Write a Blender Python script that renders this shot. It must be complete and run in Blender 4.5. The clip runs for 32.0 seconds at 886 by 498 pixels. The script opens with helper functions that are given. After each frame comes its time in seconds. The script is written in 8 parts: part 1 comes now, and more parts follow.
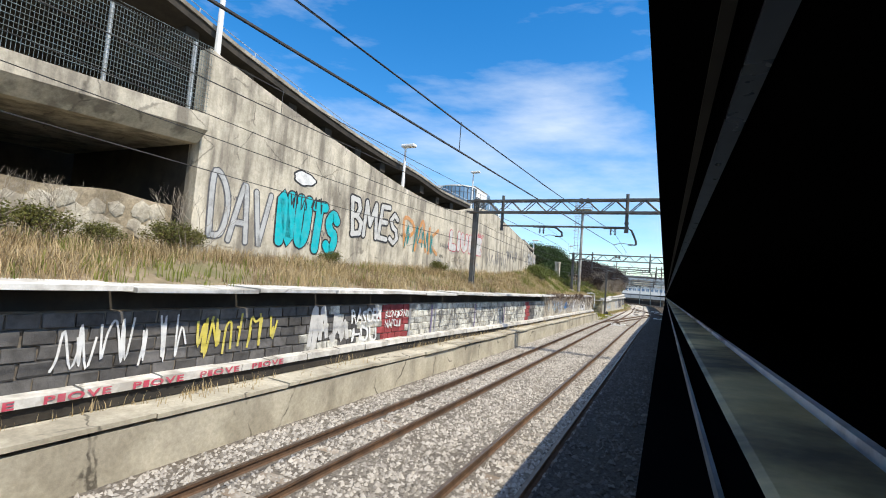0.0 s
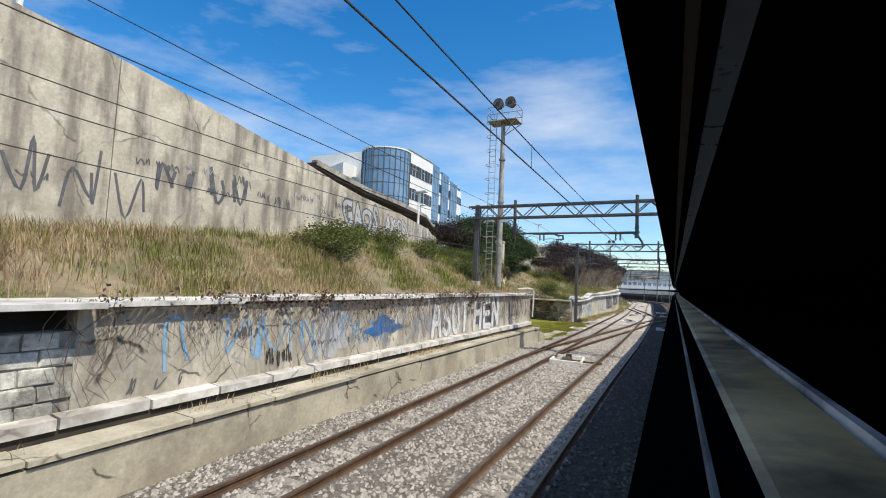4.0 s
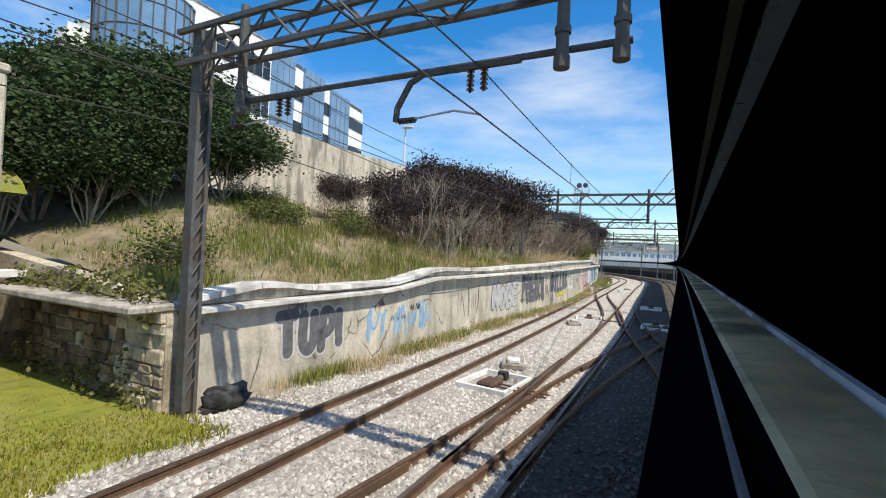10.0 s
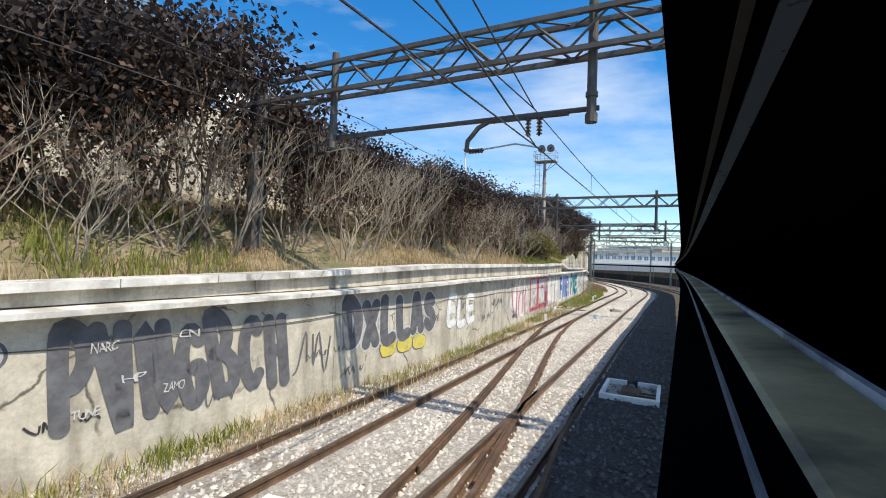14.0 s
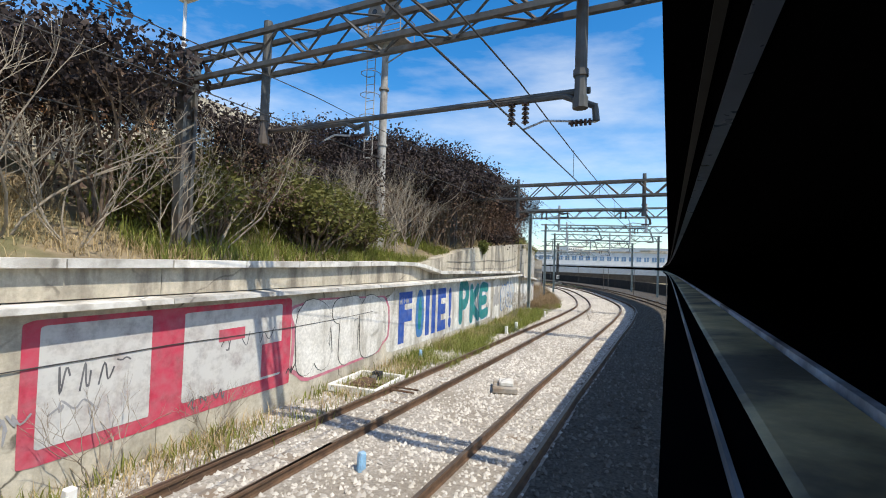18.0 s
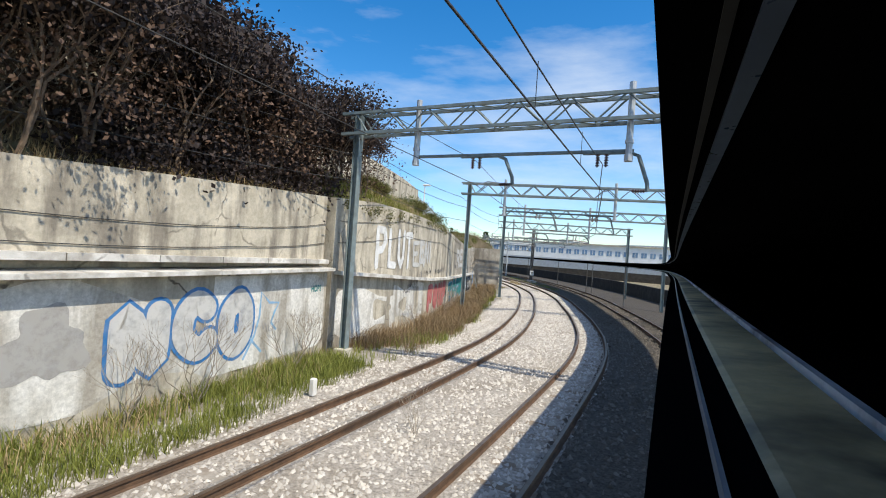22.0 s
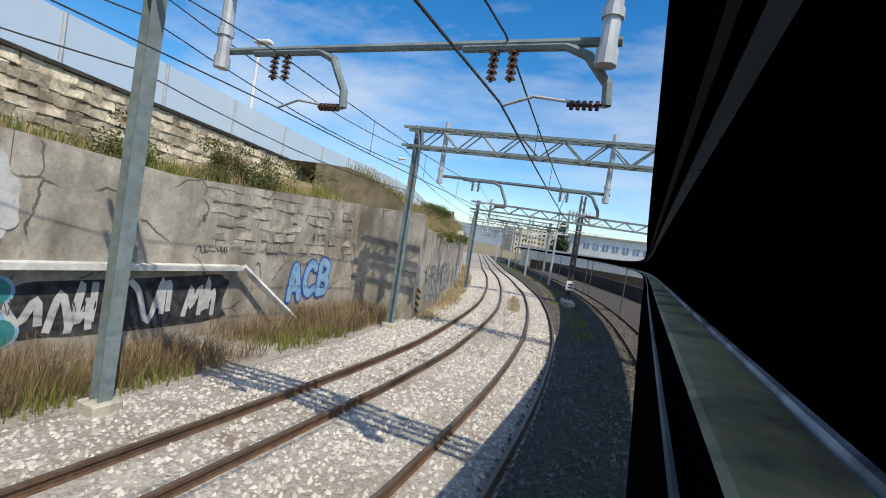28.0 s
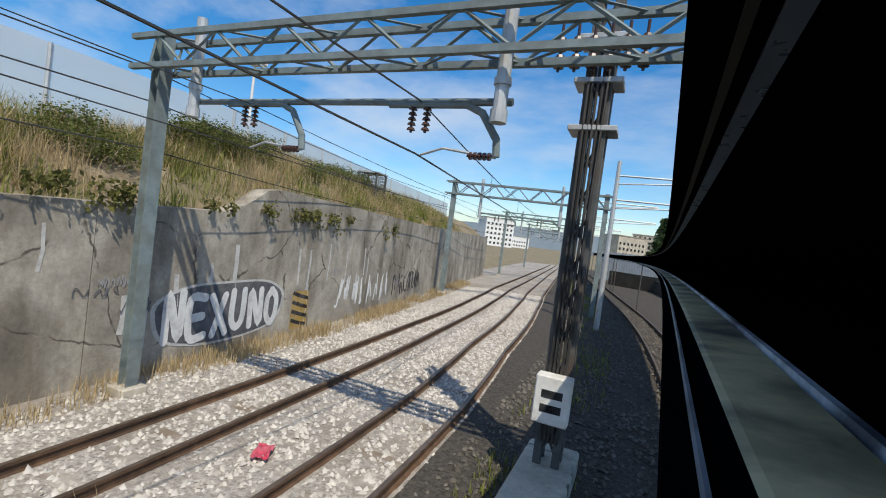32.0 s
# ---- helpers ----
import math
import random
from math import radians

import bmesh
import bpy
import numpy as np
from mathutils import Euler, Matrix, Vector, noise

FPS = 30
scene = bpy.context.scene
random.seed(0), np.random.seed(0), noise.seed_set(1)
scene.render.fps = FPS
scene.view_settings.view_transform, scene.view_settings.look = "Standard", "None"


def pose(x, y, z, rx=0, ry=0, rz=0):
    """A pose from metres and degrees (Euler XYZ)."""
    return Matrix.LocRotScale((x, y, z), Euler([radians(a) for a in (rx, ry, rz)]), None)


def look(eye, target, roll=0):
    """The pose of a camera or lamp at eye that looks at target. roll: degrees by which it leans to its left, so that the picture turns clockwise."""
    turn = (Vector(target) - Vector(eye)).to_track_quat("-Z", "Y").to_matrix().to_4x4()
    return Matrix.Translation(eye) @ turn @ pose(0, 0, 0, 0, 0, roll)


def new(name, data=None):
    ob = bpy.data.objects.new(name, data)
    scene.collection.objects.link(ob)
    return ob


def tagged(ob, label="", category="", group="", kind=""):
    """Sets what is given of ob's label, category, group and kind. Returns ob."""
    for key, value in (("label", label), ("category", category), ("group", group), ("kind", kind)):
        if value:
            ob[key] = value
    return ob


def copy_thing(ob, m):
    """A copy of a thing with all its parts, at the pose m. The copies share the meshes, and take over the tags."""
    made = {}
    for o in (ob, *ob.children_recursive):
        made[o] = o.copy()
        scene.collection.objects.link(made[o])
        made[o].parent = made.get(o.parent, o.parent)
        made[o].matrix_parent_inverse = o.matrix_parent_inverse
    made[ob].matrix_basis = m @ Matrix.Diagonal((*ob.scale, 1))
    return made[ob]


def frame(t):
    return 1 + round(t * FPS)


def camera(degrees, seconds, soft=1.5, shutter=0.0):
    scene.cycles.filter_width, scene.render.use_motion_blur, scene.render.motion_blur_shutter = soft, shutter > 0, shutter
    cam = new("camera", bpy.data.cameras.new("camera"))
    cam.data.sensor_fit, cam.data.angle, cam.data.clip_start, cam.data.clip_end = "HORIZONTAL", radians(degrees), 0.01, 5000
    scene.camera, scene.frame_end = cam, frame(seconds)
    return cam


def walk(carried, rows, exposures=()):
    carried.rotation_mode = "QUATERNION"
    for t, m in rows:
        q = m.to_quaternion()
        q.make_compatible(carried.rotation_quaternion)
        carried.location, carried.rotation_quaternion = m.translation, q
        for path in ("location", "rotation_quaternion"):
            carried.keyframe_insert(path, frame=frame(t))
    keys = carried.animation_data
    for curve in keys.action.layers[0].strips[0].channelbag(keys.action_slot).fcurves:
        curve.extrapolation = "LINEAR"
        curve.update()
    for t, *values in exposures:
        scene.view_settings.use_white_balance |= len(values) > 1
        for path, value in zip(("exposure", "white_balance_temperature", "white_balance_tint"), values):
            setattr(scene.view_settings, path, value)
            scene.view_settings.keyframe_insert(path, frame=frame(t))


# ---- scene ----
cam = camera(88.2, 32.0, soft=1.05)
PATH = [
    (0, (-0.92, -2.20, 2.97), (-0.850, -0.210, 3.104), 4.4),
    (0.5, (0.92, 1.24, 2.97), (0.991, 3.232, 3.105), 4.4),
    (1, (2.71, 4.57, 2.97), (2.779, 6.568, 3.108), 4.3),
    (1.5, (4.46, 7.84, 2.97), (4.526, 9.831, 3.109), 4.4),
    (2, (6.17, 11.03, 2.97), (6.242, 13.025, 3.115), 3.9),
    (2.5, (7.83, 14.12, 2.97), (7.895, 16.111, 3.115), 3.3),
    (3, (9.43, 17.10, 2.97), (9.488, 19.090, 3.113), 3.0),
    (3.5, (10.98, 19.99, 2.97), (11.025, 21.981, 3.111), 2.3),
    (4, (12.45, 22.74, 2.97), (12.491, 24.734, 3.110), 2.5),
    (4.5, (13.90, 25.47, 2.97), (13.944, 27.468, 3.109), 2.8),
    (5, (15.35, 28.20, 2.97), (15.394, 30.197, 3.108), 3.1),
    (5.5, (16.81, 30.94, 2.97), (16.853, 32.937, 3.106), 3.4),
    (6, (18.31, 33.74, 2.97), (18.343, 35.733, 3.098), 3.2),
    (6.5, (19.79, 36.48, 2.97), (19.759, 38.477, 2.971), 4.5),
    (7, (21.25, 39.15, 2.97), (21.216, 41.154, 2.948), 4.9),
    (7.5, (22.67, 41.75, 2.97), (22.695, 43.747, 2.956), 5.2),
    (8, (24.10, 44.35, 2.97), (24.146, 46.354, 2.963), 5.1),
    (8.5, (25.50, 46.91, 2.97), (25.559, 48.905, 2.970), 4.7),
    (9, (26.85, 49.39, 2.97), (26.881, 51.393, 2.993), 2.7),
    (9.5, (28.17, 51.85, 2.97), (28.202, 53.848, 2.984), 2.5),
    (10, (29.47, 54.29, 2.97), (29.486, 56.286, 2.986), 2.8),
    (10.5, (30.75, 56.71, 2.97), (30.732, 58.709, 2.990), 2.8),
    (11, (31.98, 59.04, 2.97), (31.946, 61.039, 2.999), 2.2),
    (11.5, (33.27, 61.50, 2.97), (33.241, 63.504, 3.011), 2.3),
    (12, (34.51, 63.89, 2.97), (34.485, 65.894, 2.998), 3.6),
    (12.5, (35.72, 66.25, 2.97), (35.686, 68.245, 3.020), 2.4),
    (13, (36.92, 68.60, 2.97), (36.882, 70.601, 3.022), 2.3),
    (13.5, (38.10, 70.94, 2.97), (38.056, 72.937, 3.030), 1.7),
    (14, (39.24, 73.22, 2.97), (39.194, 75.222, 3.014), 2.0),
    (14.5, (40.34, 75.44, 2.97), (40.287, 77.439, 3.018), 1.4),
    (15, (41.38, 77.58, 2.97), (41.341, 79.584, 3.005), 2.3),
    (15.5, (42.39, 79.70, 2.97), (42.361, 81.697, 3.011), 2.1),
    (16, (43.61, 82.27, 2.97), (43.583, 84.266, 3.014), 2.1),
    (16.5, (44.85, 84.90, 2.97), (44.831, 86.904, 3.016), 2.1),
    (17, (46.11, 87.56, 2.97), (46.092, 89.559, 3.018), 2.1),
    (17.5, (47.36, 90.18, 2.97), (47.351, 92.181, 3.021), 2.1),
    (18, (48.57, 92.67, 2.97), (48.564, 94.673, 3.027), 1.9),
    (18.5, (49.76, 95.10, 2.97), (49.750, 97.100, 3.021), 2.0),
    (19, (50.91, 97.46, 2.97), (50.904, 99.456, 3.017), 2.5),
    (19.5, (52.03, 99.77, 2.97), (52.027, 101.769, 3.011), 2.3),
    (20, (53.12, 102.07, 2.97), (53.125, 104.071, 3.003), 2.7),
    (20.5, (54.21, 104.36, 2.97), (54.204, 106.363, 3.001), 3.2),
    (21, (55.27, 106.63, 2.97), (55.266, 108.628, 2.997), 3.4),
    (21.5, (56.37, 108.95, 2.97), (56.351, 110.948, 2.988), 3.8),
    (22, (57.45, 111.22, 2.97), (57.411, 113.224, 2.984), 4.0),
    (22.5, (58.52, 113.47, 2.97), (58.453, 115.468, 2.972), 4.5),
    (23, (59.59, 115.72, 2.97), (59.491, 117.718, 2.970), 4.7),
    (23.5, (60.64, 117.98, 2.97), (60.518, 119.973, 2.965), 5.1),
    (24, (61.67, 120.22, 2.97), (61.505, 122.212, 2.957), 5.3),
    (24.5, (62.73, 122.66, 2.97), (62.521, 124.654, 2.951), 5.5),
    (25, (63.74, 125.24, 2.97), (63.473, 127.223, 2.942), 5.6),
    (25.5, (64.63, 127.92, 2.97), (64.287, 129.892, 2.941), 5.5),
    (26, (65.26, 130.29, 2.97), (64.887, 132.259, 2.934), 6.4),
    (26.5, (65.77, 132.65, 2.97), (65.370, 134.604, 2.925), 7.5),
    (27, (66.21, 135.01, 2.97), (65.781, 136.961, 2.916), 8.6),
    (27.5, (66.61, 137.42, 2.97), (66.159, 139.366, 2.909), 9.5),
    (28, (67.05, 140.04, 2.97), (66.549, 141.979, 2.912), 9.0),
    (28.5, (67.51, 142.82, 2.97), (66.963, 144.738, 2.913), 8.4),
    (29, (67.97, 145.68, 2.97), (67.366, 147.584, 2.912), 8.3),
    (29.5, (68.37, 148.58, 2.97), (67.712, 150.466, 2.907), 8.4),
    (30, (68.69, 151.56, 2.97), (67.971, 153.425, 2.910), 8.1),
    (30.5, (68.90, 154.59, 2.97), (68.129, 156.440, 2.901), 8.5),
    (31, (69.02, 157.77, 2.97), (68.196, 159.588, 2.908), 7.9),
    (31.5, (69.07, 160.95, 2.97), (68.192, 162.745, 2.901), 8.1),
    (32, (69.03, 164.08, 2.97), (68.109, 165.853, 2.906), 7.5),
]
LIGHTNESS = [(0, 0.05), (3, -0.2), (6, -0.25), (7, -0.35), (8, -0.4), (9, -0.15), (11, -0.1), (12, -0.15), (13, -0.02), (18, -0.08), (19, 0.0), (21, -0.05), (23, -0.25), (24, -0.38), (28, -0.33), (30, -0.3), (32, -0.45)]
walk(cam, [(t, look(eye, target, roll)) for t, eye, target, roll in PATH], LIGHTNESS)

# ---- light ----
SUN_FROM = Vector((0.50, -0.47, 1.0)).normalized()
sun = new("sun", bpy.data.lights.new("sun", "SUN"))
sun.data.energy, sun.data.angle, sun.data.color = 5.7, radians(0.6), (1.0, 0.92, 0.78)
sun.matrix_world = look((0, 0, 60), Vector((0, 0, 60)) - SUN_FROM)

world = bpy.data.worlds.new("sky")
scene.world = world
world.use_nodes = True
wn, wl = world.node_tree.nodes, world.node_tree.links
wn.clear()
sky = wn.new("ShaderNodeTexSky")
sky.sky_type, sky.sun_disc = "NISHITA", False
sky.sun_elevation = math.asin(SUN_FROM.z)
sky.sun_rotation = math.atan2(SUN_FROM.x, SUN_FROM.y)
sky.air_density, sky.dust_density, sky.ozone_density = 1.0, 0.6, 2.5
wco = wn.new("ShaderNodeTexCoord")
wmap = wn.new("ShaderNodeMapping")
wmap.inputs["Scale"].default_value = (1.3, 3.2, 5.5)
wmap.inputs["Rotation"].default_value = (0.25, 0.2, 0.5)
wnoise = wn.new("ShaderNodeTexNoise")
wnoise.inputs["Scale"].default_value, wnoise.inputs["Detail"].default_value = 1.15, 7
wnoise.inputs["Roughness"].default_value = 0.58
wramp = wn.new("ShaderNodeValToRGB")
wramp.color_ramp.elements[0].position, wramp.color_ramp.elements[1].position = 0.43, 0.78
wramp.color_ramp.elements[1].color = (0.85, 0.85, 0.85, 1)
wmix = wn.new("ShaderNodeMixRGB")
wmix.inputs[2].default_value = (9.5, 10.2, 11.0, 1)
whsv = wn.new("ShaderNodeHueSaturation")
whsv.inputs["Saturation"].default_value = 1.42
whsv.inputs["Value"].default_value = 2.05
wbg = wn.new("ShaderNodeBackground")
wbg.inputs["Strength"].default_value = 0.105
wout = wn.new("ShaderNodeOutputWorld")
wl.new(wco.outputs["Generated"], wmap.inputs["Vector"])
wl.new(wmap.outputs[0], wnoise.inputs["Vector"])
wl.new(wnoise.outputs["Fac"], wramp.inputs[0])
wl.new(wramp.outputs[0], wmix.inputs[0])
wl.new(sky.outputs[0], whsv.inputs["Color"])
wl.new(whsv.outputs[0], wmix.inputs[1])
wl.new(wmix.outputs[0], wbg.inputs["Color"])
wl.new(wbg.outputs[0], wout.inputs["Surface"])

# ---- materials ----
def mat_new(name):
    m = bpy.data.materials.new(name)
    m.use_nodes = True
    return m, m.node_tree.nodes, m.node_tree.links, m.node_tree.nodes["Principled BSDF"]


def surface(name, a, b, scale=3.0, rough=0.85, bump=0.2, stain=None, stain_scale=0.6, stain_amount=0.5, metal=0.0,
            grain=60.0, streak=0.0, rand=0.0, coords="Object", spec=0.3, speck=0.0, speck_scale=14.0, crack=0.0, blotch=0.0):
    """Two-scale mottled surface: base colours a and b, fine grain, large stains, optional vertical streaks."""
    m, n, l, p = mat_new(name)
    p.inputs["Metallic"].default_value = metal
    p.inputs["Specular IOR Level"].default_value = spec
    co = n.new("ShaderNodeTexCoord")
    geo = n.new("ShaderNodeNewGeometry")
    src = geo.outputs["Position"] if coords == "World" else co.outputs["Object"]
    t1 = n.new("ShaderNodeTexNoise")
    t1.inputs["Scale"].default_value, t1.inputs["Detail"].default_value = scale, 8
    t1.inputs["Roughness"].default_value = 0.65
    l.new(src, t1.inputs["Vector"])
    r1 = n.new("ShaderNodeValToRGB")
    r1.color_ramp.elements[0].position, r1.color_ramp.elements[1].position = 0.3, 0.72
    r1.color_ramp.elements[0].color, r1.color_ramp.elements[1].color = (*a, 1), (*b, 1)
    l.new(t1.outputs["Fac"], r1.inputs[0])
    col = r1.outputs[0]
    if stain:
        t2 = n.new("ShaderNodeTexNoise")
        t2.inputs["Scale"].default_value, t2.inputs["Detail"].default_value = stain_scale, 6
        t2.inputs["Roughness"].default_value = 0.6
        mp = n.new("ShaderNodeMapping")
        mp.inputs["Scale"].default_value = (1, 1, 1 - 0.88 * streak)
        mp.inputs["Location"].default_value = (3.1, 7.7, 1.3)
        l.new(src, mp.inputs["Vector"])
        l.new(mp.outputs[0], t2.inputs["Vector"])
        r2 = n.new("ShaderNodeValToRGB")
        r2.color_ramp.elements[0].position, r2.color_ramp.elements[1].position = 0.46, 0.62
        r2.color_ramp.elements[1].color = (stain_amount,) * 3 + (1,)
        l.new(t2.outputs["Fac"], r2.inputs[0])
        mx = n.new("ShaderNodeMixRGB")
        mx.inputs[2].default_value = (*stain, 1)
        l.new(r2.outputs[0], mx.inputs[0])
        l.new(col, mx.inputs[1])
        col = mx.outputs[0]
    if blotch:
        t5 = n.new("ShaderNodeTexNoise")
        t5.inputs["Scale"].default_value, t5.inputs["Detail"].default_value = 0.55, 10
        t5.inputs["Roughness"].default_value, t5.inputs["Distortion"].default_value = 0.7, 0.6
        l.new(src, t5.inputs["Vector"])
        m5 = n.new("ShaderNodeMapRange")
        m5.inputs[1].default_value, m5.inputs[2].default_value = 0.36, 0.64
        m5.inputs[3].default_value, m5.inputs[4].default_value = 1 - blotch, 1 + blotch * 0.7
        l.new(t5.outputs["Fac"], m5.inputs[0])
        h5 = n.new("ShaderNodeHueSaturation")
        l.new(m5.outputs[0], h5.inputs["Value"])
        l.new(col, h5.inputs["Color"])
        col = h5.outputs[0]
    if crack:
        wob = n.new("ShaderNodeTexNoise")
        wob.inputs["Scale"].default_value, wob.inputs["Detail"].default_value = 1.6, 5
        l.new(src, wob.inputs["Vector"])
        mxv = n.new("ShaderNodeMixRGB")
        mxv.inputs[0].default_value = 0.32
        l.new(src, mxv.inputs[1])
        l.new(wob.outputs["Color"], mxv.inputs[2])
        vo = n.new("ShaderNodeTexVoronoi")
        vo.feature = "DISTANCE_TO_EDGE"
        vo.inputs["Scale"].default_value = 0.75
        l.new(mxv.outputs[0], vo.inputs["Vector"])
        edge = n.new("ShaderNodeMapRange")
        edge.inputs[1].default_value, edge.inputs[2].default_value = 0.004, 0.013
        edge.inputs[3].default_value, edge.inputs[4].default_value = 1.0, 0.0
        l.new(vo.outputs["Distance"], edge.inputs[0])
        gate = n.new("ShaderNodeMapRange")
        gate.inputs[1].default_value, gate.inputs[2].default_value = 0.47, 0.56
        gate.inputs[3].default_value, gate.inputs[4].default_value = 0.0, crack
        l.new(wob.outputs["Fac"], gate.inputs[0])
        mul = n.new("ShaderNodeMath")
        mul.operation = "MULTIPLY"
        l.new(edge.outputs[0], mul.inputs[0])
        l.new(gate.outputs[0], mul.inputs[1])
        mx6 = n.new("ShaderNodeMixRGB")
        mx6.inputs[2].default_value = (0.045, 0.038, 0.03, 1)
        l.new(mul.outputs[0], mx6.inputs[0])
        l.new(col, mx6.inputs[1])
        col = mx6.outputs[0]
    if rand:
        info = n.new("ShaderNodeObjectInfo")
        mr = n.new("ShaderNodeMapRange")
        mr.inputs[3].default_value, mr.inputs[4].default_value = 1 - rand, 1 + rand
        l.new(info.outputs["Random"], mr.inputs[0])
        hs = n.new("ShaderNodeHueSaturation")
        l.new(mr.outputs[0], hs.inputs["Value"])
        l.new(col, hs.inputs["Color"])
        col = hs.outputs[0]
    if speck:
        t4 = n.new("ShaderNodeTexNoise")
        t4.inputs["Scale"].default_value, t4.inputs["Detail"].default_value = speck_scale, 5
        t4.inputs["Roughness"].default_value = 0.75
        l.new(src, t4.inputs["Vector"])
        m4 = n.new("ShaderNodeMapRange")
        m4.inputs[1].default_value, m4.inputs[2].default_value = 0.3, 0.7
        m4.inputs[3].default_value, m4.inputs[4].default_value = 1 - speck, 1 + speck
        l.new(t4.outputs["Fac"], m4.inputs[0])
        h4 = n.new("ShaderNodeHueSaturation")
        l.new(m4.outputs[0], h4.inputs["Value"])
        l.new(col, h4.inputs["Color"])
        col = h4.outputs[0]
    l.new(col, p.inputs["Base Color"])
    t3 = n.new("ShaderNodeTexNoise")
    t3.inputs["Scale"].default_value, t3.inputs["Detail"].default_value = grain, 4
    l.new(src, t3.inputs["Vector"])
    mr2 = n.new("ShaderNodeMapRange")
    mr2.inputs[3].default_value, mr2.inputs[4].default_value = rough - 0.1, min(1, rough + 0.1)
    l.new(t3.outputs["Fac"], mr2.inputs[0])
    l.new(mr2.outputs[0], p.inputs["Roughness"])
    if bump:
        ad = n.new("ShaderNodeMath")
        ad.operation = "ADD"
        l.new(t3.outputs["Fac"], ad.inputs[0])
        l.new(t1.outputs["Fac"], ad.inputs[1])
        bp = n.new("ShaderNodeBump")
        bp.inputs["Strength"].default_value, bp.inputs["Distance"].default_value = bump, 0.02
        l.new(ad.outputs[0], bp.inputs["Height"])
        l.new(bp.outputs[0], p.inputs["Normal"])
    return m


def leafy(name, a, b, scale=1.2, trans=0.25, rough=0.7):
    """Foliage: colour varies by island and by place."""
    m, n, l, p = mat_new(name)
    geo = n.new("ShaderNodeNewGeometry")
    t1 = n.new("ShaderNodeTexNoise")
    t1.inputs["Scale"].default_value, t1.inputs["Detail"].default_value = scale, 3
    l.new(geo.outputs["Position"], t1.inputs["Vector"])
    ad = n.new("ShaderNodeMath")
    ad.operation = "MULTIPLY_ADD"
    ad.inputs[1].default_value, ad.inputs[2].default_value = 0.55, 0.0
    l.new(geo.outputs["Random Per Island"], ad.inputs[0])
    ad2 = n.new("ShaderNodeMath")
    ad2.operation = "MULTIPLY_ADD"
    ad2.inputs[1].default_value = 0.5
    l.new(t1.outputs["Fac"], ad2.inputs[0])
    l.new(ad.outputs[0], ad2.inputs[2])
    r = n.new("ShaderNodeValToRGB")
    r.color_ramp.elements[0].color, r.color_ramp.elements[1].color = (*a, 1), (*b, 1)
    l.new(ad2.outputs[0], r.inputs[0])
    l.new(r.outputs[0], p.inputs["Base Color"])
    p.inputs["Roughness"].default_value = rough
    p.inputs["Specular IOR Level"].default_value = 0.25
    tr = n.new("ShaderNodeBsdfTranslucent")
    l.new(r.outputs[0], tr.inputs["Color"])
    mx = n.new("ShaderNodeMixShader")
    mx.inputs[0].default_value = trans
    out = n["Material Output"]
    l.new(p.outputs[0], mx.inputs[1])
    l.new(tr.outputs[0], mx.inputs[2])
    l.new(mx.outputs[0], out.inputs["Surface"])
    return m


def paint(name, col, wear=0.25, rough=0.8):
    """Sprayed paint, patchy and worn."""
    m, n, l, p = mat_new(name)
    geo = n.new("ShaderNodeNewGeometry")
    t1 = n.new("ShaderNodeTexNoise")
    t1.inputs["Scale"].default_value, t1.inputs["Detail"].default_value = 5.0, 7
    l.new(geo.outputs["Position"], t1.inputs["Vector"])
    r = n.new("ShaderNodeValToRGB")
    r.color_ramp.elements[0].position, r.color_ramp.elements[1].position = 0.35, 0.75
    g = sum(col) / 3
    r.color_ramp.elements[0].color = (*col, 1)
    r.color_ramp.elements[1].color = (*[c * (1 - wear) + wear * (0.25 + 0.4 * g) for c in col], 1)
    l.new(t1.outputs["Fac"], r.inputs[0])
    l.new(r.outputs[0], p.inputs["Base Color"])
    p.inputs["Roughness"].default_value = rough
    p.inputs["Specular IOR Level"].default_value = 0.2
    t2 = n.new("ShaderNodeTexNoise")
    t2.inputs["Scale"].default_value, t2.inputs["Detail"].default_value = 3.2, 9
    t2.inputs["Roughness"].default_value = 0.72
    mp = n.new("ShaderNodeMapping")
    mp.inputs["Location"].default_value = (5.1, 2.7, 9.3)
    l.new(geo.outputs["Position"], mp.inputs["Vector"])
    l.new(mp.outputs[0], t2.inputs["Vector"])
    mr = n.new("ShaderNodeMapRange")
    mr.inputs[1].default_value, mr.inputs[2].default_value = 0.46, 0.70
    mr.inputs[3].default_value, mr.inputs[4].default_value = 1.0, 1.0 - 1.1 * wear
    l.new(t2.outputs["Fac"], mr.inputs[0])
    l.new(mr.outputs[0], p.inputs["Alpha"])
    return m


M = {}
M["concrete"] = surface("weathered_concrete", (0.43, 0.385, 0.295), (0.62, 0.56, 0.45), 2.2, 0.9, 0.25, (0.20, 0.175, 0.14), 1.9, 0.85, streak=0.92, coords="World", speck=0.17, blotch=0.2, crack=0.5)
M["concrete_pale"] = surface("pale_concrete", (0.41, 0.37, 0.29), (0.60, 0.55, 0.45), 1.8, 0.9, 0.2, (0.27, 0.24, 0.19), 1.8, 0.7, streak=0.92, coords="World", speck=0.17, blotch=0.2, crack=0.8)
M["concrete_grey"] = surface("grey_concrete", (0.29, 0.26, 0.21), (0.47, 0.43, 0.36), 1.6, 0.9, 0.25, (0.17, 0.145, 0.11), 1.0, 0.8, streak=0.75, coords="World", speck=0.17, blotch=0.3, crack=0.8)
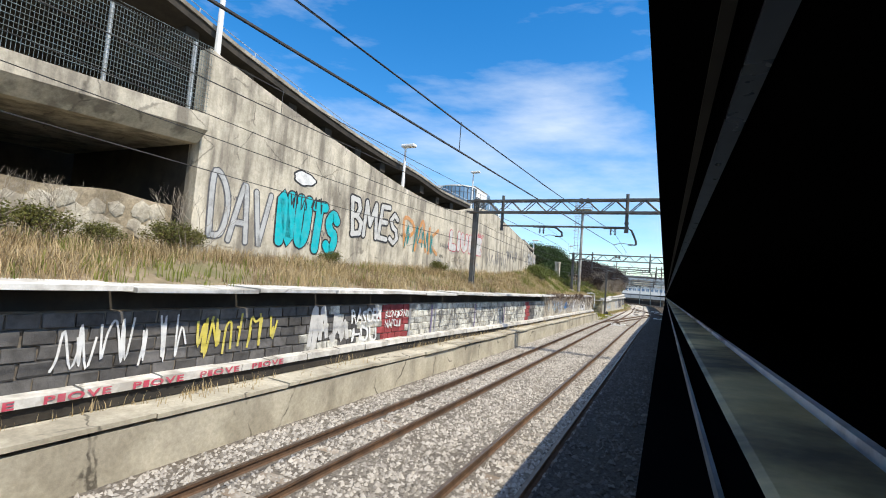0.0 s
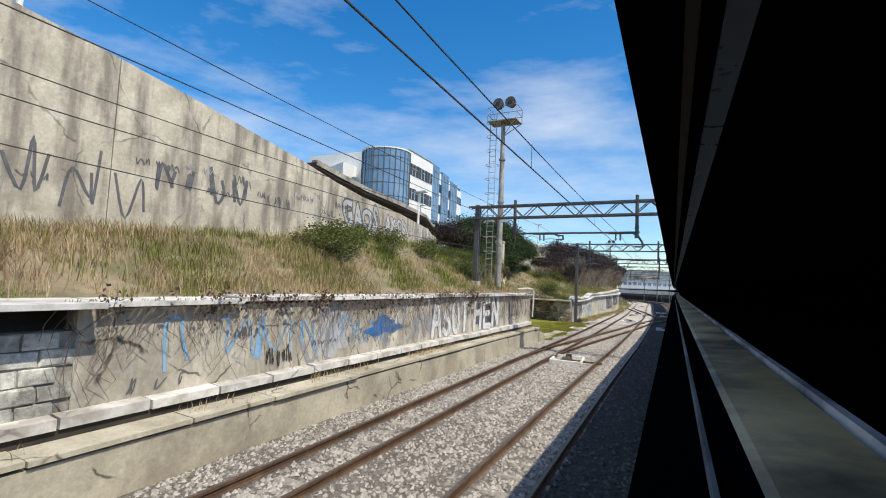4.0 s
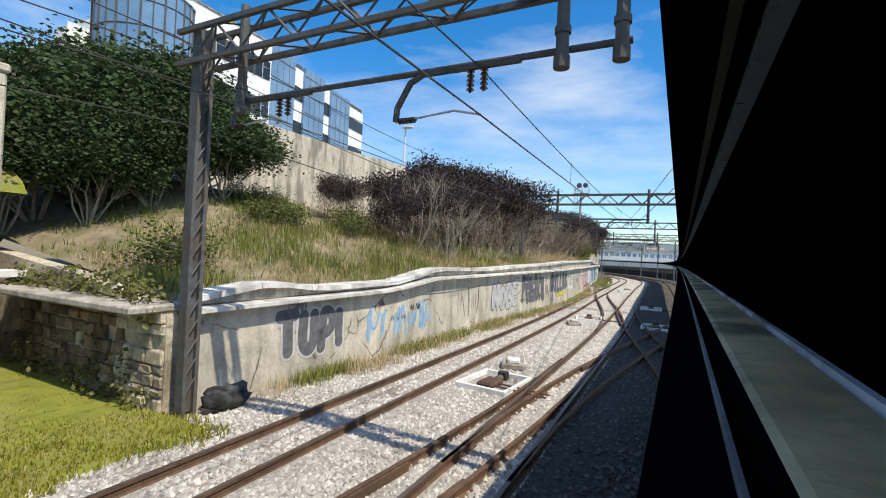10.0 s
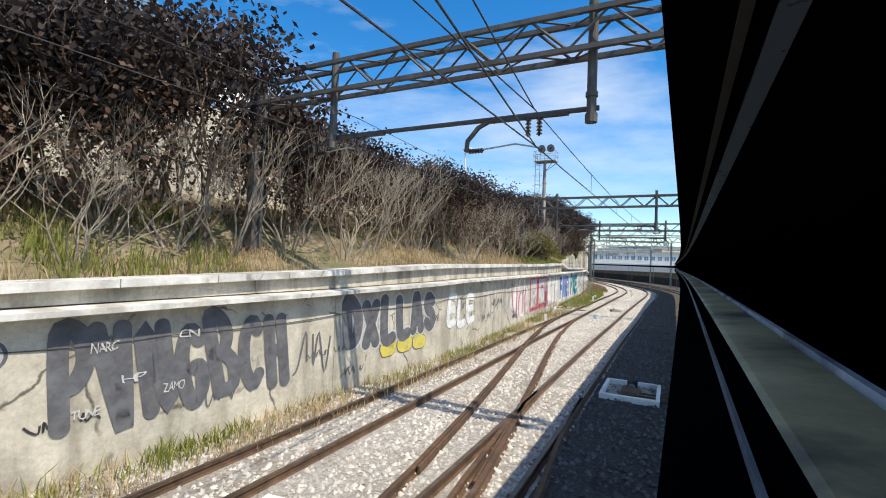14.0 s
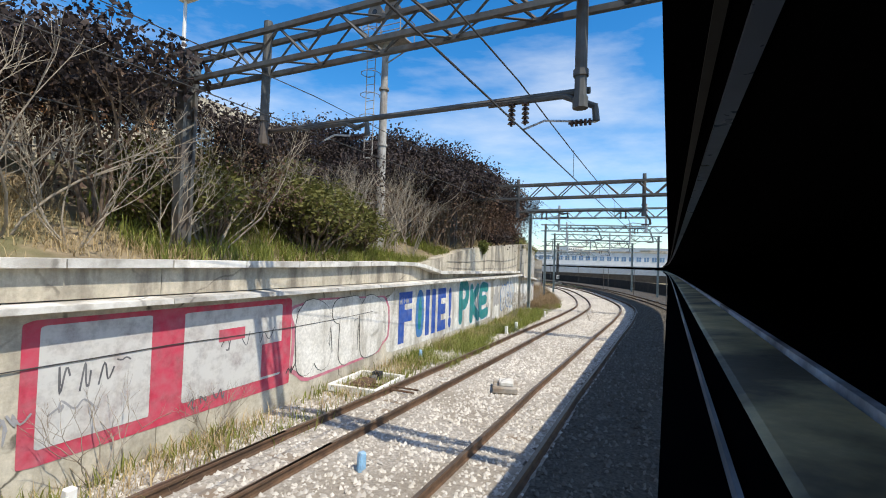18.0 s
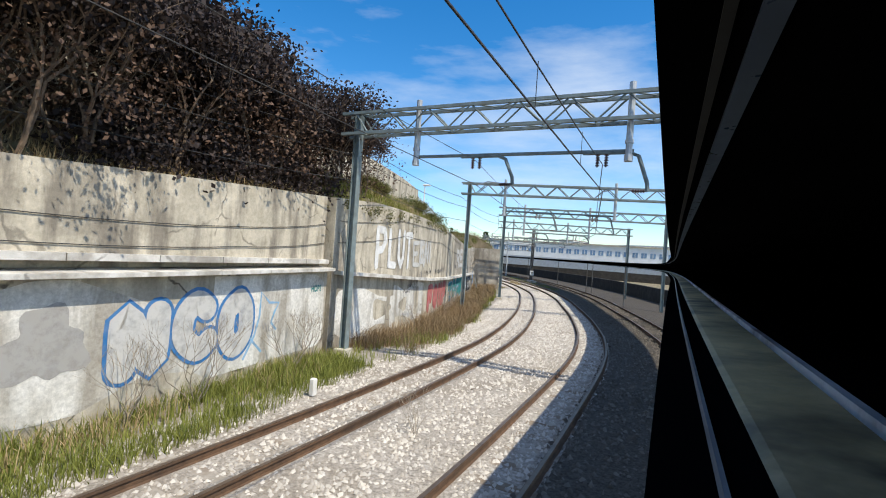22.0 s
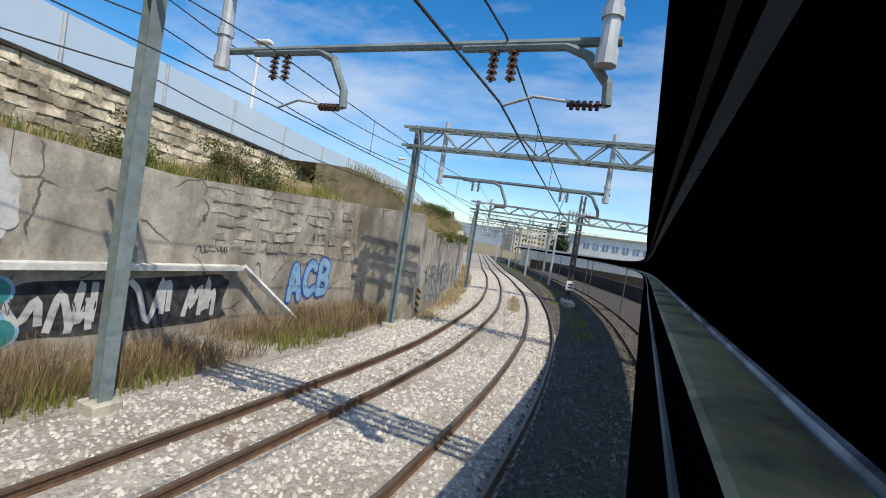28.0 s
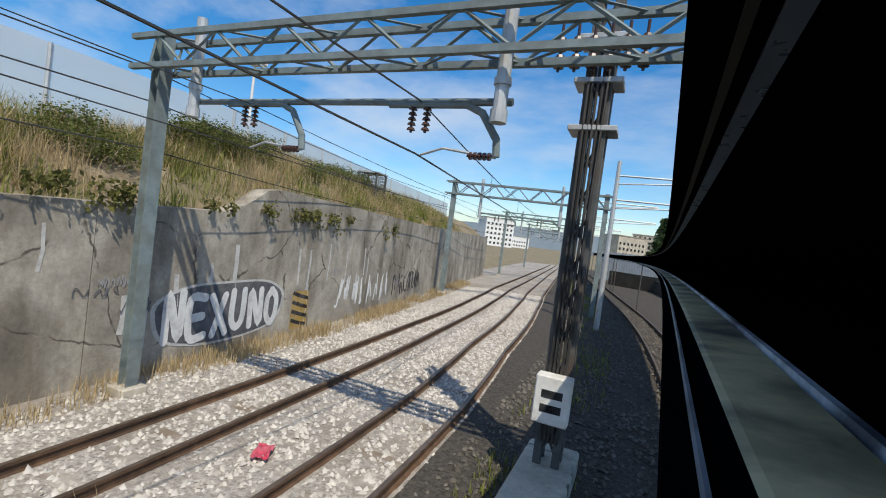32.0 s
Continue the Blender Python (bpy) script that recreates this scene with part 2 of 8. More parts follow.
# dark concrete; its near-black also stands in for shade in recesses and undersides
M["concrete_dark_shade"] = surface("dark_and_shaded_concrete", (0.025, 0.022, 0.018), (0.07, 0.06, 0.048), 2.0, 0.95, 0.3, (0.03, 0.028, 0.025), 0.6, 0.7, coords="World")
M["concrete_plat"] = surface("smooth_beige_concrete", (0.40, 0.365, 0.275), (0.53, 0.485, 0.38), 1.4, 0.9, 0.15, (0.24, 0.21, 0.155), 0.7, 0.6, streak=0.4, coords="World", speck=0.18, blotch=0.22, crack=0.8)
M["kerb"] = surface("white_kerb_stone", (0.52, 0.50, 0.45), (0.74, 0.72, 0.67), 4.0, 0.85, 0.2, (0.25, 0.22, 0.18), 2.0, 0.6, rand=0.15, coords="World", blotch=0.15, crack=0.5)
M["basalt"] = surface("dark_basalt_block", (0.055, 0.052, 0.05), (0.13, 0.125, 0.12), 6.0, 0.85, 0.5, (0.2, 0.19, 0.18), 1.5, 0.35, rand=0.35, coords="World")
M["block_white"] = surface("whitewashed_block", (0.42, 0.41, 0.36), (0.66, 0.65, 0.58), 6.0, 0.85, 0.5, (0.20, 0.19, 0.165), 2.6, 0.85, rand=0.2, coords="World", speck=0.35, blotch=0.2)
M["block_red"] = surface("red_painted_block", (0.22, 0.03, 0.035), (0.36, 0.08, 0.08), 5.0, 0.85, 0.5, (0.15, 0.03, 0.03), 2.0, 0.5, rand=0.15, coords="World")
M["tufa_brown_and_shade"] = surface("brown_and_shade_tufa", (0.15, 0.10, 0.06), (0.36, 0.26, 0.16), 5.0, 0.95, 0.9, (0.06, 0.045, 0.03), 1.4, 0.8, rand=0.3, coords="World", speck=0.3)
M["tufa"] = surface("tufa_stone", (0.50, 0.42, 0.29), (0.78, 0.69, 0.53), 5.0, 0.95, 0.9, (0.18, 0.135, 0.09), 1.0, 0.7, rand=0.25, coords="World", speck=0.35)
M["block_grey"] = surface("grey_stone_block", (0.30, 0.27, 0.22), (0.48, 0.43, 0.36), 5.0, 0.95, 0.7, (0.14, 0.12, 0.09), 1.2, 0.7, rand=0.2, coords="World", speck=0.3)
M["mortar_pale"] = surface("whitewashed_mortar", (0.24, 0.225, 0.19), (0.42, 0.40, 0.35), 4.0, 0.95, 0.4, (0.13, 0.115, 0.09), 2.0, 0.7, coords="World")
M["mortar_tufa"] = surface("crumbling_tufa_mortar", (0.26, 0.21, 0.14), (0.50, 0.42, 0.30), 4.0, 0.95, 0.8, (0.14, 0.11, 0.07), 1.2, 0.7, coords="World", speck=0.3)
M["tufa_grey"] = surface("grey_rubble_stone", (0.36, 0.32, 0.25), (0.58, 0.53, 0.43), 5.0, 0.95, 0.7, (0.17, 0.14, 0.10), 1.2, 0.6, coords="World", speck=0.3)
M["mortar"] = surface("dirty_mortar", (0.12, 0.10, 0.08), (0.22, 0.19, 0.15), 4.0, 0.95, 0.4, coords="World")
M["ballast"] = surface("ballast", (0.17, 0.15, 0.125), (0.54, 0.50, 0.44), 19.0, 0.95, 1.0, (0.20, 0.165, 0.12), 0.5, 0.5, grain=28.0, coords="World")
M["ballast_old"] = surface("old_brown_ballast", (0.05, 0.043, 0.034), (0.28, 0.25, 0.21), 19.0, 0.95, 1.0, (0.10, 0.08, 0.06), 0.5, 0.5, grain=28.0, coords="World")
M["stone"] = surface("ballast_stone", (0.30, 0.28, 0.255), (0.66, 0.63, 0.58), 9.0, 0.9, 0.4, (0.15, 0.13, 0.11), 0.7, 0.5, coords="World")
M["stone_var"] = leafy("mixed_ballast_stone", (0.22, 0.195, 0.165), (0.70, 0.66, 0.59), 0.5, 0.0, 0.9)
# Next four: ballast and stones with the train's shadow put into the colour.
M["ballast_mid"] = surface("curve_shade_ballast", (0.022, 0.019, 0.015), (0.115, 0.100, 0.082), 19.0, 0.95, 1.0, grain=28.0, coords="World")
M["stone_mid"] = leafy("curve_shade_stone", (0.028, 0.024, 0.019), (0.20, 0.178, 0.15), 0.5, 0.0, 0.9)
M["ballast_shade"] = surface("shade_darkened_ballast", (0.018, 0.016, 0.014), (0.085, 0.078, 0.07), 19.0, 0.95, 1.0, grain=28.0, coords="World")
M["stone_shade"] = leafy("shade_darkened_stone", (0.02, 0.018, 0.016), (0.17, 0.16, 0.145), 0.5, 0.0, 0.9)
M["stone_old"] = leafy("old_ballast_stone", (0.08, 0.07, 0.055), (0.56, 0.52, 0.46), 0.5, 0.0, 0.9)
M["earth"] = surface("dry_earth", (0.16, 0.125, 0.08), (0.33, 0.265, 0.17), 2.5, 0.95, 0.6, (0.11, 0.115, 0.045), 0.7, 0.7, coords="World")
M["turf"] = surface("green_turf", (0.14, 0.16, 0.018), (0.27, 0.27, 0.042), 3.0, 0.95, 0.6, (0.22, 0.19, 0.09), 0.9, 0.5, coords="World")
M["rail_side"] = surface("rusty_rail", (0.07, 0.04, 0.025), (0.16, 0.095, 0.055), 6.0, 0.85, 0.3, (0.05, 0.035, 0.025), 1.0, 0.6, coords="World")
M["rail_top"] = surface("worn_rail_head", (0.12, 0.085, 0.06), (0.24, 0.18, 0.13), 4.0, 0.45, 0.05, metal=0.6, coords="World")
M["sleeper"] = surface("concrete_sleeper", (0.24, 0.215, 0.18), (0.44, 0.40, 0.34), 5.0, 0.9, 0.3, (0.17, 0.115, 0.07), 1.5, 0.7, rand=0.15, coords="World")
M["steel"] = surface("painted_grey_steel", (0.13, 0.17, 0.175), (0.24, 0.29, 0.29), 5.0, 0.6, 0.1, (0.13, 0.12, 0.10), 2.0, 0.4, coords="World")
M["steel_dark"] = surface("dark_steel", (0.06, 0.065, 0.065), (0.13, 0.13, 0.125), 5.0, 0.65, 0.1, (0.10, 0.06, 0.035), 1.5, 0.5, coords="World")
M["galv"] = surface("galvanised_steel", (0.40, 0.42, 0.43), (0.58, 0.60, 0.61), 6.0, 0.5, 0.05, (0.3, 0.28, 0.25), 2.0, 0.3, metal=0.3, coords="World")
M["pole_worn"] = surface("weathered_pole_paint", (0.26, 0.25, 0.23), (0.46, 0.45, 0.42), 5.0, 0.7, 0.15, (0.16, 0.11, 0.07), 2.0, 0.65, streak=0.7, coords="World", blotch=0.2)
M["insulator"] = surface("brown_insulator", (0.05, 0.025, 0.02), (0.09, 0.05, 0.04), 8.0, 0.3, 0.0)
M["wire"] = surface("copper_wire", (0.03, 0.03, 0.03), (0.07, 0.065, 0.06), 5.0, 0.6, 0.0)
M["white_paint"] = surface("white_plaster", (0.72, 0.72, 0.70), (0.83, 0.83, 0.81), 1.0, 0.8, 0.05, (0.6, 0.6, 0.57), 0.5, 0.4, coords="World")
M["box_white"] = surface("white_fibre_box", (0.70, 0.69, 0.65), (0.82, 0.81, 0.77), 3.0, 0.7, 0.1, (0.4, 0.36, 0.3), 2.0, 0.45, coords="World")
# blue base colour brightened to stand in for the sky's reflection
M["glass_blue"] = surface("sky_tinted_curtain_glass", (0.10, 0.19, 0.32), (0.20, 0.33, 0.48), 0.25, 0.12, 0.0, spec=0.9, coords="World")
M["glass_dark"] = surface("dark_window_glass", (0.015, 0.018, 0.02), (0.03, 0.035, 0.04), 1.0, 0.15, 0.0, spec=0.6)
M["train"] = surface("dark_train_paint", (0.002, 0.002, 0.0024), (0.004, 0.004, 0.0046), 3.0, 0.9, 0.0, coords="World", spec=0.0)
# scuffs, with blurred beige reflections painted into the base colours
M["sill"] = surface("scuffed_sill_reflections", (0.42, 0.33, 0.16), (0.90, 0.72, 0.40), 7.0, 0.55, 0.1, (0.03, 0.035, 0.045), 4.0, 0.85, coords="World", spec=0.5)
M["sill_edge"] = surface("worn_aluminium_edge", (0.20, 0.22, 0.25), (0.42, 0.45, 0.50), 9.0, 0.4, 0.05, (0.06, 0.06, 0.06), 5.0, 0.6, metal=0.4, coords="World")
# pale blue colour stands in for sky light on the sill's upper edge
M["sill_lip"] = surface("chipped_skylit_lip", (0.55, 0.60, 0.68), (0.88, 0.90, 0.94), 9.0, 0.4, 0.1, (0.03, 0.035, 0.05), 5.0, 0.9, coords="World", spec=0.5)
# bluish base colour stands in for sky reflected in a window pane
M["strip_blue"] = surface("painted_sky_sheen", (0.05, 0.065, 0.10), (0.10, 0.125, 0.18), 2.0, 0.3, 0.0, coords="World", spec=0.5)
# dim grey strip on the slot head, placed to fit the camera's view
M["strip_grey"] = surface("dim_grey_strip", (0.015, 0.016, 0.016), (0.04, 0.04, 0.038), 4.0, 0.8, 0.0, coords="World")
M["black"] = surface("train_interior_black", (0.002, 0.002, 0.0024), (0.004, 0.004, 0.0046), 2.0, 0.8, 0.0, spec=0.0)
M["bark"] = surface("dry_bark", (0.20, 0.165, 0.12), (0.40, 0.35, 0.28), 7.0, 0.9, 0.4)
M["leaf_dead"] = leafy("withered_leaves", (0.010, 0.008, 0.007), (0.066, 0.048, 0.045), 0.7, 0.12)
M["leaf_brown"] = leafy("dead_brown_leaves", (0.035, 0.02, 0.014), (0.17, 0.105, 0.07), 0.7, 0.15)
M["bark_brown"] = surface("brown_bark", (0.10, 0.07, 0.05), (0.24, 0.18, 0.13), 7.0, 0.9, 0.4)
M["leaf_dark"] = leafy("dark_green_leaves", (0.018, 0.038, 0.013), (0.075, 0.11, 0.038), 0.9, 0.2)
M["leaf_green"] = leafy("green_leaves", (0.045, 0.065, 0.015), (0.17, 0.185, 0.05), 0.9, 0.3)
M["grass_dry"] = leafy("dry_grass", (0.27, 0.195, 0.095), (0.62, 0.49, 0.28), 0.8, 0.3)
M["grass_brown"] = leafy("brown_dead_weeds", (0.11, 0.075, 0.04), (0.38, 0.27, 0.15), 0.8, 0.25)
M["grass_green"] = leafy("green_grass", (0.085, 0.115, 0.02), (0.30, 0.31, 0.075), 0.6, 0.3)
M["grass_lawn"] = leafy("bright_lawn_grass", (0.13, 0.145, 0.014), (0.36, 0.33, 0.05), 0.5, 0.35)
M["leaf_olive"] = leafy("olive_broom_leaves", (0.055, 0.062, 0.016), (0.21, 0.20, 0.06), 0.9, 0.3)
M["yellow"] = paint("hazard_yellow", (0.55, 0.36, 0.03), 0.4)
M["hazard_black"] = paint("hazard_black", (0.02, 0.02, 0.02), 0.3)

# ---- the line of the track: plan points every 8 m ----
PLAN = [
    (-19.78, -37.48), (-16.01, -30.42), (-12.23, -23.37), (-8.46, -16.31), (-4.69, -9.26), (-0.92, -2.20),
    (2.86, 4.85), (6.64, 11.90), (10.42, 18.95), (14.18, 26.01), (17.95, 33.07), (21.76, 40.10),
    (25.61, 47.11), (29.40, 54.16), (33.13, 61.24), (36.79, 68.35), (40.37, 75.50), (43.82, 82.72),
    (47.25, 89.95), (50.75, 97.14), (54.20, 104.36), (57.62, 111.59), (61.04, 118.83), (64.09, 126.21),
    (66.02, 133.94), (67.35, 141.85), (68.51, 149.76), (69.02, 157.74), (68.98, 165.74), (68.44, 173.72),
    (67.44, 181.66), (65.97, 189.52), (64.12, 197.30), (62.22, 205.07), (60.33, 212.85), (58.43, 220.62),
    (56.54, 228.39), (54.64, 236.16), (52.75, 243.94), (50.85, 251.71), (48.96, 259.48),
]
S0, DS = -40.0, 8.0
_pl = [Vector(p) for p in PLAN]


def _catmull(s):
    u = max(0.0, min((s - S0) / DS, len(_pl) - 1.001))
    i = int(u)
    f = u - i
    p0, p1, p2, p3 = (_pl[max(0, min(len(_pl) - 1, i + k))] for k in (-1, 0, 1, 2))
    return 0.5 * ((2 * p1) + (p2 - p0) * f + (2 * p0 - 5 * p1 + 4 * p2 - p3) * f * f + (3 * p1 - p0 - 3 * p2 + p3) * f ** 3)


_tab = [_catmull(S0 + 0.5 * k) for k in range(int(320 / 0.5) + 1)]


def on_line(s):
    """Place on the line, and its direction."""
    u = max(1.0, min((s - S0) / 0.5, len(_tab) - 3.0))
    i = int(u)
    f = u - i
    p = _tab[i].lerp(_tab[i + 1], f)
    d = (_tab[i + 1] - _tab[i - 1]).lerp(_tab[i + 2] - _tab[i], f).normalized()
    over = (s - S0) / 0.5 - u
    return p + d * over * 0.5, d


def W(s, l, z):
    """World place of a point s metres along the line, l metres to its left, at height z."""
    p, d = on_line(s)
    return Vector((p.x - d.y * l, p.y + d.x * l, z))


def heading(s):
    d = on_line(s)[1]
    return math.atan2(d.y, d.x)


def frame_at(s, l, z, turn=0.0):
    """Pose whose x axis runs along the line and y axis points left of it."""
    return Matrix.Translation(W(s, l, z)) @ Matrix.Rotation(heading(s) + turn, 4, "Z")


def lin(s, pts):
    """Piecewise linear table."""
    if s <= pts[0][0]:
        return pts[0][1]
    for (a, va), (b, vb) in zip(pts, pts[1:]):
        if s <= b:
            return va + (vb - va) * (s - a) / (b - a)
    return pts[-1][1]


# ---- building helpers ----
def thing(name, place, label, category, group="", kind=""):
    ob = new(name)
    ob.empty_display_size = 0.2
    ob.matrix_world = place if isinstance(place, Matrix) else Matrix.Translation(place)
    return tagged(ob, label, category, group, kind)


def top_of(ob):
    while ob.parent:
        ob = ob.parent
    return ob


def link_mesh(name, me, mat, parent, label=""):
    ob = new(name, me)
    if mat and not me.materials:
        me.materials.append(mat)
    ob.parent = parent
    if label:
        tagged(ob, label)
    return ob


def part(name, bm, mat, parent, label="", local=True, smooth=False):
    """Links a bmesh as one mesh under a thing or a part. local: its points are given in the thing's own axes."""
    if not local:
        bm.transform(top_of(parent).matrix_basis.inverted())
    me = bpy.data.meshes.new(name)
    bm.normal_update()
    bm.to_mesh(me)
    bm.free()
    if smooth:
        me.polygons.foreach_set("use_smooth", [True] * len(me.polygons))
    return link_mesh(name, me, mat, parent, label)


def whole(name, bm, mat, label, category, kind="", group="", smooth=False):
    """A thing that is one mesh, in world places."""
    me = bpy.data.meshes.new(name)
    bm.normal_update()
    bm.to_mesh(me)
    bm.free()
    if smooth:
        me.polygons.foreach_set("use_smooth", [True] * len(me.polygons))
    me.materials.append(mat)
    return tagged(new(name, me), label, category, group, kind)


def box(bm, x0, x1, y0, y1, z0, z1, bev=0.0, m=None):
    r = bmesh.ops.create_cube(bm, size=1.0)
    vs = r["verts"]
    t = Matrix.Translation(((x0 + x1) / 2, (y0 + y1) / 2, (z0 + z1) / 2)) @ Matrix.Diagonal((x1 - x0, y1 - y0, z1 - z0, 1))
    bmesh.ops.transform(bm, matrix=(m @ t) if m else t, verts=vs)
    if bev:
        es = list({e for v in vs for e in v.link_edges})
        bmesh.ops.bevel(bm, geom=es, offset=bev, segments=1, affect="EDGES")
    return bm


def rod(bm, a, b, r0, r1=None, n=6, cap=True):
    """A round bar from a to b."""
    a, b = Vector(a), Vector(b)
    r1 = r0 if r1 is None else r1
    d = (b - a)
    q = d.to_track_quat("Z", "Y").to_matrix()
    rings = []
    for p, r in ((a, r0), (b, r1)):
        rings.append([bm.verts.new(p + q @ Vector((r * math.cos(2 * math.pi * k / n), r * math.sin(2 * math.pi * k / n), 0))) for k in range(n)])
    for k in range(n):
        bm.faces.new((rings[0][k], rings[0][(k + 1) % n], rings[1][(k + 1) % n], rings[1][k]))
    if cap:
        bm.faces.new(rings[0][::-1])
        bm.faces.new(rings[1])
    return bm


def tube(bm, pts, r, n=6):
    """A round bar along a row of points."""
    pts = [Vector(p) for p in pts]
    rings = []
    for i, p in enumerate(pts):
        d = (pts[min(i + 1, len(pts) - 1)] - pts[max(i - 1, 0)])
        q = d.to_track_quat("Z", "Y").to_matrix()
        rings.append([bm.verts.new(p + q @ Vector((r * math.cos(2 * math.pi * k / n), r * math.sin(2 * math.pi * k / n), 0))) for k in range(n)])
    for a, b in zip(rings, rings[1:]):
        off = min(range(n), key=lambda o: (a[0].co - b[o].co).length)
        for k in range(n):
            bm.faces.new((a[k], a[(k + 1) % n], b[(k + 1 + off) % n], b[(k + off) % n]))
    bm.faces.new(rings[0][::-1])
    bm.faces.new(rings[-1])
    return bm


def sweep(bm, prof, s0, s1, step=2.0, cap=True):
    """Carries a closed outline, rows of (l, z) that may depend on s, along the line from s0 to s1."""
    n = max(1, int(round((s1 - s0) / step)))
    rings = []
    for k in range(n + 1):
        s = s0 + (s1 - s0) * k / n
        pts = prof(s) if callable(prof) else prof
        rings.append([bm.verts.new(W(s, l, z)) for l, z in pts])
    c = len(rings[0])
    for a, b in zip(rings, rings[1:]):
        for k in range(c):
            bm.faces.new((a[k], b[k], b[(k + 1) % c], a[(k + 1) % c]))
    if cap:
        bm.faces.new(rings[0])
        bm.faces.new(rings[-1][::-1])
    return bm


def sheet(bm, prof, s0, s1, step=2.0):
    """Carries an open outline along the line."""
    n = max(1, int(round((s1 - s0) / step)))
    rows = []
    for k in range(n + 1):
        s = s0 + (s1 - s0) * k / n
        rows.append([bm.verts.new(W(s, l, z)) for l, z in prof(s)])
    for a, b in zip(rows, rows[1:]):
        for k in range(len(a) - 1):
            bm.faces.new((a[k], b[k], b[k + 1], a[k + 1]))
    return bm


def soft_noise(x, y, f=1.0):
    return noise.noise(Vector((x * f, y * f, 3.7)))

# ---- plan tables: metres along the line, value ----
RAIL_FAR = [(-40, 5.25), (14, 5.05), (48, 5.2), (72, 5.4), (93, 5.3), (115, 5.3), (130, 5.2), (145, 5.0), (160, 4.55), (170, 4.6), (181, 5.1), (187, 5.5), (190, 5.65), (196, 5.95), (205, 6.15), (212, 6.15), (224, 5.45), (237, 4.8), (250, 4.1), (290, 2.2)]
RAIL_NEAR = [(-40, 2.25), (52, 2.3), (74, 2.4), (95, 2.3), (118, 2.3), (132, 2.05), (148, 1.75), (163, 1.8), (174, 2.2), (186, 2.95), (190, 3.15), (195, 3.6), (205, 3.95), (212, 4.0), (224, 3.5), (237, 2.95), (250, 2.3), (290, 0.6)]
BACK = [(-40, 8.2), (15, 8.0), (27, 7.5), (54, 7.35)]
TALL = [(-40, 11.8), (32, 11.4), (40, 11.5), (48, 12.6), (54, 14.4), (60, 17.2), (66.4, 20.2), (75, 19.2), (90, 20.0), (100, 19.0), (117, 15.0), (146, 13.9), (156, 13.3), (161, 13.0)]
TALL_TOP = [(-40, 8.9), (8, 8.85), (11, 8.3), (14, 7.85), (18, 7.28), (22, 7.0), (24.5, 7.05), (28, 7.9), (29.2, 8.07), (31.3, 8.08), (35.3, 7.62), (40, 6.9), (43, 6.5), (48, 6.3), (53, 6.3), (58, 6.4), (63, 6.8), (66.4, 6.9), (71, 8.6), (80, 9.3), (95, 9.8), (117, 8.6), (146, 7.85), (152, 7.85), (158, 7.65), (161, 7.4)]
TALL_FOOT = [(-40, 3.2), (10, 3.2), (20, 3.4), (33, 3.7), (43, 4.65), (50, 5.05), (60, 5.3), (66, 5.75), (80, 5.4), (120, 5.6), (146, 5.2), (156, 5.2)]
RUIN = [(54.0, 12.6), (57, 13.6), (69.5, 13.9)]
WALL_B = [(69.6, 8.1), (74, 8.0), (80, 7.7), (88, 7.3), (93, 6.85), (98, 6.5), (104, 6.7), (113, 7.2), (119, 7.55), (125, 7.9), (133, 8.35), (138.4, 8.95)]
LIP = [(69.6, 1.62), (76, 1.7), (78.5, 1.98), (83, 2.02), (93, 2.1), (100, 2.2), (119, 2.18), (138.4, 2.2)]
COPE = [(69.6, 1.9), (71.5, 2.15), (73, 1.95), (76.5, 2.0), (79, 2.4), (83, 2.34), (93, 2.6), (98, 2.78), (115, 2.85), (119.5, 2.92), (121, 2.9), (123, 2.6), (138.4, 2.5)]
WALL_E = [(138.6, 8.95), (142, 8.9), (148, 9.05), (153, 9.25), (161, 9.3), (173.6, 9.3)]
WALL_E_TOP = [(121.4, 2.86), (123, 3.1), (126, 3.55), (130, 3.9), (138, 4.35), (141, 4.5), (147, 4.4), (152, 4.3), (160, 3.7), (165, 3.35), (170, 3.5), (173.6, 3.65)]
WALL_F = [(173.7, 6.8), (178, 7.15), (181.5, 7.6), (184, 7.9), (187, 8.1), (190.5, 8.4), (193, 8.55), (198.7, 8.9), (206, 9.3), (214, 9.4), (225, 9.2)]
WALL_F_TOP = [(173.7, 3.65), (174.4, 3.15), (180, 2.85), (184, 2.7), (189.8, 2.85), (191.0, 3.55), (203, 3.3), (225, 3.2)]

# ---- the large structure ----
bm = bmesh.new()
bmesh.ops.create_grid(bm, x_segments=60, y_segments=60, size=1500)
for v in bm.verts:
    v.co += Vector((60, 90, -0.32))
whole("ground", bm, M["earth"], "dry bare earth ground running to the horizon", "ground", "structure")



def trackbed(s):
    n, f = lin(s, RAIL_NEAR), lin(s, RAIL_FAR)
    return [(n - 0.62, -0.145), (n, -0.145), (n + 0.7, -0.13), ((n + f) / 2, -0.15), (f - 0.7, -0.13), (f, -0.145), (f + 0.7, -0.13), (f + 1.3, -0.17), (f + 2.6, -0.26), (f + 6.0, -0.33)]


bm = bmesh.new()
sheet(bm, lambda s: trackbed(s), -39, 67, 1.0)
whole("trackbed", bm, M["ballast_old"], "old brown and grey crushed stone ballast beside the platform", "trackbed", "structure")
bm = bmesh.new()
sheet(bm, lambda s: trackbed(s), 67, 275, 1.0)
whole("trackbed", bm, M["ballast"], "pale grey crushed stone ballast under the tracks", "trackbed", "structure")


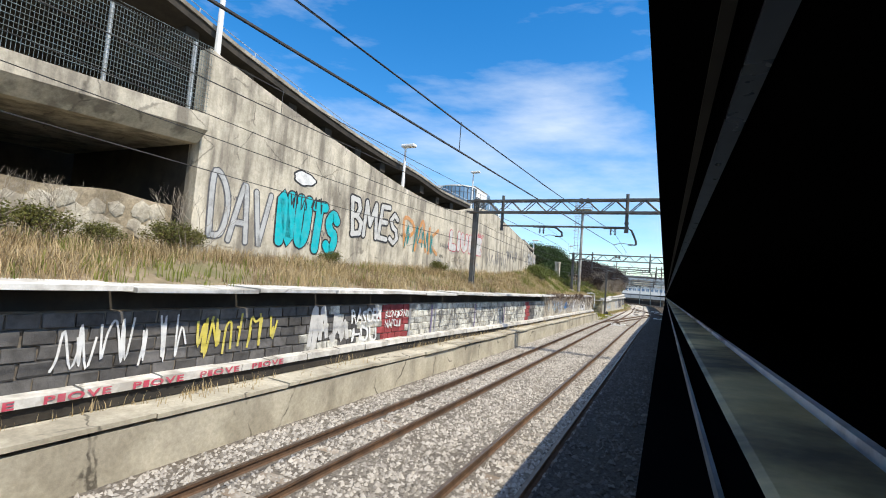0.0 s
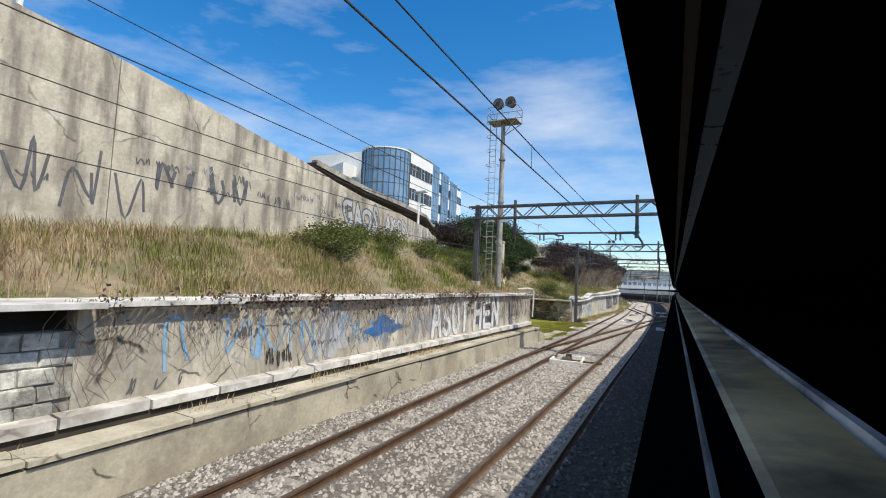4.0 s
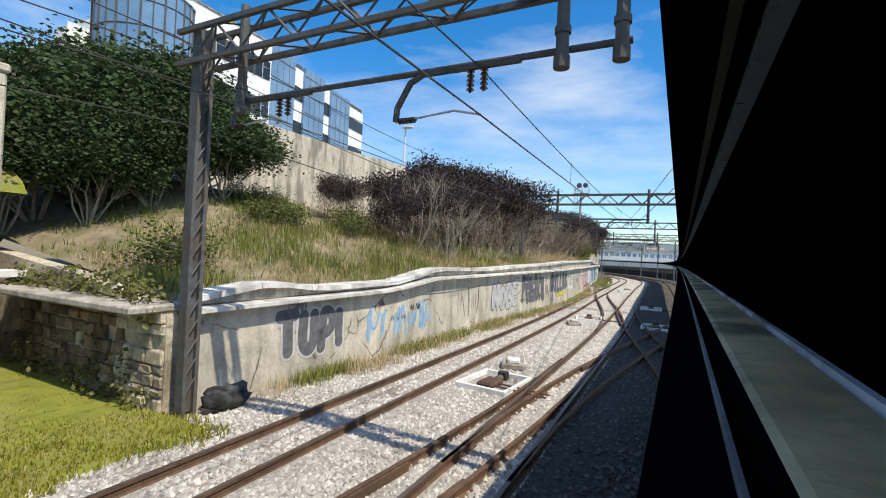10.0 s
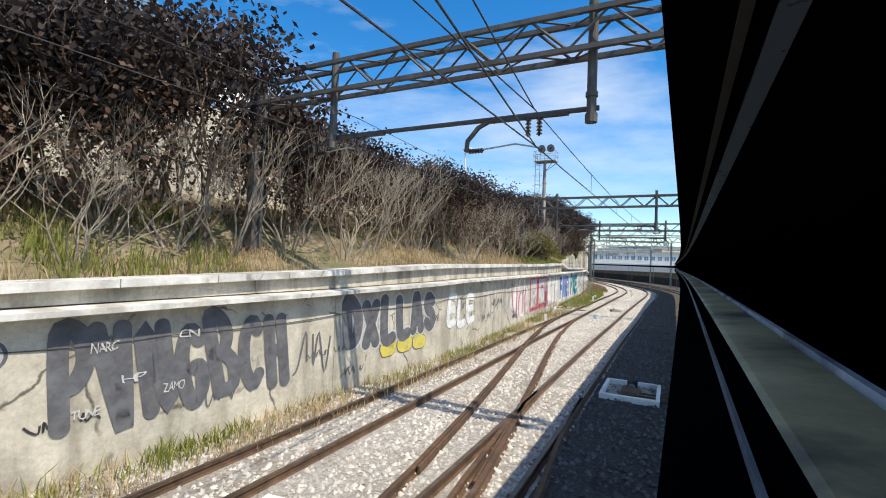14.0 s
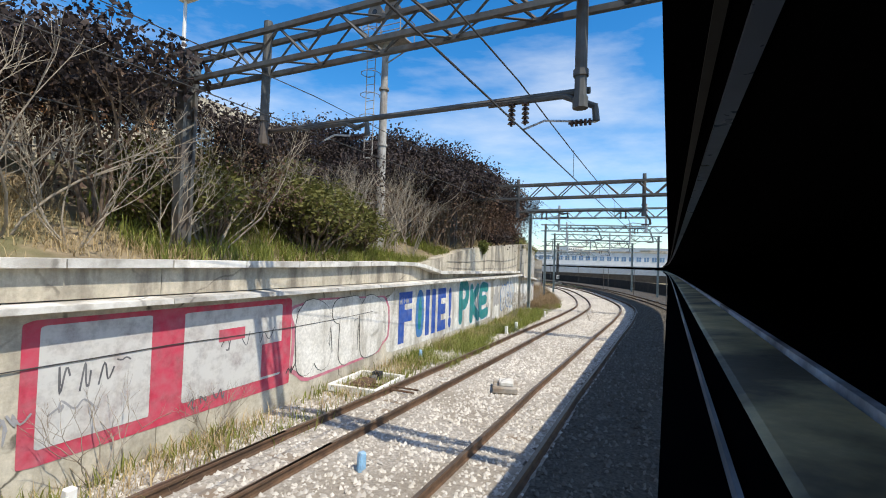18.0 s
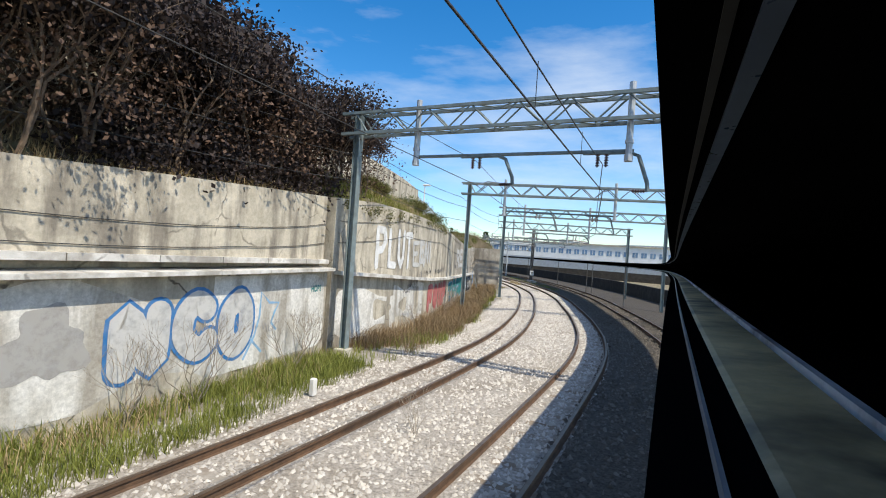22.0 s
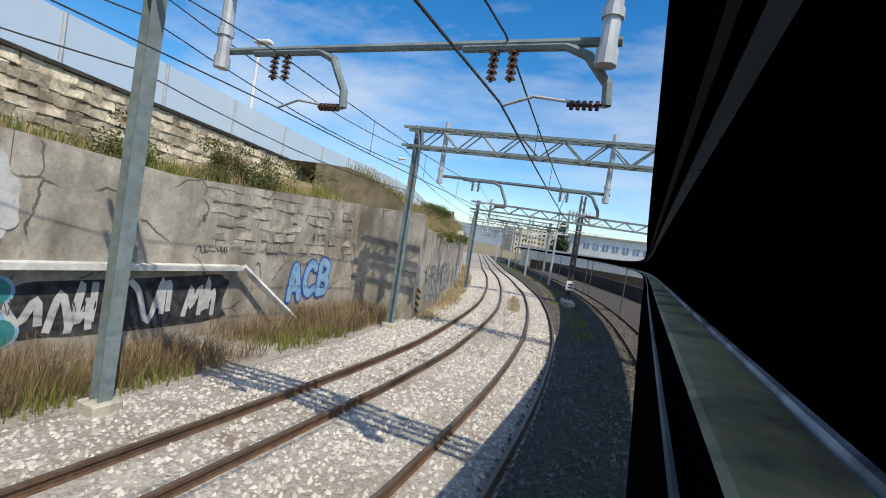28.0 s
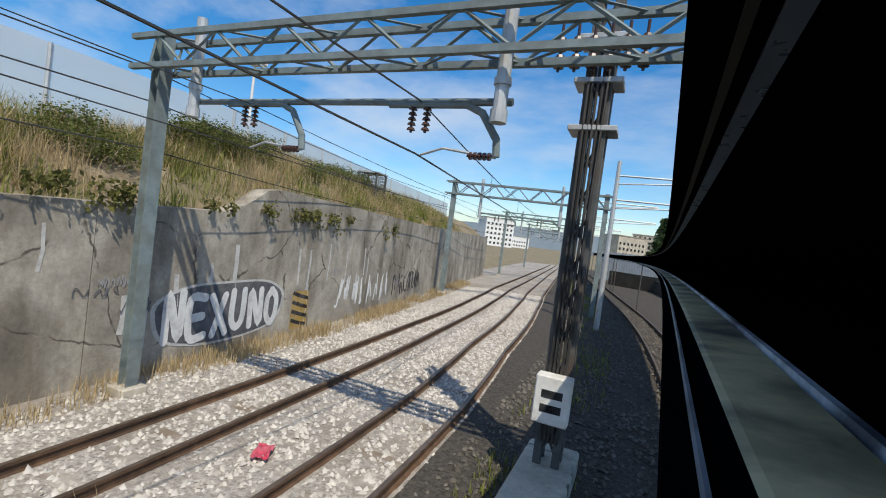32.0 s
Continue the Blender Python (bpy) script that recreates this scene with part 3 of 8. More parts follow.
# strip along the train, its cast shadow carried by darker ballast colour
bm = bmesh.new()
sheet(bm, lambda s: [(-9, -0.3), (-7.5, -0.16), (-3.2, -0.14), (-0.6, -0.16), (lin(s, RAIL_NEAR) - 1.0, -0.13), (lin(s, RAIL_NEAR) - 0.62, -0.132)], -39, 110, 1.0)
whole("trackbed", bm, M["ballast_shade"], "ballast under the train, coloured dark for its shadow", "trackbed", "structure")
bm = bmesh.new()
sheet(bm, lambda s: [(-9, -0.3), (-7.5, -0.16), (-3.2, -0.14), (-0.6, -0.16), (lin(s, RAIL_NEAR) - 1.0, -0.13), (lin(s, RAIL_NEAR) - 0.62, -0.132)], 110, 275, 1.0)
whole("trackbed", bm, M["ballast_mid"], "ballast of the train's track on the curve, shadow put into its colour", "trackbed", "structure")


def rail_profile(c, side):
    o = c + side * 0.50
    return [(o - 0.065, -0.155), (o + 0.065, -0.155), (o + 0.065, -0.142), (o + 0.012, -0.12), (o + 0.012, -0.042), (o + 0.036, -0.034), (o + 0.036, -0.002), (o - 0.036, -0.002), (o - 0.036, -0.034), (o - 0.012, -0.042), (o - 0.012, -0.12), (o - 0.065, -0.142)]


def track(table, s0, s1, label):
    t = thing("railway_track", W((s0 + s1) / 2, lin((s0 + s1) / 2, table), 0), label, "track", "parallel tracks")
    for side in (-1, 1):
        bm = bmesh.new()
        sweep(bm, lambda s: rail_profile(lin(s, table), side), s0, s1, 1.0)
        r = part("rail", bm, M["rail_side"], t, "brown rusted steel rail", local=False)
        bm = bmesh.new()
        sheet(bm, lambda s: [(lin(s, table) + side * 0.50 - 0.03, 0.0015), (lin(s, table) + side * 0.50 + 0.03, 0.0015)], s0, s1, 1.0)
        part("rail_head", bm, M["rail_top"], r, "worn shiny running surface", local=False)
    return t


T_FAR = track(RAIL_FAR, -39, 270, "narrow-gauge track with brown rusted rails beside the wall")
T_NEAR = track(RAIL_NEAR, -39, 270, "narrow-gauge track with brown rails in pale ballast")
T_TRAIN = track([(-40, -1.43), (300, -1.43)], -39, 270, "narrow-gauge track under the standing train")

# platform
plat = thing("old_platform", W(20, 7.4, 0), "low disused concrete platform with a worn edge", "platform", kind="structure")
bm = bmesh.new()
sweep(bm, lambda s: [(6.82, -0.3), (6.80, 0.52), (lin(s, BACK) + 0.3, 0.55), (lin(s, BACK) + 0.3, -0.3)], -39, 53.6, 2.0)
part("platform_body", bm, M["concrete_plat"], plat, local=False)
bm = bmesh.new()
sweep(bm, lambda s: [(6.80, -0.3), (6.78, 0.50), (7.3, 0.5), (7.3, -0.3)] if s < 53.7 else [(6.80, -0.3), (6.79, 0.08), (7.3, 0.08), (7.3, -0.3)], 53.62, 54.9, 1.3)
part("end_ramp", bm, M["concrete_plat"], plat, local=False)
random.seed(3)
s = -38.0
while s < 53:
    n = random.uniform(1.6, 3.2)
    bm = bmesh.new()
    z = 0.56 + random.uniform(0, 0.03)
    d = random.uniform(-0.02, 0.03)
    e = min(s + n - 0.02, 53.5)
    sweep(bm, [(6.74 + d, z), (6.74 + d, z + 0.07), (7.35, z + 0.09), (7.35, z)], s, e, 1.0)
    part("edge_slab", bm, M["concrete_plat"], plat, local=False)
    s += n

# wall behind the platform
wall_a = thing("wall_platform", W(20, 7.9, 0), "low retaining wall of painted stone blocks behind the platform", "wall", kind="structure")
bm = bmesh.new()
sweep(bm, lambda s: [(lin(s, BACK) + 0.03, 0.4), (lin(s, BACK) + 0.03, 2.05), (lin(s, BACK) + 0.6, 2.05), (lin(s, BACK) + 0.6, 0.4)], -39, 12, 2.0)
part("wall_core", bm, M["mortar"], wall_a, local=False)
bm = bmesh.new()
sweep(bm, lambda s: [(lin(s, BACK) + 0.03, 0.4), (lin(s, BACK) + 0.03, 2.05), (lin(s, BACK) + 0.6, 2.05), (lin(s, BACK) + 0.6, 0.4)], 12, 31.8, 2.0)
part("wall_core", bm, M["mortar_pale"], wall_a, local=False)
# recess added under the coping, near-black to paint in its shade
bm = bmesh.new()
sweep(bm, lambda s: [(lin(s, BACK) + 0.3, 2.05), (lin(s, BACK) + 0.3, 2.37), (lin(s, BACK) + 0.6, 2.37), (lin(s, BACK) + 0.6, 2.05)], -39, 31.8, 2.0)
part("recess", bm, M["concrete_dark_shade"], wall_a, "recess under the coping, coloured dark for its shade", local=False)
bm = bmesh.new()
sweep(bm, lambda s: [(lin(s, BACK), 0.4), (lin(s, BACK), 2.35), (lin(s, BACK) + 0.6, 2.35), (lin(s, BACK) + 0.6, 0.4)], 31.8, 53.6, 2.0)
part("wall_panel", bm, M["concrete_pale"], wall_a, "smooth concrete stretch", local=False)
# strip below the kerb stones, coloured near-black for the shade there
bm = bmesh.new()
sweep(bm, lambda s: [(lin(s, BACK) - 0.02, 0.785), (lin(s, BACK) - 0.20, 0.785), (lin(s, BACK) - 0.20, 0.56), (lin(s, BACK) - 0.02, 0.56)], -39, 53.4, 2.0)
part("shadow_gap", bm, M["concrete_dark_shade"], wall_a, local=False)
s = -38.0
while s < 53:
    bm = bmesh.new()
    d = random.uniform(-0.015, 0.015)
    sweep(bm, lambda q: [(lin(q, BACK) - 0.26 + d, 0.79), (lin(q, BACK) - 0.26 + d, 0.93 + d), (lin(q, BACK) - 0.003, 0.95 + d), (lin(q, BACK) - 0.003, 0.79)], s, s + 1.16, 1.0)
    part("kerb_stone", bm, M["kerb"], wall_a, local=False)
    s += 1.2
s = -38.0
while s < 53.4:
    bm = bmesh.new()
    d, e = random.uniform(-0.05, 0.05), random.uniform(-0.02, 0.02)
    over = 0.42 if s < 31 else 0.16
    sweep(bm, lambda q: [(lin(q, BACK) - over + d, 2.40 + e), (lin(q, BACK) - over + d, 2.48 + e), (lin(q, BACK) + 0.7, 2.50 + e), (lin(q, BACK) + 0.7, 2.38 + e)], s, min(s + 2.44, 53.6), 1.0)
    part("coping_slab", bm, M["kerb"], wall_a, "pale coping slab", local=False)
    s += 2.5

# terrace and banks
def bank(s):
    if s < 54.5:
        b, t, f = lin(s, BACK), lin(s, TALL), lin(s, TALL_FOOT)
        e = soft_noise(s, 0, 0.4) * 0.12
        return [(b + 0.3, 2.3), (b + 0.62, 2.5), (b + 1.4, 2.72 + e), ((b + t) / 2 + 0.4, 0.55 * 2.8 + 0.45 * f + e), (t - 0.6, f - 0.15), (t + 0.4, f), (t + 8, f + 0.3), (t + 48, f + 0.4)]
    if s < 69.5:
        t, f = lin(s, TALL), lin(s, TALL_FOOT)
        r = lin(s, RUIN)
        e = soft_noise(s, 9, 0.5) * 0.2
        return [(r + 0.3, 3.9), (r + 0.6, 4.15 + e), (r + 1.0, 4.35 + e), (r + 1.4, 4.5 + e), (max(t - 0.3, r + 1.6), f - 0.1), (t + 0.4, f), (t + 8, f + 0.3), (t + 48, f + 0.4)]
    if s < 138.5:
        b, t, f = lin(s, WALL_B), lin(s, TALL), lin(s, TALL_FOOT)
        up = lin(s, COPE) if s < 121.4 else lin(s, WALL_E_TOP)
        e = soft_noise(s, 5, 0.3) * 0.25
        pts = [(b + 0.25, up - 0.35), (b + 0.5, up - 0.12), (b + 1.6, up + 0.25 + e * 0.5), (b + 3.4, up + 1.1 + e), (max(b + 4.5, t - 3), f - 0.5 + e), (t + 0.4, f), (t + 8, f + 0.3), (t + 48, f + 0.4)]
        k = max(0.0, 1 - (s - 69.6) / 5.0)
        return [(l, z + k * (min(z, 1.75 + 0.13 * (l - b)) - z)) for l, z in pts]
    if s < 173.7:
        b, up = lin(s, WALL_E), lin(s, WALL_E_TOP)
        k = lin(s, [(152, 1.0), (160, 0.12), (171, 0.12), (173.6, 0.6)])
        return [(b + 0.25, up - 0.3), (b + 0.5, up - 0.08), (b + 1.2, up + 0.35 * k), (b + 2.0, up + 0.8 * k), (b + 3.1, up + 1.0 * k), (b + 4.4, up + 1.1 * k), (b + 12, up + 1.4 * k), (b + 48, up + 1.5 * k)]
    b, up = lin(s, WALL_F), lin(s, WALL_F_TOP)
    return [(b + 0.25, up - 0.3), (b + 0.5, up - 0.08), (b + 1.2, up + 0.5), (b + 2.4, up + 1.1), (b + 3.4, up + 1.35), (b + 4.8, up + 1.4), (b + 14, up + 1.4), (b + 48, up + 1.5)]


for a, b, mat, lab in ((-39, 36, "earth", "dry grassy terrace above the platform wall"), (36, 54.4, "earth", "rough grassy bank below the tall wall"), (54.6, 69.4, "turf", "overgrown bank above the stone ruin"), (69.6, 123, "earth", "overgrown embankment above the trackside wall"), (123, 138.49, "earth", "shaded embankment above the concrete wall"), (138.51, 173.6, "earth", "grassy strip above the concrete wall"), (173.75, 224, "earth", "tall grassy bank above the concrete wall")):
    bm = bmesh.new()
    sheet(bm, bank, a, b, 1.0)
    whole("bank", bm, M[mat], lab, "bank", "structure")
bm = bmesh.new()
ends = [bank(138.5 + d) for d in (-0.02, 0.02)]
rim = [[bm.verts.new(W(138.5, l, z)) for l, z in p[1:7]] for p in ends]
low = [[bm.verts.new(W(138.5, l, 2.2)) for l, z in p[1:7]] for p in ends]
for up_, lo_ in zip(rim, low):
    for k in range(5):
        bm.faces.new((up_[k], up_[k + 1], lo_[k + 1], lo_[k]))
whole("bank", bm, M["earth"], "steep grassy end of the shaded bank", "bank", "structure")

bm = bmesh.new()
sheet(bm, lambda s: [(6.5 + 0.22 * math.sin(s * 1.7) + 0.15 * math.sin(s * 4.3), -0.205), (7.0, -0.14), (8.5, -0.12 + 0.04 * soft_noise(s, 2, 0.8)), (11.0, -0.10 + 0.05 * soft_noise(s, 8, 0.8)), (14.2, -0.02)], 54.9, 69.2, 0.5)
whole("lawn", bm, M["turf"], "flat patch of bright green grass beside the track", "lawn", "structure")

bm = bmesh.new()
sweep(bm, lambda s: [(6.8 + 0.1 * math.sin(s), -0.25), (6.8 + 0.1 * math.sin(s), -0.09), (7.45 + 0.12 * math.sin(2 * s), -0.085), (7.45 + 0.12 * math.sin(2 * s), -0.25)], 55.0, 60.3, 0.5)
whole("path", bm, M["concrete_plat"], "worn strip of concrete path at the platform end", "path", "structure")

# tall retaining wall
tall = thing("wall_tall", W(20, 11.6, 3.0), "tall weathered concrete retaining wall with graffiti", "wall", kind="structure")
for a, b in ((8, 21), (21.02, 34), (34.02, 50), (50.02, 66.4), (72, 86), (86.02, 100), (100.02, 128), (128.02, 146), (146.02, 161)):
    bm = bmesh.new()
    sweep(bm, lambda s: [(lin(s, TALL), lin(s, TALL_FOOT) - 0.5), (lin(s, TALL), lin(s, TALL_TOP)), (lin(s, TALL) + 0.45, lin(s, TALL_TOP)), (lin(s, TALL) + 0.45, lin(s, TALL_FOOT) - 0.5)], a, b, 2.0)
    part("wall_panel", bm, M["concrete"], tall, local=False)

# near wall along the second stretch
wall_b = thing("wall_trackside", W(100, 7.0, 0), "long pale concrete trackside wall with graffiti", "wall", kind="structure")
RECESS = lambda q: 0.05 if q < 120 else min(0.3, 0.05 + 0.1 * (q - 120))
s = 69.6
while s < 138.3:
    e = min(s + 6.0, 138.4)
    bm = bmesh.new()
    sweep(bm, lambda q: [(lin(q, WALL_B), -0.4), (lin(q, WALL_B), lin(q, LIP)), (lin(q, WALL_B) + 0.5, lin(q, LIP)), (lin(q, WALL_B) + 0.5, -0.4)], s, e - 0.012, 1.0)
    part("wall_panel", bm, M["concrete_pale"], wall_b, local=False)
    bm = bmesh.new()
    sweep(bm, lambda q: [(lin(q, WALL_B) - 0.30, lin(q, LIP)), (lin(q, WALL_B) - 0.30, lin(q, LIP) + 0.08), (lin(q, WALL_B) + 0.5, lin(q, LIP) + 0.12), (lin(q, WALL_B) + 0.5, lin(q, LIP))], s, e - 0.012, 1.0)
    part("ledge", bm, M["kerb"], wall_b, "pale projecting ledge", local=False)
    bm = bmesh.new()
    sweep(bm, lambda q: [(lin(q, WALL_B) + RECESS(q), lin(q, LIP) + 0.12), (lin(q, WALL_B) + RECESS(q), lin(q, COPE) - 0.1), (lin(q, WALL_B) + 0.4, lin(q, COPE) - 0.1), (lin(q, WALL_B) + 0.4, lin(q, LIP) + 0.12)], s, e - 0.012, 1.0)
    part("parapet", bm, M["concrete"], wall_b, local=False)
    s = e
s = 69.7
while s < 138:
    e = min(s + 1.5, 138.3)
    bm = bmesh.new()
    sweep(bm, lambda q: [(lin(q, WALL_B) - 0.10, lin(q, COPE) - 0.1), (lin(q, WALL_B) - 0.10, lin(q, COPE) + 0.02), (lin(q, WALL_B) + 0.5, lin(q, COPE) + 0.02), (lin(q, WALL_B) + 0.5, lin(q, COPE) - 0.1)], s, e - 0.02, 0.75)
    part("coping_slab", bm, M["kerb"], wall_b, local=False)
    s = e
bm = bmesh.new()
edge = [(l, z) for l, z in bank(69.6) if l < 15] + [(16.0, bank(69.6)[-4][1] - 0.3)]
edge = [(8.1, -0.4), (8.1, 1.6)] + [(l, z - 0.03) for l, z in edge if l > 8.1] + [(16.0, -0.4)]
ra, rb = [bm.verts.new(W(69.2, l, z)) for l, z in edge], [bm.verts.new(W(69.58, l, z)) for l, z in edge]
for k in range(len(edge)):
    j = (k + 1) % len(edge)
    bm.faces.new((ra[k], ra[j], rb[j], rb[k]))
bm.faces.new(ra[::-1])
bm.faces.new(rb)
part("return_wall", bm, M["tufa"], wall_b, "rough stone return", local=False)
rough = random.Random(52)
z = -0.2
while z < 1.5:
    hgt, l = rough.uniform(0.16, 0.3), 8.12
    while l < 13.4:
        wid = rough.uniform(0.2, 0.5)
        if rough.random() > 0.08:
            bm = bmesh.new()
            box(bm, -rough.uniform(0.03, 0.11), 0.2, 0.012, wid - 0.012, 0.01, hgt - 0.012, 0.025, m=frame_at(69.2, l, z, rough.uniform(-0.05, 0.05)))
            for v in bm.verts:
                v.co += Vector((rough.uniform(-1, 1), rough.uniform(-1, 1), rough.uniform(-1, 1))) * 0.018
            # darker stone from 9.3 m on paints in the shade under the ledge
            part("stone_block", bm, M["tufa" if l < 9.3 else "tufa_brown_and_shade"], wall_b, local=False)
        l += wid
    z += hgt
bm = bmesh.new()
box(bm, -0.75, 0.3, 0.1, 5.7, 1.66, 1.80, 0.03, m=frame_at(69.3, 8.0, 0, 0.03))
part("return_ledge", bm, M["block_grey"], wall_b, "broken dirty ledge", local=False)

# upper wall over its last stretch
bm = bmesh.new()
sweep(bm, lambda s: [(lin(s, WALL_B) + 0.12, lin(s, COPE) - 0.05), (lin(s, WALL_B) + 0.12, lin(s, WALL_E_TOP)), (lin(s, WALL_B) + 0.6, lin(s, WALL_E_TOP)), (lin(s, WALL_B) + 0.6, lin(s, COPE) - 0.05)], 121.5, 138.3, 1.0)
part("upper_wall", bm, M["concrete"], wall_b, local=False)

wall_e = thing("wall_curve", W(156, 9.2, 0), "high grey concrete wall following the curve", "wall", kind="structure")
s = 138.6
while s < 173.5:
    e = min(s + 5.85, 173.6)
    bm = bmesh.new()
    sweep(bm, lambda q: [(lin(q, WALL_E), -0.4), (lin(q, WALL_E), lin(q, WALL_E_TOP)), (lin(q, WALL_E) + 0.5, lin(q, WALL_E_TOP)), (lin(q, WALL_E) + 0.5, -0.4)], s, e - 0.015, 1.0)
    part("wall_panel", bm, M["concrete_grey" if s > 155 else "concrete"], wall_e, local=False)
    s = e
SHELF = [(138.6, 2.2), (148, 1.75), (153, 1.6), (161, 1.5), (167.1, 1.42)]
bm = bmesh.new()
sweep(bm, lambda s: [(lin(s, WALL_E) - 0.28, lin(s, SHELF) - 0.12), (lin(s, WALL_E) - 0.28, lin(s, SHELF)), (lin(s, WALL_E) - 0.003, lin(s, SHELF)), (lin(s, WALL_E) - 0.003, lin(s, SHELF) - 0.12)], 138.7, 167.1, 1.0)
part("ledge", bm, M["kerb"], wall_e, "pale projecting ledge", local=False)
bm = bmesh.new()
tube(bm, [W(167.1, 9.05, 1.4), W(169.5, 8.75, -0.2)], 0.09, 4)
part("sloping_kerb", bm, M["kerb"], wall_e, "sloping pale kerb", local=False)
wall_f = thing("wall_far", W(190, 8.0, 0), "grey concrete wall with graffiti and grass on top", "wall", kind="structure")
s = 173.72
while s < 224:
    e = min(s + 6.5, 224.0)
    bm = bmesh.new()
    sweep(bm, lambda q: [(lin(q, WALL_F), -0.4), (lin(q, WALL_F), lin(q, WALL_F_TOP)), (lin(q, WALL_F) + 0.5, lin(q, WALL_F_TOP)), (lin(q, WALL_F) + 0.5, -0.4)], s, e - 0.015, 0.6)
    part("wall_panel", bm, M["concrete_grey"], wall_f, local=False)
    s = e
bm = bmesh.new()
box(bm, 0, 0.4, 0.5, 2.9, -0.4, 3.62, m=frame_at(173.72, 6.8, 0))
part("return_wall", bm, M["concrete_grey"], wall_f, local=False)
bm = bmesh.new()
cap_ = [bm.verts.new(W(173.76, l, z)) for l, z in [(7.0, 3.2)] + bank(173.76)[:-2] + [(bank(173.76)[-3][0], 3.2)]]
bm.faces.new(cap_)
whole("bank", bm, M["earth"], "steep grassy end of the bank", "bank", "structure")

# the standing train: the camera glides along a window slot swept round its own path
# camera's offset from the line, and rims tuned to the slot edges in its view
EYE_SHIFT = [(107, 0.0), (112.4, -0.005), (114.9, -0.015), (117.5, -0.009), (120, -0.009), (122.5, 0.006), (125.1, 0.003), (127.6, -0.004), (132, 0.0), (135.1, 0.017), (137.5, -0.009), (140.2, 0.0), (143, 0.013), (145.8, -0.019), (148.3, -0.038), (150.7, -0.021), (153.1, 0.023), (155.5, 0.047), (158.2, 0.02), (161, -0.005), (182, 0.0)]
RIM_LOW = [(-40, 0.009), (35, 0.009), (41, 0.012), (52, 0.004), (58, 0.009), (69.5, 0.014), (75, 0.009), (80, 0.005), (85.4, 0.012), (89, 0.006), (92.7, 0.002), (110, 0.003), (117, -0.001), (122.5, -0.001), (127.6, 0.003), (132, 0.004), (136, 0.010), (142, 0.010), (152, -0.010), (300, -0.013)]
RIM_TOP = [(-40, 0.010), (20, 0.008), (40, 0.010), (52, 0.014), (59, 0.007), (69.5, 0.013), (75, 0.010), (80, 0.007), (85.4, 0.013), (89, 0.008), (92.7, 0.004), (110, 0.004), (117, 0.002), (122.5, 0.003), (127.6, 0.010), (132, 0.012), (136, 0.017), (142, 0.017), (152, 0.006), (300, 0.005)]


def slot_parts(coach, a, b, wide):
    """Floor and head of the window slot, with the sill's steps, strips and rear panel, placed to fit the camera's view.
    """
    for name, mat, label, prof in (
            ("slot_floor", "train", "", lambda s: [(lin(s, RIM_LOW) + lin(s, EYE_SHIFT), 2.858), (lin(s, RIM_LOW) + lin(s, EYE_SHIFT), 2.872), (-wide, 2.872), (-wide, 2.858)]),
            ("slot_head", "train", "", lambda s: [(lin(s, RIM_TOP) + lin(s, EYE_SHIFT), 3.066), (lin(s, RIM_TOP) + lin(s, EYE_SHIFT), 3.082), (-wide, 3.082), (-wide, 3.066)]),
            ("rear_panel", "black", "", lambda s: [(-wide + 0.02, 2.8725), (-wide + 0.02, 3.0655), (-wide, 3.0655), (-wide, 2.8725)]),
            ("window_channel", "sill_edge", "worn bright edge of the window channel", lambda s: [(-0.026 + lin(s, EYE_SHIFT), 2.8725), (-0.027 + lin(s, EYE_SHIFT), 2.8765), (-0.0295 + lin(s, EYE_SHIFT), 2.8765), (-0.0305 + lin(s, EYE_SHIFT), 2.8725)]),
            ("window_sill", "sill", "scuffed metal window sill, beige reflections put into its colour", lambda s: [(-0.050 + lin(s, EYE_SHIFT), 2.8725), (-0.056 + lin(s, EYE_SHIFT), 2.8745), (-0.118 + lin(s, EYE_SHIFT), 2.8790), (-0.122 + lin(s, EYE_SHIFT), 2.8725)]),
            ("sill_lip", "sill_lip", "chipped lip of the sill, sky light painted in pale blue", lambda s: [(-0.1225 + lin(s, EYE_SHIFT), 2.8725), (-0.1235 + lin(s, EYE_SHIFT), 2.8835), (-0.131 + lin(s, EYE_SHIFT), 2.8835), (-0.135 + lin(s, EYE_SHIFT), 2.8725)]),
            ("glass_strip", "strip_blue", "bluish strip painted for the sky's reflection in a window pane", lambda s: [(-0.0245 + lin(s, EYE_SHIFT), 3.0655), (-0.0245 + lin(s, EYE_SHIFT), 3.0635), (-0.034 + lin(s, EYE_SHIFT), 3.0635), (-0.034 + lin(s, EYE_SHIFT), 3.0655)]),
            ("rubber_strip", "strip_grey", "grey window strip placed to fit the camera's view", lambda s: [(-0.0125 + lin(s, EYE_SHIFT), 3.0655), (-0.0125 + lin(s, EYE_SHIFT), 3.0640), (-0.017 + lin(s, EYE_SHIFT), 3.0640), (-0.017 + lin(s, EYE_SHIFT), 3.0655)])):
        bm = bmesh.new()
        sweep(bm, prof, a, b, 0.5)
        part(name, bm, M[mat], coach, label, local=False)


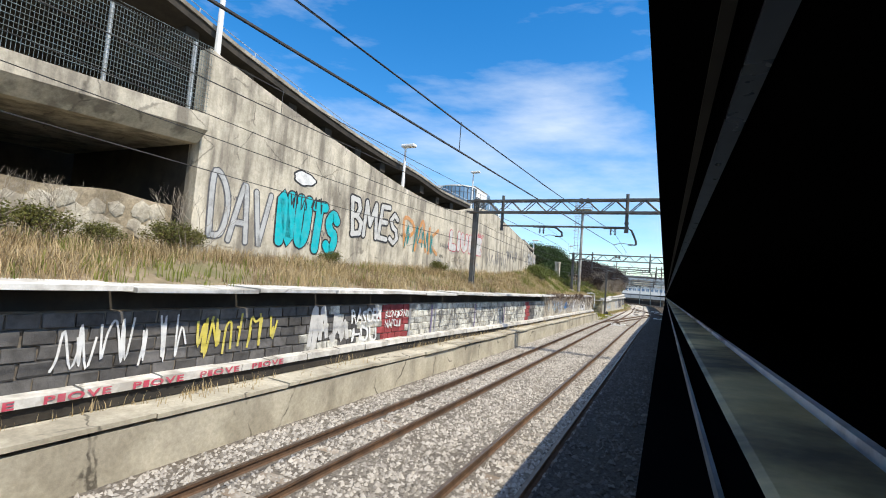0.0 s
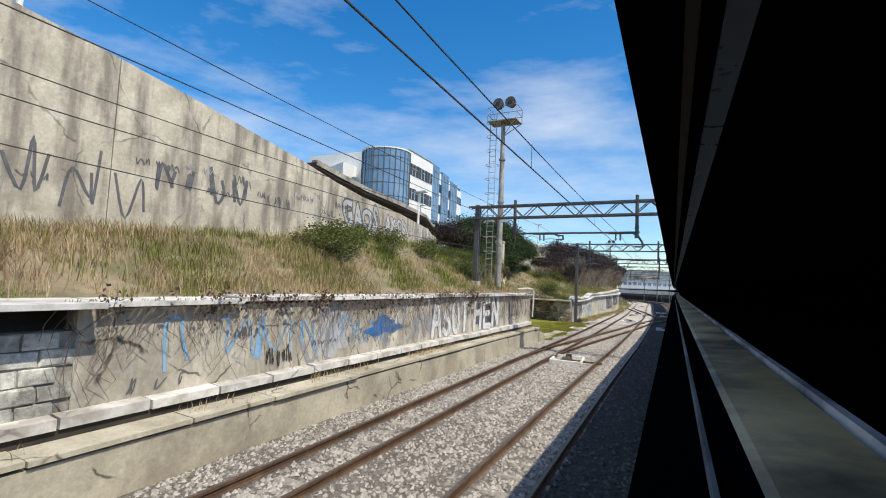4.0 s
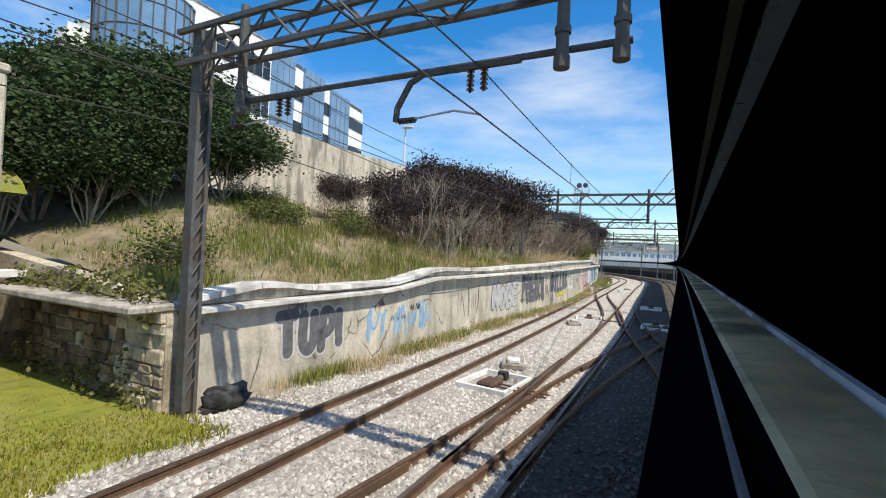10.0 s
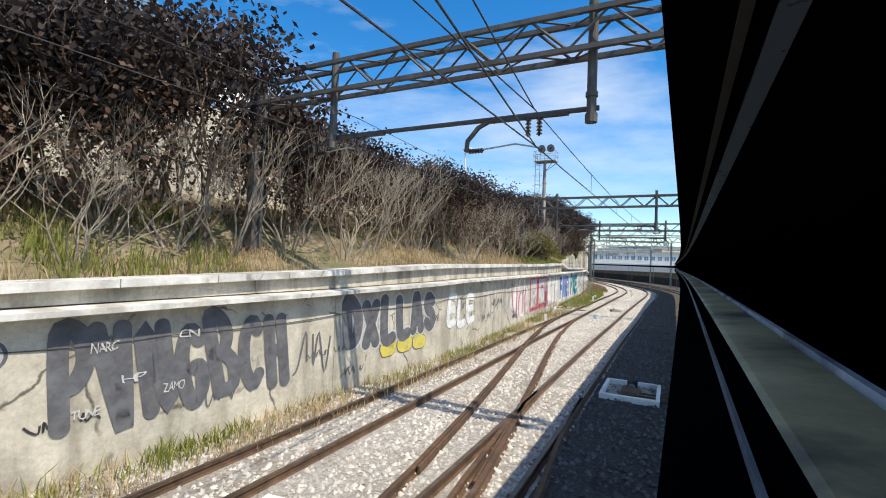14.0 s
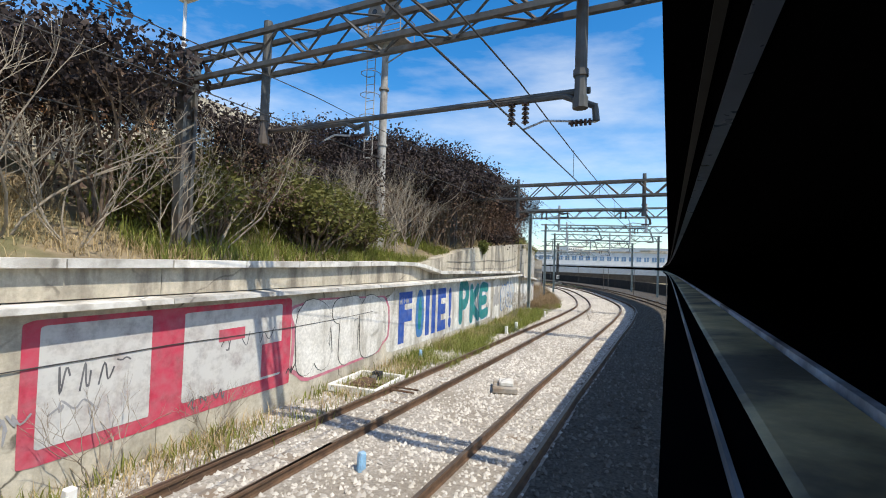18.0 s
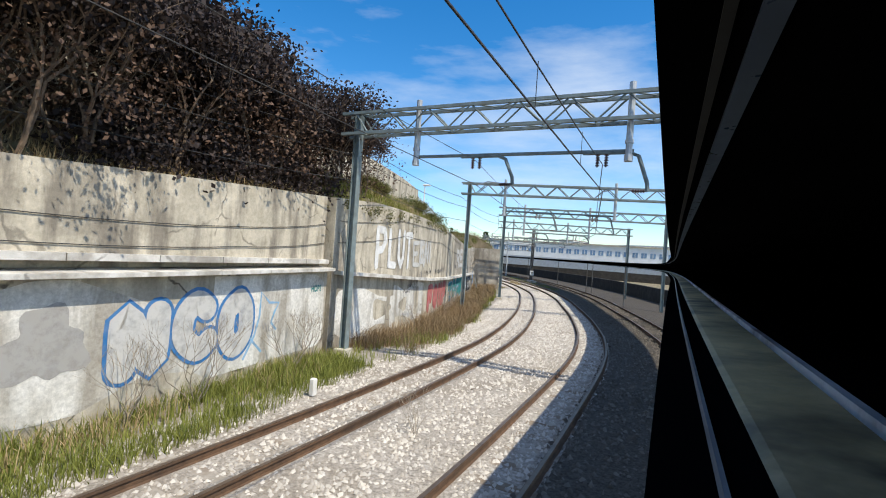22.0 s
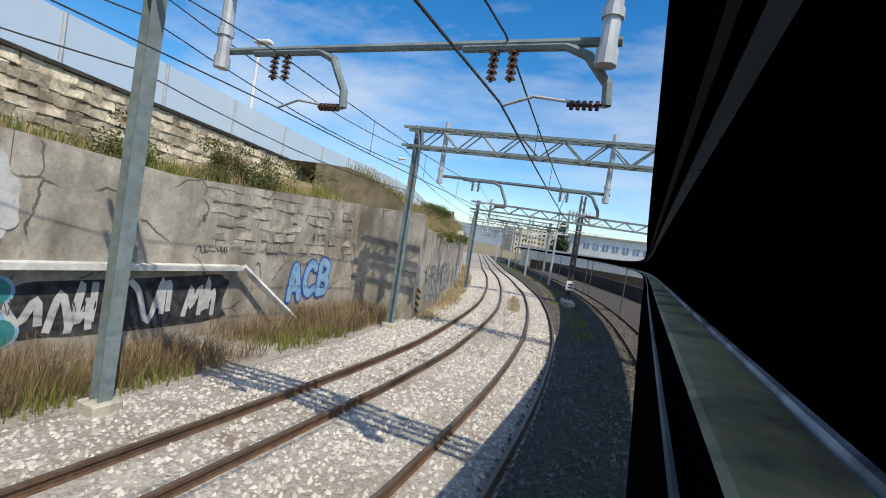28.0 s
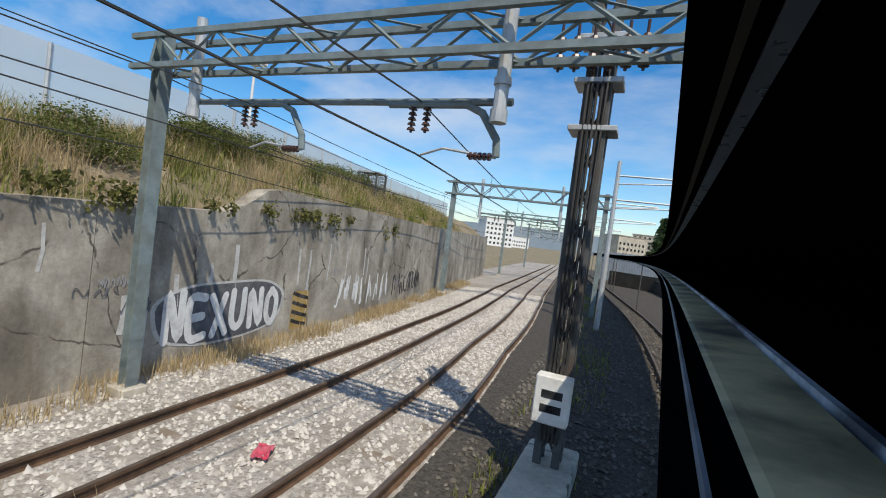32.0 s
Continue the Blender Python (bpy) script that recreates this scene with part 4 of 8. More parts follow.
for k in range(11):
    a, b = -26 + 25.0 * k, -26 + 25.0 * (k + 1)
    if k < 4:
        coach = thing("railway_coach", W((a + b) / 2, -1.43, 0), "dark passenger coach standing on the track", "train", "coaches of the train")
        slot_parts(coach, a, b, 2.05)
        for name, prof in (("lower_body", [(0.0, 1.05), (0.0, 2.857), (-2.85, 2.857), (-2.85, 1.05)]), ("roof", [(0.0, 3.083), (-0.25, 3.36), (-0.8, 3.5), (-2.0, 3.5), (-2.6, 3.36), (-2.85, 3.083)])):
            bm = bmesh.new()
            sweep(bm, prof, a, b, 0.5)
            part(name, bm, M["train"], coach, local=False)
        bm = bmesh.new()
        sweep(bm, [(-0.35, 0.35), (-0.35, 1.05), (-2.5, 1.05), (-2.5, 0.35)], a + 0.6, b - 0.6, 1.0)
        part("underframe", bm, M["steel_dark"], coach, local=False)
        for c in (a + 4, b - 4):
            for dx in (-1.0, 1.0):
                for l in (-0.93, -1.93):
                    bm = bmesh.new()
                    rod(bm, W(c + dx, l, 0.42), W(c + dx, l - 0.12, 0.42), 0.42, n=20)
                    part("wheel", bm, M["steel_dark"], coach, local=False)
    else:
        # Thin plates stand in for coaches on the curve; legs are added under them.
        coach = thing("railway_wagon", W((a + b) / 2, -1.0, 0), "thin dark plates shaped to fit the camera's view of the train, on added legs", "train", "wagons of the train")
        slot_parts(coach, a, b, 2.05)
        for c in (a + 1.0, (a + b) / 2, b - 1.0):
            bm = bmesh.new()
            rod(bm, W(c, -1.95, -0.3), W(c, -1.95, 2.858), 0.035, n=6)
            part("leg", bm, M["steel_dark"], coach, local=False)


# ---- overhead line ----
def gantry(s, lp, zb, hang, zbot=6.75, h=0.62, right=-4.6, dark=False, wide=0.4, hang_to=5.55, arm=True, lone=False, plain=False):
    """A lattice portal over the tracks: a post on the left, a truss, hanging tubes with arms."""
    m = frame_at(s, 0, 0)
    g = thing("catenary_gantry", m, "dark steel lattice portal carrying the overhead line" if dark else "grey-green steel lattice portal carrying the overhead line", "gantry", "gantries along the line")
    st = M["steel_dark"] if dark else M["steel"]
    for side, foot in ((lp, zb),) if lone else ((lp, zb), (right, -0.3)):
        bm = bmesh.new()
        if plain:
            box(bm, -0.1, 0.1, side - 0.1, side - 0.08, foot - 0.08, zbot + h + 0.1)
            box(bm, -0.1, 0.1, side + 0.08, side + 0.1, foot - 0.08, zbot + h + 0.1)
            box(bm, -0.012, 0.012, side - 0.08, side + 0.08, foot - 0.08, zbot + h + 0.1)
        for dx in () if plain else (-0.11, 0.11):
            box(bm, dx - 0.035, dx + 0.035, side - 0.11, side + 0.11, foot - 0.08, zbot + h + 0.1, 0.006)
        z = foot + 0.3 if not plain else 99
        while z < zbot:
            rod(bm, (-0.11, side - 0.1, z), (0.11, side - 0.1, z + 0.35), 0.014, n=4)
            rod(bm, (0.11, side + 0.1, z), (-0.11, side + 0.1, z + 0.35), 0.014, n=4)
            z += 0.35
        if not plain:
            box(bm, -0.075, 0.075, side - 0.03, side + 0.03, foot, zbot + h * 0.5)
        post = part("post", bm, st, g)
        bm = bmesh.new()
        box(bm, -0.2, 0.2, side - 0.2, side + 0.2, foot - 0.4, foot - 0.06, 0.02)
        part("post_footing", bm, M["concrete_pale"], post)
    for dx in (-wide / 2, wide / 2):
        for z in (zbot, zbot + h):
            bm = bmesh.new()
            box(bm, dx - 0.04, dx + 0.04, right - 0.3, lp + 0.45, z - 0.04, z + 0.04)
            part("chord", bm, st, g)
    bm = bmesh.new()
    y, k = right, 0
    while y < lp:
        for dx in (-wide / 2, wide / 2):
            a, b = (zbot, zbot + h) if k % 2 == 0 else (zbot + h, zbot)
            rod(bm, (dx, y, a), (dx, min(y + 0.62, lp), b), 0.024, n=4, cap=False)
        for z in (zbot, zbot + h):
            rod(bm, ((-1) ** k * wide / 2, y, z), (-(-1) ** k * wide / 2, min(y + 0.62, lp), z), 0.018, n=4, cap=False)
        y += 0.62
        k += 1
    tagged(part("lacing", bm, st, g), kind="stuff")
    for l in hang:
        bm = bmesh.new()
        rod(bm, (0.0, l, hang_to), (0.0, l, zbot + h + 0.28), 0.075, n=10)
        rod(bm, (0.0, l, hang_to - 0.02), (0.0, l, hang_to + 0.12), 0.095, n=10)
        rod(bm, (0.0, l, hang_to + 0.38), (0.0, l, hang_to + 0.46), 0.095, n=10)
        part("hanging_tube", bm, M["galv"] if not dark else st, g)
    if arm and len(hang) > 1:
        z = hang_to + 0.24
        bm = bmesh.new()
        rod(bm, (0.12, hang[0] + 0.1, z), (0.12, hang[-1] - 0.1, z), 0.045, n=8)
        part("cross_arm", bm, st, g)
        for tab in (LINE_FAR, LINE_NEAR):
            l, zc = lin(s, [(q[0], q[1]) for q in tab]), lin(s, [(q[0], q[2]) for q in tab])
            d = 1.3 if s in (69.4, 92.8) else -0.93
            f = d / abs(d)
            zc = min(zc, z - 0.3)
            bm = bmesh.new()
            tube(bm, [(0.12, l - 0.5 * f, z - 0.03), (0.12, l + d - 0.42 * f, z - 0.03), (0.12, l + d - 0.22 * f, z - 0.12), (0.12, l + d - 0.02 * f, zc + 0.22), (0.12, l + d, zc + 0.03)], 0.045, 8)
            bow = part("bent_arm", bm, st, g)
            bm = bmesh.new()
            tube(bm, [(0.12, l + d, zc + 0.02), (0.12, l + d * 0.3, zc + 0.1), (0.12, l, zc + 0.01)], 0.016, 5)
            part("steady_arm", bm, M["galv"], bow)
            for q in (l - 0.02, l + 0.17):
                bm = bmesh.new()
                rod(bm, (0.12, q, z - 0.36), (0.12, q, z), 0.018, n=5)
                for j in range(5):
                    rod(bm, (0.12, q, z - 0.33 + 0.06 * j), (0.12, q, z - 0.30 + 0.06 * j), 0.055, 0.035, n=8)
                part("insulator", bm, M["insulator"], bow)
            bm = bmesh.new()
            for j in range(5):
                rod(bm, (0.12, l + d - (0.06 + 0.055 * j) * f, zc + 0.03), (0.12, l + d - (0.09 + 0.055 * j) * f, zc + 0.03), 0.045, n=8)
            rod(bm, (0.12, l + d, zc + 0.03), (0.12, l + d - 0.34 * f, zc + 0.03), 0.018, n=5)
            part("insulator", bm, M["insulator"], bow)
    return g


# supports of the two contact lines: metres along, metres left, height
LINE_NEAR = [(-12, 2.5, 4.0), (22, 2.2, 5.15), (49.5, 2.2, 4.78), (69.4, 2.33, 4.75), (92.8, 2.12, 4.88), (112.8, 1.75, 4.76), (126.6, 1.41, 4.68), (138.5, 1.4, 4.6), (153.0, 1.4, 4.45), (162.2, 1.44, 4.27), (172.4, 1.95, 4.1), (187.0, 2.66, 3.85), (206.0, 3.9, 3.85), (226.0, 3.4, 3.85), (246.0, 2.5, 3.85)]
LINE_FAR = [(-12, 5.3, 5.2), (22, 5.5, 5.45), (49.5, 5.6, 5.1), (69.4, 5.75, 4.95), (92.8, 5.7, 5.1), (112.8, 5.2, 5.0), (126.6, 4.6, 4.99), (138.5, 4.5, 4.75), (153.0, 4.3, 4.5), (162.2, 4.23, 4.17), (172.4, 4.6, 4.05), (187.0, 5.39, 3.82), (206.0, 6.1, 3.85), (226.0, 5.3, 3.85), (246.0, 4.3, 3.85)]
GANTRIES = [
    (22.0, 9.05, 2.9, (7.6, 1.7), True, 6.62, 5.72), (49.5, 8.95, 3.1, (7.0, 1.5), True, 6.2, 5.2), (69.4, 7.75, -0.1, (6.7, 1.3, 0.65), True, 6.13, 5.18), (92.8, 8.6, 2.9, (6.4, 1.25), True, 6.3, 5.2),
    (112.8, 8.5, 2.8, (6.4, 1.0), True, 6.25, 4.95), (126.6, 8.9, 3.4, (5.83, 0.72), True, 5.86, 5.06), (138.5, 8.25, 0.05, (6.3, 0.9), False, 6.2, 5.3), (153.0, 8.15, 0.05, (6.2, 0.5), False, 6.28, 5.2), (162.2, 6.6, 0.0, (5.15, 0.56), False, 6.0, 4.62),
    (171.7, 6.72, 0.0, (5.8, 0.85), False, 5.62, 4.58), (187.0, 7.3, 0.0, (6.5, 1.72), False, 4.93, 4.24)]
for s, lp, zb, hang, dark, zbot, low in GANTRIES:
    gantry(s, lp, zb, hang, dark=dark, zbot=zbot, hang_to=low, h=0.58 if s < 180 else 0.46, lone=s > 180, plain=s > 130)
for s, lp in ((-12, 8.8), (206, 8.6), (226, 8.0), (246, 7.0)):
    gantry(s, lp, 0.0 if s > 0 else 2.9, (lp - 1.5, 3.0), dark=False, right=0.9 if s > 0 else -4.6, zbot=5.2 if s > 0 else 6.7, hang_to=4.1 if s > 0 else 5.5)
LINE_Z = [(-12, 6.0), (22, 5.75), (49.5, 5.45), (69.4, 5.75), (92.8, 5.45), (112.8, 5.3), (138.5, 5.6), (153, 5.5), (162, 5.3), (172.4, 4.9), (187, 4.4), (246, 4.4)]


def wire(s0, s1, la, lb, za, zb, sag, r=0.011, n=8):
    bm = bmesh.new()
    pts = []
    for k in range(n + 1):
        u = k / n
        pts.append(W(s0, la, 0).lerp(W(s1, lb, 0), u) + Vector((0, 0, za + (zb - za) * u - sag * 4 * u * (1 - u))))
    tube(bm, pts, r, 5)
    return bm


line = thing("overhead_line", W(60, 3.5, 5.0), "thin dark overhead contact and carrier wires", "overhead wire")
for tab, fine in ((LINE_NEAR, 1.0), (LINE_FAR, 0.7)):
    for (a, la, za), (b, lb, zb) in zip(tab, tab[1:]):
        up = 0.62
        sag = 0.008 * (b - a)
        part("carrier_wire", wire(a, b, la + 0.04, lb + 0.04, za + up, zb + up, sag, 0.011 * fine), M["wire"], line, local=False)
        part("contact_wire", wire(a, b, la, lb, za, zb, 0.02, 0.012 * fine), M["wire"], line, local=False)
        for j in range(1, 4):
            u = j / 4
            bm = bmesh.new()
            p = W(a, la, 0).lerp(W(b, lb, 0), u)
            z = za + (zb - za) * u
            rod(bm, p + Vector((0, 0, z - 0.02)), p + Vector((0, 0, z + up - sag * 4 * u * (1 - u))), 0.005, n=4)
            part("dropper", bm, M["wire"], line, local=False)
part("contact_wire", wire(69.4, 92.8, -0.9, 2.12, 4.85, 4.88, 0.02, 0.012), M["wire"], line, local=False)
part("carrier_wire", wire(69.4, 92.8, -0.85, 2.16, 5.45, 5.5, 0.15, 0.011), M["wire"], line, local=False)
posts = [(-12, 8.8)] + [(g[0], g[1]) for g in GANTRIES] + [(206, 8.6), (226, 8.0)]
feed = thing("feeder_line", W(60, 8.5, 6.4), "dark feeder cables strung along the posts", "cable")
for (a, la), (b, lb) in zip(posts, posts[1:]):
    for up, dl in ((0.6, 0.45), (0.05, 0.2), (-0.7, 0.2)):
        part("feeder_cable", wire(a, b, la + dl, lb + dl, lin(a, LINE_Z) + up, lin(b, LINE_Z) + up, 0.2, 0.012), M["wire"], feed, local=False)

# ---- paint on the walls ----
INK = {
    "black": paint("spray_black", (0.02, 0.02, 0.022)), "white": paint("spray_white", (0.72, 0.72, 0.70), 0.35), "grey": paint("spray_grey", (0.30, 0.30, 0.31), 0.35),
    "silver": paint("spray_silver", (0.46, 0.46, 0.45), 0.4), "dark": paint("spray_dark_grey", (0.10, 0.10, 0.11), 0.35), "turquoise": paint("spray_turquoise", (0.0, 0.42, 0.47), 0.15),
    "red": paint("spray_red", (0.50, 0.05, 0.09), 0.3), "pink": paint("spray_pink", (0.55, 0.16, 0.22), 0.4), "blue": paint("spray_blue", (0.02, 0.08, 0.36), 0.25),
    "sky": paint("spray_light_blue", (0.22, 0.42, 0.62), 0.4), "teal": paint("spray_teal", (0.01, 0.20, 0.20), 0.25), "yellow": paint("spray_yellow", (0.62, 0.52, 0.08), 0.3),
    "orange": paint("spray_orange", (0.58, 0.26, 0.08), 0.4), "purple": paint("spray_purple", (0.17, 0.14, 0.24), 0.35), "faint": paint("spray_faint_grey", (0.36, 0.345, 0.32), 0.4),
    "coral": paint("spray_coral", (0.50, 0.12, 0.11), 0.45), "pale": paint("spray_pale", (0.55, 0.54, 0.51), 0.4)}

INK["hazard"] = paint("faded_hazard_yellow", (0.42, 0.27, 0.06), 0.35)
INK["blue2"] = paint("spray_sea_blue", (0.03, 0.17, 0.42), 0.3)
INK["wash"] = surface("stained_whitewash", (0.53, 0.51, 0.46), (0.78, 0.76, 0.71), 2.0, 0.9, 0.2, (0.27, 0.24, 0.19), 1.7, 0.75, streak=0.9, coords="World", speck=0.25)


def font_mesh(text, bold):
    cu = bpy.data.curves.new("letters", "FONT")
    cu.body, cu.offset, cu.resolution_u = text, bold, 6
    ob = bpy.data.objects.new("letters", cu)
    scene.collection.objects.link(ob)
    dg = bpy.context.evaluated_depsgraph_get()
    me = bpy.data.meshes.new_from_object(ob.evaluated_get(dg))
    bpy.data.objects.remove(ob)
    bpy.data.curves.remove(cu)
    me.materials.clear()
    return me


GLYPHS = {}


def letter_points(text, bold, wild, seed, base):
    """Outlines of a word, one letter at a time, each squeezed, tipped and bulged by hand when wild; unit box."""
    rnd = random.Random(seed)
    out, x = [], 0.0
    for ch in text:
        for w in (bold, base):
            if (ch, w) not in GLYPHS:
                me = font_mesh(ch, w)
                co = np.zeros(len(me.vertices) * 3)
                me.vertices.foreach_get("co", co)
                GLYPHS[(ch, w)] = co.reshape(-1, 3)[:, :2], [tuple(p.vertices) for p in me.polygons]
                bpy.data.meshes.remove(me)
        co, faces = GLYPHS[(ch, bold)]
        lo, hi = GLYPHS[(ch, base)][0].min(0), GLYPHS[(ch, base)][0].max(0)
        wid = max(0.35, hi[0] - lo[0])
        q = (co - lo) / np.maximum(hi - lo, 1e-4)
        if wild:
            tip, up, tall_ = rnd.uniform(-0.14, 0.14), rnd.uniform(-0.07, 0.07), rnd.uniform(0.84, 1.14)
            f = rnd.uniform(0, 6.28)
            bx = q[:, 0] + tip * (q[:, 1] - 0.5) + 0.10 * np.sin(4.0 * q[:, 1] + f)
            by = 0.5 + (q[:, 1] - 0.5) * tall_ + up + 0.07 * np.sin(4.5 * q[:, 0] + f)
            q = np.c_[bx, by]
        out.append((np.c_[x + q[:, 0] * wid, q[:, 1]], faces))
        x += wid + (-0.02 if wild else 0.09)
    return [(np.c_[c[:, 0] / x, c[:, 1]], f) for c, f in out]


def words(tab, s0, s1, z0, z1, text, ink, parent, proud=0.010, bold=0.02, slant=0.0, name="graffiti", label="", base=None, wild=True):
    """Lettering laid on a wall whose face follows tab, between two places along it and two heights."""
    inv = top_of(parent).matrix_basis.inverted()
    verts, faces = [], []
    for co, fs in letter_points(text, bold, wild, len(text) * 7 + int(s0 * 10), bold if base is None else base):
        k = len(verts)
        for u, w in co:
            s = s0 + (s1 - s0) * u
            verts.append(inv @ W(s, lin(s, tab) - proud, z0 + (z1 - z0) * w + slant * (s - s0)))
        faces += [tuple(k + i for i in f) for f in fs]
    me = bpy.data.meshes.new(name)
    me.from_pydata(verts, [], faces)
    link_mesh(name, me, INK[ink], parent, label)


def outlined(tab, s0, s1, z0, z1, text, fill, line, parent, label, proud=0.010, slant=0.0, wild=True, bold=0.085):
    words(tab, s0, s1, z0, z1, text, line, parent, proud, bold, slant, label=label, wild=wild, base=0.05)
    words(tab, s0, s1, z0, z1, text, fill, parent, proud + 0.004, 0.03, slant, name="graffiti_fill", wild=wild, base=0.05)


# skeletons of hand-drawn capitals in a unit box
HAND = {
    "A": [[(0, 0), (0.38, 1), (0.6, 1), (1, 0)], [(0.2, 0.36), (0.8, 0.36)]],
    "B": [[(0.08, 0), (0.05, 1), (0.7, 0.98), (0.85, 0.76), (0.55, 0.54), (0.1, 0.52)], [(0.5, 0.54), (0.98, 0.36), (0.85, 0.06), (0.08, 0)]],
    "C": [[(0.95, 0.85), (0.55, 1), (0.1, 0.75), (0.08, 0.3), (0.5, 0.0), (0.95, 0.15)]],
    "D": [[(0.1, 0), (0.08, 1), (0.6, 0.95), (0.98, 0.55), (0.7, 0.06), (0.1, 0)]],
    "E": [[(0.95, 1), (0.08, 0.98), (0.1, 0.02), (0.98, 0.0)], [(0.1, 0.5), (0.8, 0.52)]],
    "F": [[(0.95, 1), (0.1, 0.98), (0.08, 0)], [(0.1, 0.52), (0.8, 0.54)]],
    "G": [[(0.95, 0.85), (0.5, 1), (0.08, 0.7), (0.1, 0.25), (0.5, 0), (0.95, 0.2), (0.92, 0.48), (0.6, 0.48)]],
    "H": [[(0.08, 0), (0.12, 1)], [(0.9, 0), (0.94, 1)], [(0.1, 0.48), (0.92, 0.54)]],
    "I": [[(0.5, 0), (0.5, 1)]],
    "K": [[(0.1, 0), (0.1, 1)], [(0.95, 1), (0.2, 0.48), (1.0, 0)]],
    "L": [[(0.15, 1), (0.1, 0.02), (0.95, 0.0)]],
    "M": [[(0.03, 0), (0.15, 1), (0.5, 0.35), (0.85, 1), (0.97, 0)]],
    "N": [[(0.08, 0), (0.12, 1), (0.88, 0), (0.92, 1)]],
    "O": [[(0.5, 1), (0.1, 0.75), (0.1, 0.25), (0.5, 0), (0.9, 0.25), (0.9, 0.75), (0.5, 1)]],
    "P": [[(0.12, 0), (0.1, 1), (0.75, 0.98), (0.95, 0.7), (0.6, 0.45), (0.12, 0.42)]],
    "R": [[(0.1, 0), (0.1, 1), (0.75, 0.98), (0.92, 0.74), (0.6, 0.5), (0.15, 0.48)], [(0.5, 0.5), (0.98, 0)]],
    "S": [[(0.92, 0.85), (0.5, 1), (0.1, 0.78), (0.3, 0.55), (0.75, 0.45), (0.92, 0.2), (0.5, 0), (0.06, 0.14)]],
    "T": [[(0.0, 0.98), (1, 1)], [(0.5, 0.98), (0.48, 0)]],
    "U": [[(0.08, 1), (0.1, 0.25), (0.5, 0), (0.9, 0.25), (0.92, 1)]],
    "V": [[(0.03, 1), (0.45, 0), (0.55, 0), (0.97, 1)]],
    "X": [[(0.05, 1), (0.95, 0)], [(0.95, 1), (0.05, 0)]],
    "Z": [[(0.05, 0.98), (0.95, 1), (0.08, 0.02), (0.98, 0)]],
    "!": [[(0.55, 1), (0.5, 0.32)], [(0.48, 0.06), (0.5, 0.1)]]}


def ribbon(verts, faces, put, pts, width, depth):
    """A band of even width with round ends along a smooth line."""
    k = len(verts)
    n = len(pts)
    for i, q in enumerate(pts):
        a, b = pts[max(i - 1, 0)], pts[min(i + 1, n - 1)]
        d = (b - a).normalized()
        o = Vector((-d.y, d.x)) * width / 2
        verts += [put(q - o, depth), put(q + o, depth)]
    faces += [(k + 2 * i, k + 2 * i + 2, k + 2 * i + 3, k + 2 * i + 1) for i in range(n - 1)]
    for q, d in ((pts[0], pts[0] - pts[1]), (pts[-1], pts[-1] - pts[-2])):
        k = len(verts)
        a0 = math.atan2(d.y, d.x) - math.pi / 2
        for j in range(9):
            a = a0 + math.pi * j / 8
            verts.append(put(q + Vector((math.cos(a), math.sin(a))) * width / 2, depth))
        faces.append(tuple(range(k, k + 9)))


def sprayed(tab, s0, s1, z0, z1, text, fill, line, parent, label, fat=0.3, edge=0.05, seed=1, proud=0.010, wild=1.0, rounded=True, overlap=0.0, lean=0.0):
    """Hand-sprayed letters: fat strokes over a wider outline, each letter tipped a little."""
    rnd = random.Random(seed)
    inv = top_of(parent).matrix_basis.inverted()
    wide = [0.45 if ch in "I!" else 1.25 if ch == "M" else 1.0 for ch in text]
    unit = (s1 - s0) / (sum(wide) - overlap * (len(text) - 1))
    x = s0
    out = ([], []), ([], [])
    step = 0
    for ch, w in zip(text, wide):
        lw, lh = unit * w, z1 - z0
        tip, up, tall_ = rnd.uniform(-0.1, 0.1) * wild + lean, rnd.uniform(-0.05, 0.05) * wild * lh, 1 + rnd.uniform(-0.1, 0.08) * wild
        h = fat * unit / 2
        for raw in HAND[ch]:
            ps = []
            for u, v in raw:
                vz = h + v * tall_ * (lh - 2 * h) + up
                ps.append(Vector((x + h + u * max(lw - 2 * h, 0.01) + tip * (vz - lh / 2) + rnd.uniform(-0.03, 0.03) * wild * lw, z0 + vz)))
            if rounded and len(ps) > 2:
                sm = []
                for i in range(len(ps) - 1):
                    p0, p1, p2, p3 = ps[max(i - 1, 0)], ps[i], ps[i + 1], ps[min(i + 2, len(ps) - 1)]
                    for f in (0.0, 0.2, 0.4, 0.6, 0.8):
                        sm.append(0.5 * (2 * p1 + (p2 - p0) * f + (2 * p0 - 5 * p1 + 4 * p2 - p3) * f * f + (3 * p1 - p0 - 3 * p2 + p3) * f ** 3))
                ps = sm + [ps[-1]]
            put = lambda q, d: inv @ W(q.x, lin(q.x, tab) - d, q.y)
            for run in ([ps] if rounded else [ps[i:i + 2] for i in range(len(ps) - 1)]):
                if line:
                    ribbon(out[0][0], out[0][1], put, run, 2 * h + 2 * edge, proud + 0.0004 * step)
                if fill:
                    ribbon(out[1][0], out[1][1], put, run, 2 * h, proud + 0.008 + 0.0004 * step)
                step += 1
        x += lw - overlap * unit
    for (v, f), ink, name in ((out[0], line, "graffiti"), (out[1], fill, "graffiti_fill" if line else "graffiti")):
        if v:
            me = bpy.data.meshes.new(name)
            me.from_pydata(v, [], f)
            link_mesh(name, me, INK[ink], parent, label)


